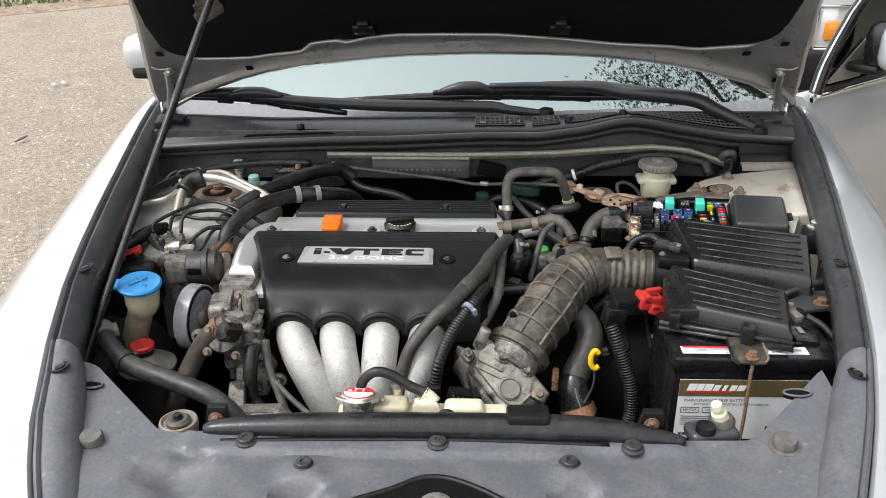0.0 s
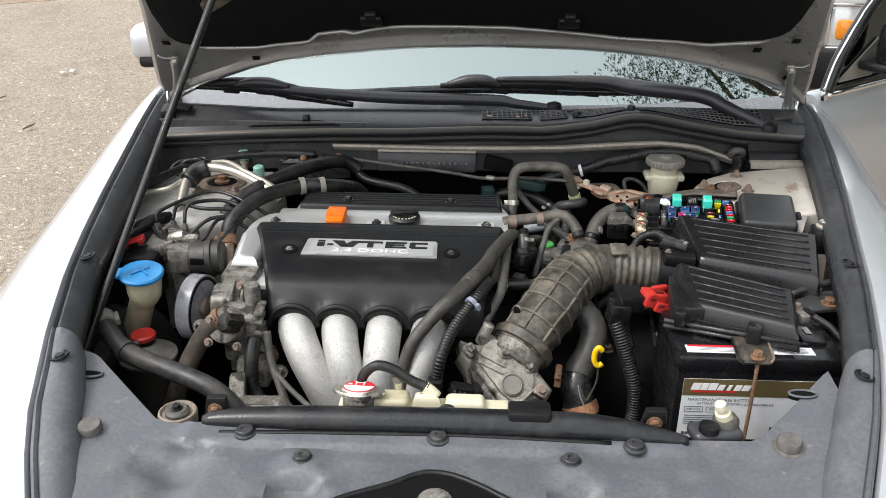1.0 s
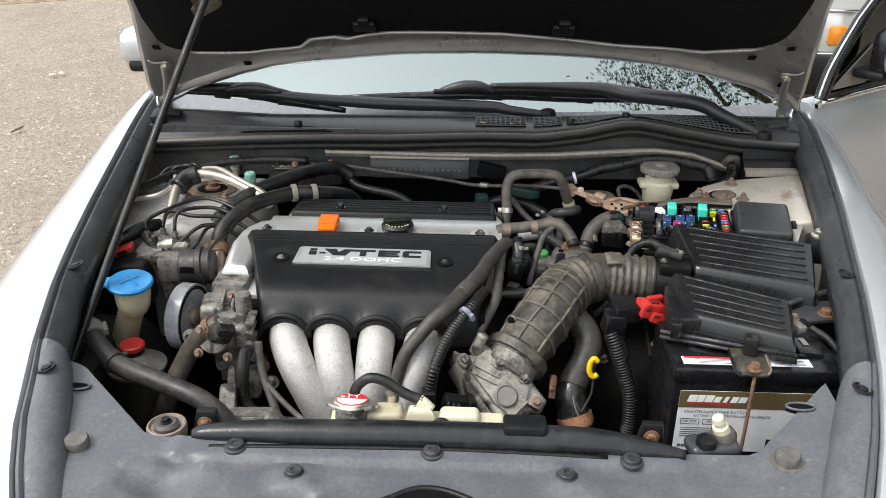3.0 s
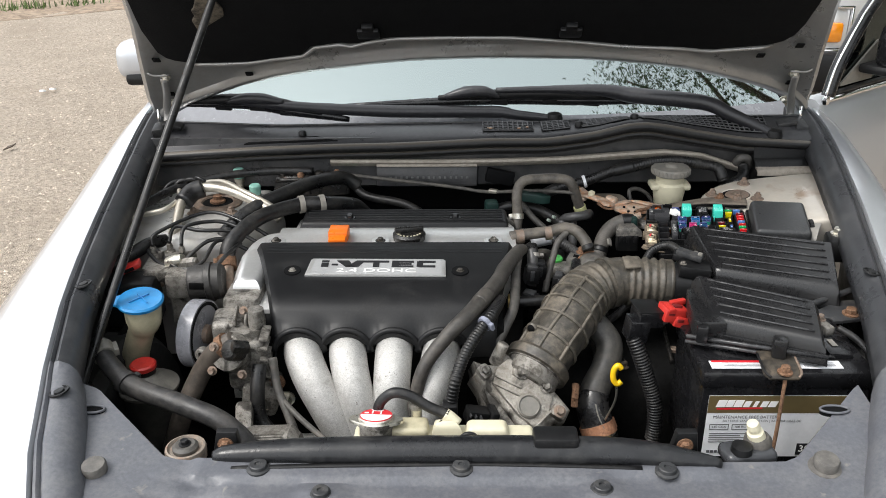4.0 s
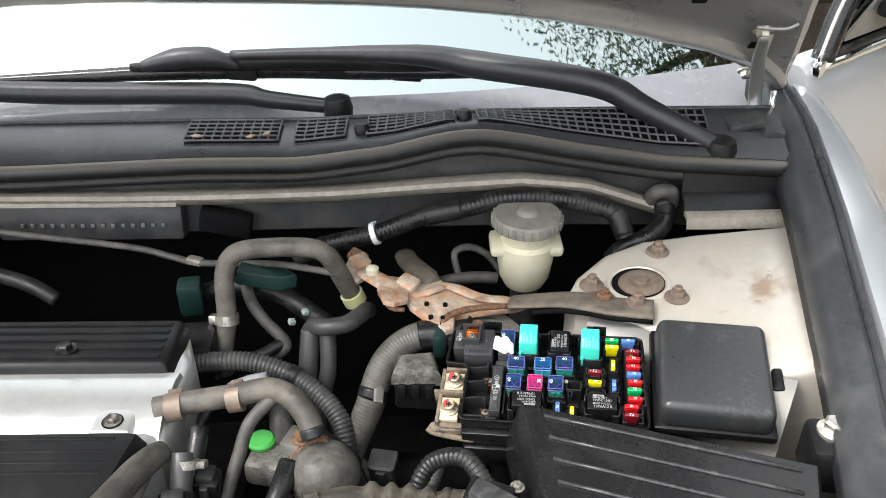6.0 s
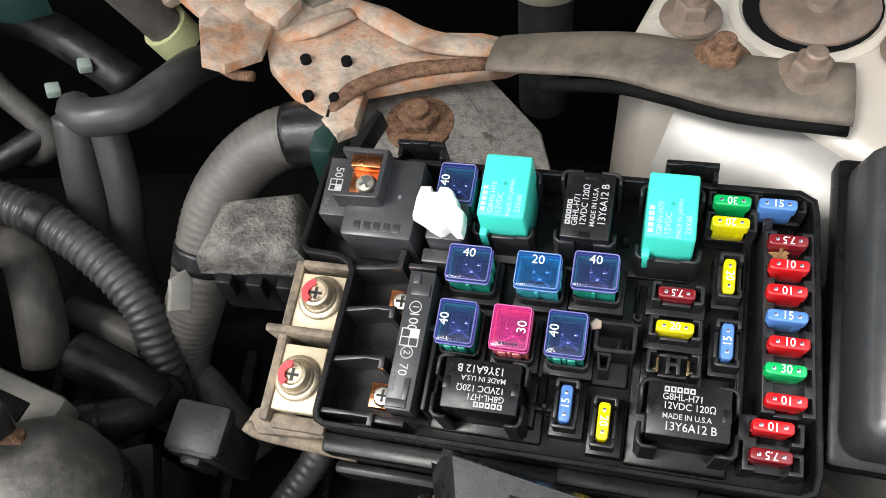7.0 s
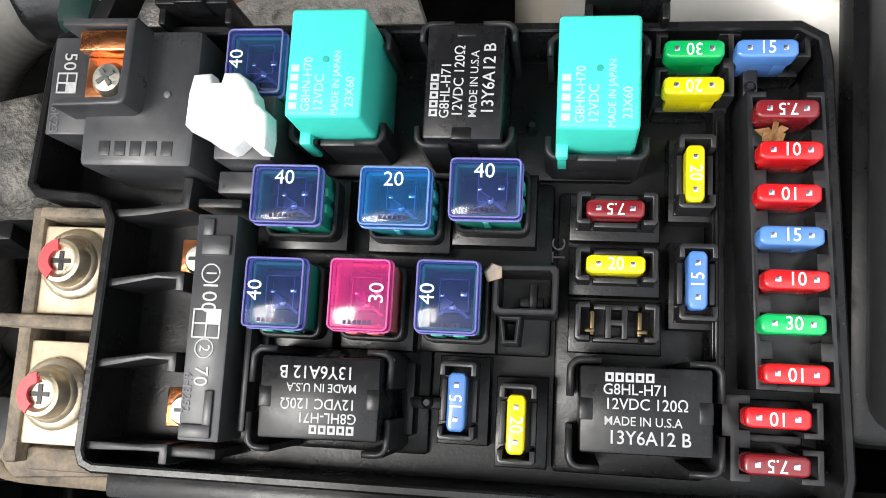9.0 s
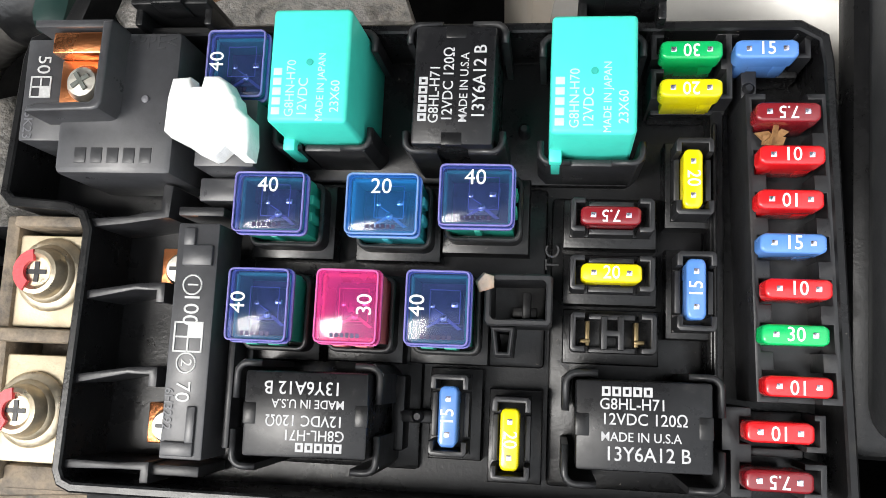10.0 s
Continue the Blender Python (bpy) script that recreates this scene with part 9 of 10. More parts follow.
# long fuse 100 / 70
bm = B()
fbox(bm, -45.6, -35.2, -48.4, 6.8, 9, 24, 0.5)
lf = fpart("long_fuse", bm, COVERP, fb, "long black double fuse with white print")
for u0, u1, v0, v1 in ((-43.6, -36.2, -3.5, 1.5), (-43.6, -40.8, 1.3, 5.6), (-45.0, -37.2, -47.6, -44.4), (-39.4, -37.2, -44.6, -36.2)):
    fpart("raised_pad", fbox(B(), u0, u1, v0, v1, 23.4, 25.0, 0.4), COVERP, lf)
letters("100", 0.0054, pose(-0.0408, -0.0137, 0.0242, 0, 0, -90), BPRINT, lf)
letters("70", 0.0050, pose(-0.0411, -0.0330, 0.0242, 0, 0, -90), BPRINT, lf)
for v, s in ((-8.0, "1"), (-26.3, "2")):
    bm = B()
    tube(bm, [(-40.8 + 2.3 * math.cos(a), v + 2.3 * math.sin(a), 24.1) for a in np.linspace(0, 6.28, 19)], 0.24, 5, 1)
    fpart("printed_ring", bm, BPRINT, lf)
    letters(s, 0.0038, pose(-0.0408, v * 0.001, 0.0242, 0, 0, -90), BPRINT, lf)
for k in range(3):
    for q in ((-44.4 + 3.4 * k, -44.0 + 3.4 * k, -23.9, -16.7), (-44.4, -37.2, -23.9 + 3.4 * k, -23.5 + 3.4 * k)):
        fpart("printed_line", fbox(B(), *q, 24.0, 24.25, 0), BPRINT, lf)
fpart("printed_square", fbox(B(), -40.7, -37.4, -20.2, -16.9, 24.0, 24.2, 0), BPRINT, lf)
letters("6H3292", 0.0030, pose(-0.0443, -0.0370, 0.0242, 0, 0, -90), INKGREY, lf)


# sockets: open frames round the fuses
def socket(u, v, w, d, top, turn=0, hook=3.4):
    """A raised frame about (u, v), w by d: two hooked walls, two low ends and a stepped base."""
    t = 1.3
    def lay(pts):
        return [(-y, x) if turn else (x, y) for x, y in pts]
    base = fpart("socket", prism(B(), lay([(-w / 2, -d / 2), (w / 2, -d / 2), (w / 2, d / 2), (-w / 2, d / 2)]), 0, top - 9, 0.3), BOXP, fb)
    fpart("step", prism(B(), lay([(-w / 2 - 1.6, -d / 2 - 2.6), (w / 2 + 1.6, -d / 2 - 2.6), (w / 2 + 1.6, d / 2 + 1.4), (-w / 2 - 1.6, d / 2 + 1.4)]), 0, top - 10, 0.8), BOXP, base)
    for s in (-1, 1):
        a, b, g = s * (w / 2), s * (w / 2 - t), s * (w / 2 - hook)
        c = s * (w / 2 - 0.7)
        wall = [(c, -d / 2), (a, -d / 2 + 0.7), (a, d / 2 - 0.7), (c, d / 2), (g, d / 2), (g, d / 2 - t), (b, d / 2 - t), (b, -d / 2 + t), (g, -d / 2 + t), (g, -d / 2)]
        fpart("wall", prism(B(), lay(wall), 0, top, 0.3), HOLD, base)
        y0, y1, x = s * (d / 2 - t), s * d / 2, w / 2 * 0.55
        fpart("end_wall", prism(B(), lay([(-x, y0), (x, y0), (x, y1), (-x, y1)]), 0, top - 4.5, 0.3), HOLD, base)
    base.location = (u / 1000, v / 1000, 0)
    return base


socket(57.0, 11.9, 19.2, 8.0, 18)
socket(57.1, -1.7, 19.2, 8.2, 18)
em = socket(57.5, -15.4, 19.4, 9.0, 18)
BRASS = mat("dull_brass", (0.16, 0.12, 0.06), 0.4, 0.8, 0.2)
for s in (-1, 1):
    bm = B()
    fbox(bm, s * 5.6 - 0.5, s * 5.6 + 0.5, -3.0, 2.8, 8, 13.5, 0.2)
    fbox(bm, s * 6.2 - 1.2, s * 6.2 + 1.2, -2.4, -1.4, 8, 14, 0.2)
    fpart("contact", bm, BRASS, em)
bm = B()
prism(bm, [(-2.6, -3.8), (-1.2, -3.8), (-1.2, -0.7), (1.2, -0.7), (1.2, -3.8), (2.6, -3.8), (2.6, 3.8), (1.2, 3.8), (1.2, 0.7), (-1.2, 0.7), (-1.2, 3.8), (-2.6, 3.8)], 6, 16, 0.3)
fpart("socket_divider", bm, HOLD, em)
socket(75.6, 21.4, 18.2, 8.6, 18, 1)
socket(76.0, -5.2, 18.2, 8.8, 18, 1)
socket(20.6, -35.6, 18.6, 8.8, 18, 1)
socket(35.0, -40.2, 18.8, 8.8, 18, 1)
# brackets of the three fuses in the corner
for q in ([(65.4, 56), (68.4, 56), (68.4, 54.8), (66.7, 54.8), (66.7, 50.6), (68.4, 50.6), (68.4, 49.4), (65.4, 49.4)],
          [(65.4, 47.2), (68.4, 47.2), (68.4, 46), (66.7, 46), (66.7, 41), (68.4, 41), (68.4, 39.8), (65.4, 39.8)],
          [(80.6, 56.6), (85.6, 56.6), (85.6, 55.4), (84, 55.4), (84, 39.8), (80.6, 39.8), (80.6, 41), (82.6, 41), (82.6, 47), (81.4, 47), (81.4, 49.6), (82.6, 49.6), (82.6, 55.4), (80.6, 55.4)],
          [(98.4, 56.4), (101.6, 56.4), (101.6, 49.6), (98.4, 49.6), (98.4, 50.8), (100.2, 50.8), (100.2, 55.2), (98.4, 55.2)]):
    fpart("fuse_bracket", prism(B(), q, 0, 18, 0.3), HOLD, case)
fpart("bracket_base", fbox(B(), 66, 84, 38.6, 55.5, 0, 9, 0.6), BOXP, case)
fpart("bracket_base", fbox(B(), 84.4, 101, 48, 55.5, 0, 9, 0.6), BOXP, case)
fpart("bracket_web", fbox(B(), 86.5, 90.0, 40.4, 48, 0, 15, 0.4), HOLD, case)
# the two fuses below the long column
for q in ([(100.4, -31.6), (102.8, -31.6), (102.8, -39.6), (98.6, -39.6), (98.6, -38.3), (101.4, -38.3), (101.4, -32.9), (100.4, -32.9)],
          [(98.2, -42), (102.8, -42), (102.8, -49.6), (98.0, -49.6), (98.0, -48.2), (101.4, -48.2), (101.4, -43.3), (98.2, -43.3)],
          [(81, -30.6), (87.2, -30.6), (87.2, -32.6), (84.8, -32.6), (84.8, -38.4), (87.2, -38.4), (87.2, -42.4), (84.8, -42.4), (84.8, -48), (87.2, -48), (87.2, -49.8), (82.8, -49.8), (82.8, -40), (81, -40)]):
    fpart("fuse_bracket", prism(B(), q, 0, 19, 0.3), HOLD, case)
fpart("bracket_base", fbox(B(), 84.9, 101, -49, -31.5, 0, 9, 0.6), BOXP, case)
fpart("bracket_web", fbox(B(), 86, 99, -41.2, -39.4, 0, 15, 0.3), HOLD, case)


# the long column of seven fuses, leaning a little to the right
def lean(u, v):
    return (u + 0.027 * (40 - v), v)


sc0 = fpart("socket_column", prism(B(), [lean(86.6, 40), lean(104.2, 40), lean(104.2, -29.4), lean(86.6, -29.4)], 0, 11, 0.3), HOLD, fb)
for u, s in ((86.3, 1), (104.5, -1)):
    outline = [(u, -29.4), (u, 40.4), (u + s * 4.6, 40.4), (u + s * 4.6, 38.9), (u + s * 1.5, 38.9)]
    for k in range(6):
        v = (29.1, 19.3, 9.5, -0.2, -10.0, -20.4)[k]
        outline += [(u + s * 1.5, v + 2.1), (u + s * 4.0, v + 2.1), (u + s * 4.0, v - 2.1), (u + s * 1.5, v - 2.1)]
    outline += [(u + s * 1.5, -27.8), (u + s * 4.6, -27.8), (u + s * 4.6, -29.4)]
    fpart("comb_wall", prism(B(), [lean(*q) for q in outline], 0, 20, 0.4), HOLD, sc0)
fpart("end_wall", prism(B(), [lean(91, -29.4), lean(100, -29.4), lean(100, -27.9), lean(91, -27.9)], 0, 15, 0.3), HOLD, sc0)
SO = [(28.0, -3.6), (29.0, -2.8), (42.8, -2.6), (43.7, -3.4), (43.7, -13.6), (42.8, -14.6), (28.8, -14.8), (28.0, -14.0)]
es = fpart("empty_socket", ring_wall(SO, inset(SO, 1.6), 0, 19.5, 0.4), HOLD, case)
SO = [(29.6, -14.9), (35.2, -14.9), (34.6, -21.8), (30.6, -21.8)]
fpart("socket_tail", ring_wall(SO, inset(SO, 1.1), 0, 18.5, 0.4), HOLD, es)
bm = B()
fbox(bm, 34, 40, -12.0, -9.6, 0, 8.5, 0.3)
fbox(bm, 36.5, 38.5, -13, -6, 0, 9, 0.3)
fpart("socket_core", bm, BOXP, es)
crumb = prism(B(), [(-0.0022, -0.0014), (0.0012, -0.002), (0.0024, 0.0006), (0.0006, 0.0022), (-0.002, 0.0012)], 0, 0.0016, 0.0004, FB @ pose(0.0280, -0.0048, 0.0192, 20, 15, 30))
solo("wood_crumb", crumb, RUST_PALE, "tiny tan wood crumb on the socket edge", "crumb")
bm = B()
for k in range(4):
    prism(bm, [(-0.0045 + 0.002 * k, -0.0006), (0.0005 + 0.0016 * k, -0.0014), (0.003, 0.0004), (-0.002, 0.0016)], 0, 0.0005, m=FB @ pose(0.0918, 0.0288, 0.0205 + 0.0008 * k, 12 * k, 14 - 9 * k, 40 * k - 30))
solo("dry_leaf", bm, mat("dry_leaf_brown", (0.30, 0.16, 0.06), 0.7, 0, 0.3, 300, 0.3), "curled dry leaf scrap between two fuses", "leaf")
bm = B()
prism(bm, [(45.2, -22.0), (48, -24.6), (48, -19.4)], 2.4, 2.8)
fpart("arrow_mark", bm, DIM, case)
letters("TC", 0.005, pose(0.0435, 0.0035, 0.0032, 0, 0, 90), DIM, case)
for u, v, h in ((12.4, -36.6, 12), (35.5, 35.5, 8), (88.2, 43.2, 16)):
    fpart("rivet", lathe(B(), [(1.5, 0), (1.5, h - 1), (0.8, h), (0.2, h)], (u, v, 0), 14), HOLD, case)
fpart("fuse_link", fbox(B(), 7.5, 16.2, -38.2, -35.2, 0, 10, 0.4), BOXP, case)
for q in ((6, 9, -45, -27, 0, 10), (-31, -29, -46, -3, 0, 12), (80.4, 83.6, -31, 40, 0, 9), (80.6, 81.6, -28, 36, 9.2, 12)):
    fpart("floor_rib", fbox(B(), *q, 0.6), BOXP, case)


def guard(u0, u1, v0, v1, top, t=1.5, along=6.5, down=6.5):
    """Bracket walls round the corners of a relay."""
    for su, u in ((1, u0), (-1, u1)):
        for sv, v in ((1, v0), (-1, v1)):
            r = 2.4
            bm = B()
            tube(bm, [(u + su * along, v, top)] + [(u + su * r * (1 - math.sin(a)), v + sv * r * (1 - math.cos(a)), top) for a in np.linspace(0, math.pi / 2, 6)] + [(u, v + sv * down, top)], t * 0.55, 8, 1)
            prism(bm, [(u + su * along, v + sv * t / 2), (u + su * along, v - sv * t / 2), (u + su * 1.2, v - sv * t / 2), (u - su * t / 2, v + sv * 1.2), (u - su * t / 2, v + sv * down), (u + su * t / 2, v + sv * down), (u + su * t / 2, v + sv * t / 2)], 0, top)
            fpart("relay_guard", bm, HOLD, case)


guard(47.0, 79.6, -48.2, -24.7, 26.5, along=6.8, down=8.2)
guard(-27.0, 6.0, -48.6, -25.6, 26.5, along=5.6, down=8.0)
guard(9.0, 31.4, 24.4, 54.9, 26.5, along=7.6, down=4.6)
guard(-24.4, -0.8, 26.4, 55.6, 21, along=7, down=5)
guard(40.0, 63.4, 23.4, 54.0, 21, along=7, down=5)
fpart("guard_sill", fbox(B(), -17, -2.5, 25.6, 27.4, 0, 20.5, 0.5), HOLD, case)
fpart("guard_sill", fbox(B(), 45, 62, 22.6, 24.4, 0, 20.5, 0.5), HOLD, case)


# loose pieces plugged into the box
def mini_fuse(u, v, top, color, text, turn=0):
    f = thing("blade_fuse", (0, 0, 0), f"{color} blade fuse printed {text} in the fuse box", "fuse", "blade fuses in the fuse box", m=FB @ pose(u / 1000, v / 1000, (top - 25) / 1000, 0, 0, turn))
    bm = B()
    prism(bm, [(-6.9, -1.2), (-6.5, -1.8), (-5.6, -2.2), (5.6, -2.2), (6.5, -1.8), (6.9, -1.2), (6.9, 1.2), (6.5, 1.8), (5.6, 2.2), (-5.6, 2.2), (-6.5, 1.8), (-6.9, 1.2)], 19.4, 25.0, 0.7, seg=3)
    fbox(bm, -5.6, 5.6, -1.7, 1.7, 10, 20, 0.5)
    for s in (-1, 1):
        fbox(bm, s * 4.2 - 1.6, s * 4.2 + 1.6, -2.0, 2.0, 12, 20, 0.4)
    part("body", mm(bm), fuse_mats[color], f, local=True)
    for s in (-1, 1):
        bm = B()
        fbox(bm, s * 4.0 - 0.62, s * 4.0 + 0.62, -0.6, 0.6, 24.9, 25.2, 0.1)
        part("test_point", mm(bm), SPARK, f, local=True)
    letters(text, 0.0043 if len(text) < 3 else 0.0040, pose(0, 0, 0.0251), FINK, f, wide=0.92, bold=0.004)
    return f


for u, v, h, c, s, a in ((73.7, 49.1, 25, "green", "30", 180), (90.2, 49.2, 25, "blue", "15", 0), (73.6, 40.1, 25, "yellow", "20", 180), (56.6, 11.6, 19, "brown", "7.5", 180), (56.9, -1.8, 19, "yellow", "20", 0),
                         (94.0, 33.9, 27, "brown", "7.5", 180), (94.7, 24.2, 27, "red", "10", 0), (94.2, 14.3, 27, "red", "10", 180), (94.6, 4.7, 27, "blue", "15", 0), (95.5, -5.1, 27, "red", "10", 0), (94.7, -14.9, 27, "green", "30", 0), (95.2, -25.7, 27, "red", "10", 180),
                         (91.3, -35.3, 27, "red", "10", 180), (91.0, -45.2, 27, "brown", "7.5", 180), (75.0, 20.6, 19, "yellow", "20", -90), (75.7, -4.9, 19, "blue", "15", 90), (20.6, -35.9, 19, "blue", "15", 90), (34.8, -40.3, 19, "yellow", "20", -90)):
    mini_fuse(u, v, h, c, s, a)


def cartridge(u, v, color, text, turn=0, text_side=-1):
    """turn 0: print along the rear edge; 90: print along one short side of a cap that is deeper than wide."""
    w, d = (17.2, 14.6) if turn == 0 else (14.8, 17.1)
    f = thing("cartridge_fuse", (0, 0, 0), f"square {color} see-through cartridge fuse printed {text}", "fuse", "cartridge fuses in the fuse box", m=FB @ pose(u / 1000, v / 1000, 0))
    o = [(-w / 2 + 0.7, -d / 2 + 0.7), (w / 2 - 0.5, -d / 2 + 0.7), (w / 2 - 0.5, d / 2 - 0.7), (-w / 2 + 0.7, d / 2 - 0.7)]
    bm = ring_wall(o, inset(o, 0.9), 1, 23.4, 0.3)
    prism(bm, inset(o, 0.8), 11, 13)
    part("foot", mm(bm), foot_mats[color], f, local=True)
    bm = B()
    prism(bm, inset(o, 1.3), 14.0, 15.6)
    fbox(bm, -2.6, 4.8, -3.6, 4.6, 15.6, 20.4, 0.8)
    part("element_bed", mm(bm), INNER, f, local=True)
    bm = B()
    fbox(bm, -2.2, -1.0, 0.2, 1.2, 21.3, 22.6, 0.3)
    fbox(bm, 2.6, 4.4, 0.4, 1.8, 21.3, 22.4, 0.4)
    lathe(bm, [(1.0, 21.2), (0.9, 22.2), (0.3, 22.6)], (1.0, -2.0, 0), 10)
    for q in ([(-3.4, -4.2), (-2.4, -4.2), (0.6, -2.4), (0.2, -1.8)], [(5.2, -4.4), (4.2, -4.6), (1.4, -2.4), (1.8, -1.8)], [(-1.8, 0.6), (-1.4, 0.2), (1.0, -1.4), (0.8, -0.9)]):
        part("element_arm", mm(prism(B(), q, 20.6, 21.2)), rim_mats[color], f, local=True)
    part("element", mm(bm), SPARK, f, local=True)
    bm = B()
    fbox(bm, -w / 2, w / 2, -d / 2, d / 2, 23.4, 27.0, 1.3)
    for face in [q for q in bm.faces if q.normal.z < -0.9]:
        bm.faces.remove(face)
    cap = part("clear_cap", mm(bm), cap_mats[color], f, "tinted see-through cap", local=True)
    o = [(sx * (w / 2 - 1.4) + 1.4 * math.cos(radians(a)), sy * (d / 2 - 1.4) + 1.4 * math.sin(radians(a))) for sx, sy, a0 in ((1, 1, 0), (-1, 1, 90), (-1, -1, 180), (1, -1, 270)) for a in (a0, a0 + 30, a0 + 60, a0 + 90)]
    part("cap_rim", mm(ring_wall(inset(o, 0.1), inset(o, 0.55), 26.3, 27.15, 0.15)), rim_mats[color], cap, local=True)
    part("cap_hem", mm(ring_wall(inset(o, -0.25), inset(o, 0.5), 23.0, 24.0, 0.2)), rim_mats[color], cap, local=True)
    bm = B()
    for q in ((-3.4, 0.8) if turn == 0 else ()):
        fbox(bm, w / 2 - 0.8, w / 2 + 0.5, q, q + 2.2, 14, 21.0, 0.3)
    for q in ((-4.2, 1.2) if turn else ()):
        fbox(bm, q, q + 3.0, -d / 2 - 0.5, -d / 2 + 0.9, 14, 21.0, 0.3)
    fbox(bm, -0.8, 0.8, -d / 2 - 0.2, -d / 2 + 0.9, 14, 21.0, 0.3)
    part("latch", mm(bm), foot_mats[color], f, local=True)
    at = pose(-0.0002, d / 2000 - 0.0034, 0.0271) if turn == 0 else pose(text_side * (w / 2000 - 0.0030), 0.0004, 0.0271, 0, 0, 90)
    letters(text, 0.0050, at, FINK, f, wide=1.02)
    bm = B()
    for k in range(6):
        q = -3.4 + 1.2 * k
        fbox(bm, q, q + 0.8, -d / 2 + 1.4, -d / 2 + 2.4, 26.98, 27.06, 0)
    part("faint_print", mm(bm), INNER, f, local=True)
    bm = B()
    for p0, p1 in (((-1.6, -3.4), (5.2, -3.4)), ((-1.6, 4.0), (5.2, 4.0)), ((-1.6, -3.4), (-1.6, 4.0)), ((5.2, -3.4), (5.2, 4.0))):
        tube(bm, [(*p0, 26.9), (*p1, 26.9)], 0.10, 5, 1)
    part("moulded_line", mm(bm), rim_mats[color], cap, local=True)
    r0, r1, x0, x1, y0, y1 = 2.4, 1.7, -w / 2 + 0.2, w / 2 + 1.6, -d / 2 - 1.6, d / 2
    ring = [(cx + r0 * math.cos(a), cy + r0 * math.sin(a)) for cx, cy, a0 in ((x1 - r0, y1 - r0, 0), (x0 + r0, y1 - r0, 90), (x0 + r0, y0 + r0, 180), (x1 - r0, y0 + r0, 270)) for a in [radians(a0 + q) for q in (0, 30, 60, 90)]]
    fpart("socket", ring_wall([(x + u, y + v) for x, y in ring], [(x + u, y + v) for x, y in inset(ring, 1.1)], 0, 15.5, 0.35), HOLD, case)
    step = [(u + x0 - 1.4, v + y0 - 2.2), (u + x1 + 1.6, v + y0 - 2.2), (u + x1 + 1.6, v + y1 + 0.6), (u + x0 - 1.4, v + y1 + 0.6)]
    fpart("socket_step", prism(B(), step, 0, 9, 1.0), BOXP, case)
    return f


for u, v, c, s, a, side in ((-22.8, 11.8, "indigo", "40", 0, -1), (4.2, 11.8, "blue", "20", 0, -1), (25.9, 14.2, "indigo", "40", 0, -1), (-23.7, -12.3, "indigo", "40", 90, -1), (-2.7, -12.0, "pink", "30", 90, 1), (18.1, -11.7, "indigo", "40", 90, -1), (-33.7, 45.7, "indigo", "40", 90, -1)):
    cartridge(u, v, c, s, a, side)


def black_relay(u, v, turn):
    r = thing("relay", (0, 0, 0), "black square relay with white print in the fuse box", "relay", "relays in the fuse box", m=FB @ pose(u / 1000, v / 1000, -0.001, 0, 0, turn))
    bm = B()
    fbox(bm, -14, 14, -9.3, 9.3, 0, 32, 0.7)
    part("body", mm(bm), RELAYP, r, local=True)
    for s in (-1, 1):
        part("latch", mm(fbox(B(), s * 12.6 - 1.5, s * 12.6 + 1.5, -2.4, 2.4, 29, 32.12, 0.3)), BOXP, r, local=True)
    for k, w in enumerate((2.2, 2.6, 1.9, 2.0, 1.8)):
        o = [(-8.6 + 2.15 * k, 6.0), (-6.8 + 2.15 * k, 6.0), (-6.8 + 2.15 * k, 8.0), (-8.6 + 2.15 * k, 8.0)]
        part("maker_mark", mm(ring_wall(o, inset(o, 0.55), 31.95, 32.12, 0.05)), RINK, r, local=True)
    for s, x, y, sz in (("G8HL-H71", -2.2, 4.3, 3.3), ("12VDC 120\u03a9", 0.1, 1.2, 3.4), ("MADE IN U.S.A", -0.6, -2.4, 2.7), ("13Y6A12 B", 0.7, -5.9, 4.1)):
        letters(s, sz / 1000, pose(x / 1000, y / 1000, 0.0321), RINK, r, wide=0.93, bold=0.006)
    return r


black_relay(63.1, -35.2, 0.6)
black_relay(-9.4, -36.4, 180.8)
black_relay(20.3, 38.7, 89.6)


def teal_relay(u, v):
    r = thing("relay", (0, 0, 0), "tall turquoise relay with pale print in the fuse box", "relay", "relays in the fuse box", m=FB @ pose(u / 1000, v / 1000, 0))
    bm = B()
    box(bm, (0, 0, 18.5), (19.6, 27.6, 37), (0, 0, 0), 1.1, 3, taper=(0.94, 0.97))
    fbox(bm, -9.4, -6.4, -16.4, -11, 12, 24, 0.6)
    part("body", mm(bm), TEAL, r, local=True)
    for k in range(5):
        part("maker_mark", mm(fbox(B(), -8.2, -6.2, -11.6 + 2.3 * k, -9.9 + 2.3 * k, 36.9, 37.12, 0.1)), TEALINK, r, local=True)
    for s, x, y, sz in (("G8HN-H70", -4.0, -5.5, 3.0), ("12VDC", -1.0, -7.6, 3.2), ("MADE IN JAPAN", 3.0, -5.2, 2.4), ("23X60", 6.4, -7.4, 3.0)):
        letters(s, sz / 1000, pose(x / 1000, y / 1000, 0.0371, 0, 0, 90), TEALINK, r, wide=0.93)
    bm = B()
    lathe(bm, [(0.8, 36.9), (0.8, 37.25), (0.1, 37.3)], (0.1, 0.6, 0), 12)
    part("gate_mark", mm(bm), mat("deep_turquoise", (0.03, 0.36, 0.30), 0.4, 0, 0.05), r, local=True)
    return r


teal_relay(-11.9, 41.3)
teal_relay(51.4, 39.0)

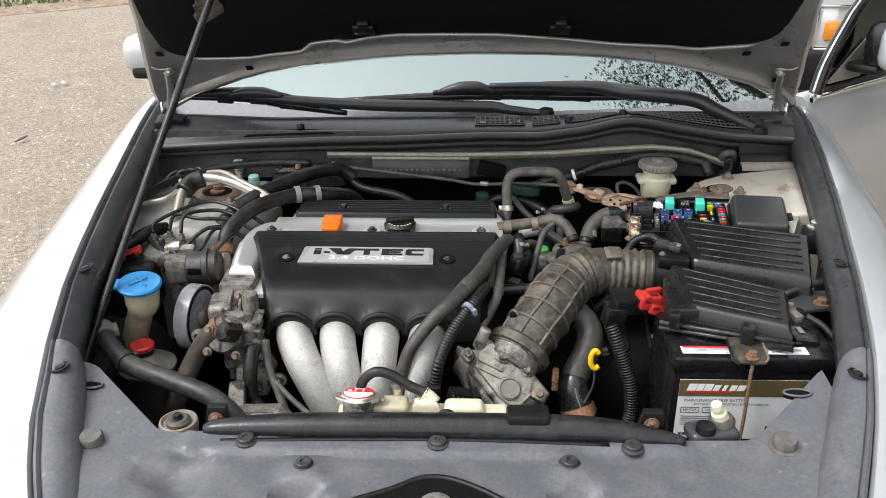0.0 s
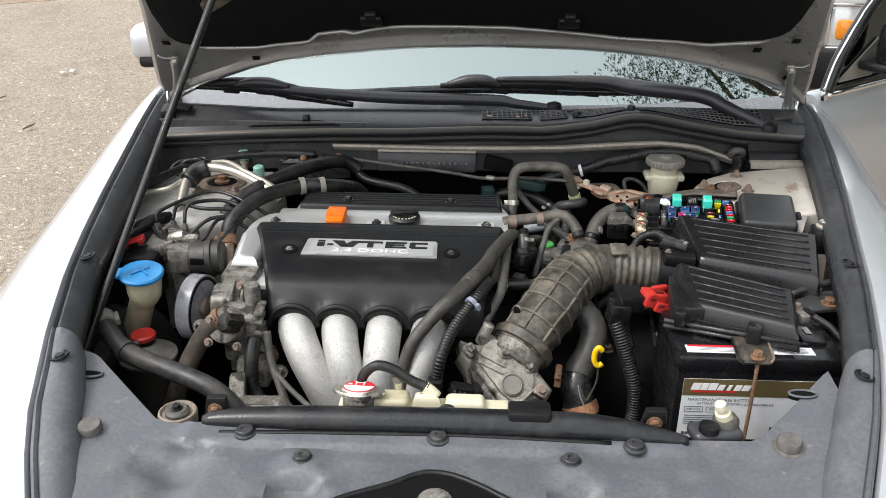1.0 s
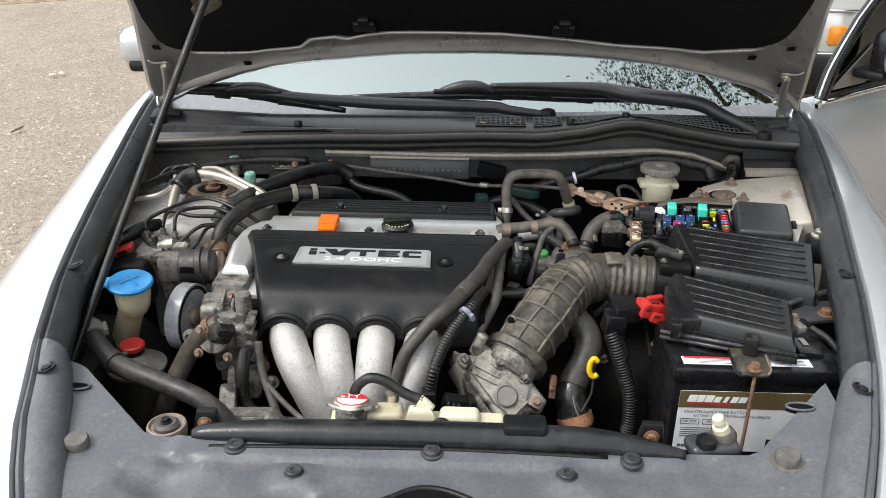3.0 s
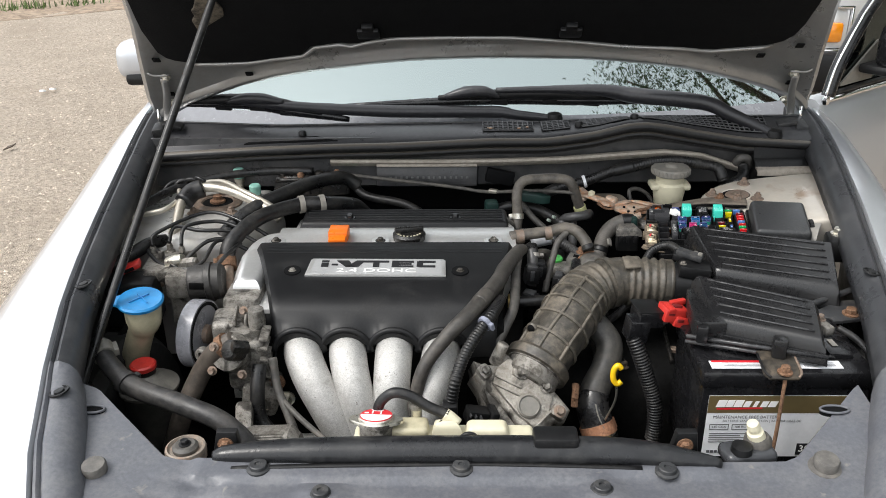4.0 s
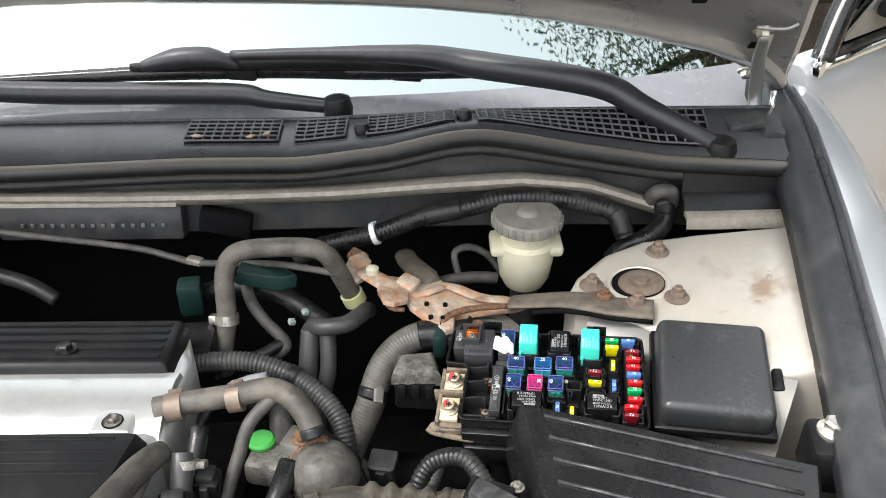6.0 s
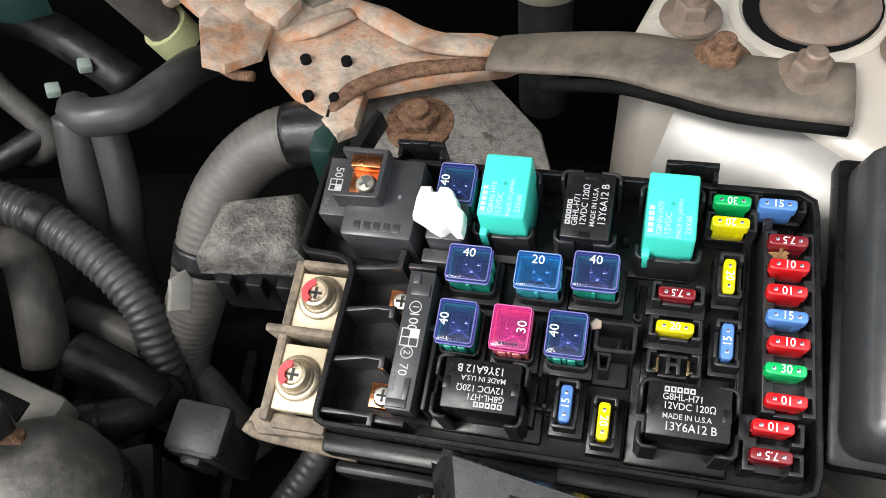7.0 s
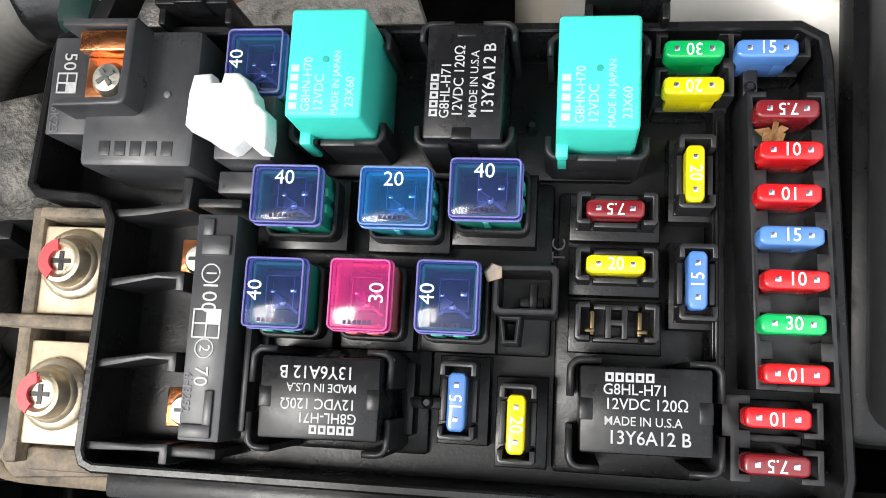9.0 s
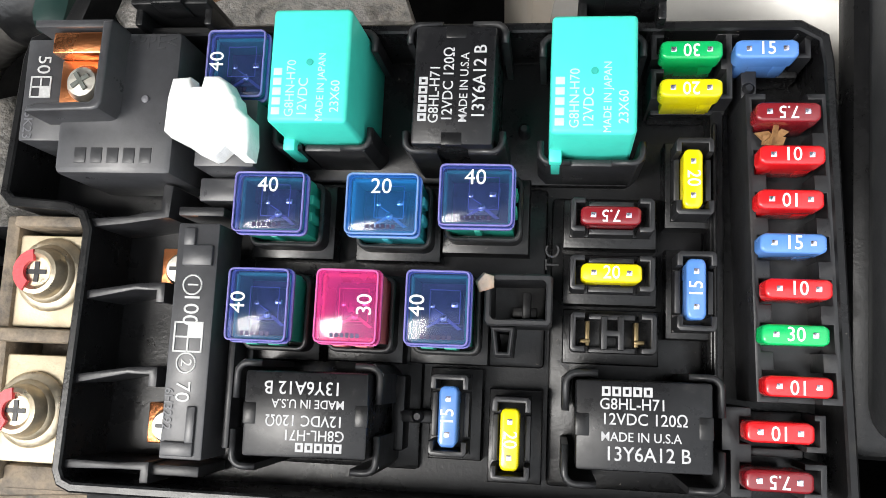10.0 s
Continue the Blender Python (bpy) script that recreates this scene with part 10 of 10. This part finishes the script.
wp = thing("melted_block", (0, 0, 0), "white half-melted plastic block in the fuse box", "plastic block", m=FB @ pose(-0.0374, 0.0306, 0))
edge_line = [(-10.3, 4.5), (-9.4, 9.6), (-4.8, 10.0), (-4.2, 7.5), (-1.8, 7.6), (-1.2, 10.2), (2.6, 10.2), (4.8, 8.6), (6.3, 5.8), (7.4, 4.8), (8.0, 2.2), (9.6, 0.8), (11.1, -0.6), (11.6, -6.0), (11.2, -9.8), (8.4, -9.7), (5.6, -7.4), (3.4, -9.6), (1.8, -10.0), (-2.6, -8.0), (-5.4, -6.2), (-10.5, -3.8)]
bm = B()
prism(bm, edge_line, 27.2, 33.5, 1.3, seg=4, top=0.94)
part("melted_top", mm(bm), MELT, wp, local=True, sharp=75)
bm = B()
fbox(bm, -4.6, 10.4, -10.6, 6, 0, 27, 0.6)
fbox(bm, -7, 10.6, -17, -11, 0, 17, 0.6)
part("base", mm(bm), COVERP, wp, local=True)

# small lidded connector box beside the fuse box
cb = thing("connector_box", (0.317, 1.735, 0.68), "dusty black lidded connector beside the fuse box", "connector box")
bm = B()
prism(bm, [(0.291, 1.719), (0.297, 1.752), (0.338, 1.757), (0.347, 1.716)], 0.714, 0.732, 0.007, seg=4, top=0.92)
part("lid", bm, mat("dirt_caked_lid", (0.085, 0.08, 0.072), 0.5, 0, 0.35, 160, 0.8, (0.33, 0.30, 0.26), 0.36, 60, blur=0.22), cb, "dirt-caked lid")
bm = B()
box(bm, (0.319, 1.734, 0.698), (0.046, 0.034, 0.038), (0, 0, -6), 0.003)
part("body", bm, PLASTIC, cb)
for x in (0.303, 0.318, 0.333):
    part("latch", box(B(), (x, 1.7145 - 0.1 * (x - 0.319), 0.708), (0.008, 0.006, 0.014), (0, 0, -6), 0.001), PLASTIC, cb)
solo("white_tape", prism(B(), [(-0.006, -0.009), (0.004, -0.010), (0.007, 0.004), (0.004, 0.010), (-0.004, 0.006)], 0, 0.004, 0.001, pose(0.276, 1.716, 0.702, 40, 30, 30)), GREYCAP, "scrap of white tape on a loom", "tape")
solo("paper_scrap", prism(B(), [(-0.006, -0.006), (0.005, -0.008), (0.008, 0.004), (-0.004, 0.008)], 0, 0.001, m=pose(0.296, 1.800, 0.690, 30, 10, 30)), LABEL, "white paper scrap caught behind the connector", "scrap")
solo("loom_collar", box(B(), (0.345, 1.795, 0.715), (0.014, 0.034, 0.032), (0, 0, -8), 0.005), DARKGREEN, "dark green collar where the loom enters", "collar")

# the fuse box cover lying beside it on the tower
FL = pose(0.616, 1.668, 0.7815, 13.2, -1.0, -9.5)
fl = thing("fuse_box_cover", (0.609, 1.658, 0.745), "black fuse box cover set down beside the box", "cover")
t = B()
box(t, (0, 0, -0.016), (0.112, 0.118, 0.034), (0, 0, 0), 0.009, 4, taper=(0.95, 0.96))
t.transform(FL)
part("top", t, mat("lid_plastic", (0.038, 0.039, 0.041), 0.36, 0, 0.15, 200, 0.2, (0.19, 0.18, 0.16), 0.13, 14, fine=0.0003), fl)
t = B()
box(t, (0, 0, -0.034), (0.118, 0.124, 0.012), (0, 0, 0), 0.004)
t.transform(FL)
part("rim", t, BOXP, fl)
t = B()
box(t, (0.062, 0.0, -0.028), (0.012, 0.03, 0.03), (0, 0, 0), 0.003)
t.transform(FL)
part("latch", t, BOXP, fl)
sb = thing("side_bracket", (0.695, 1.575, 0.75), "black inner wing bracket with a bolt", "bracket")
part("plate", box(B(), (0.695, 1.57, 0.755), (0.045, 0.05, 0.05), (0, 0, -10), 0.008), PLASTIC, sb)
part("bolt", bolt(B(), (0.695, 1.575, 0.780), 0.010, 0.014), STEEL, sb)
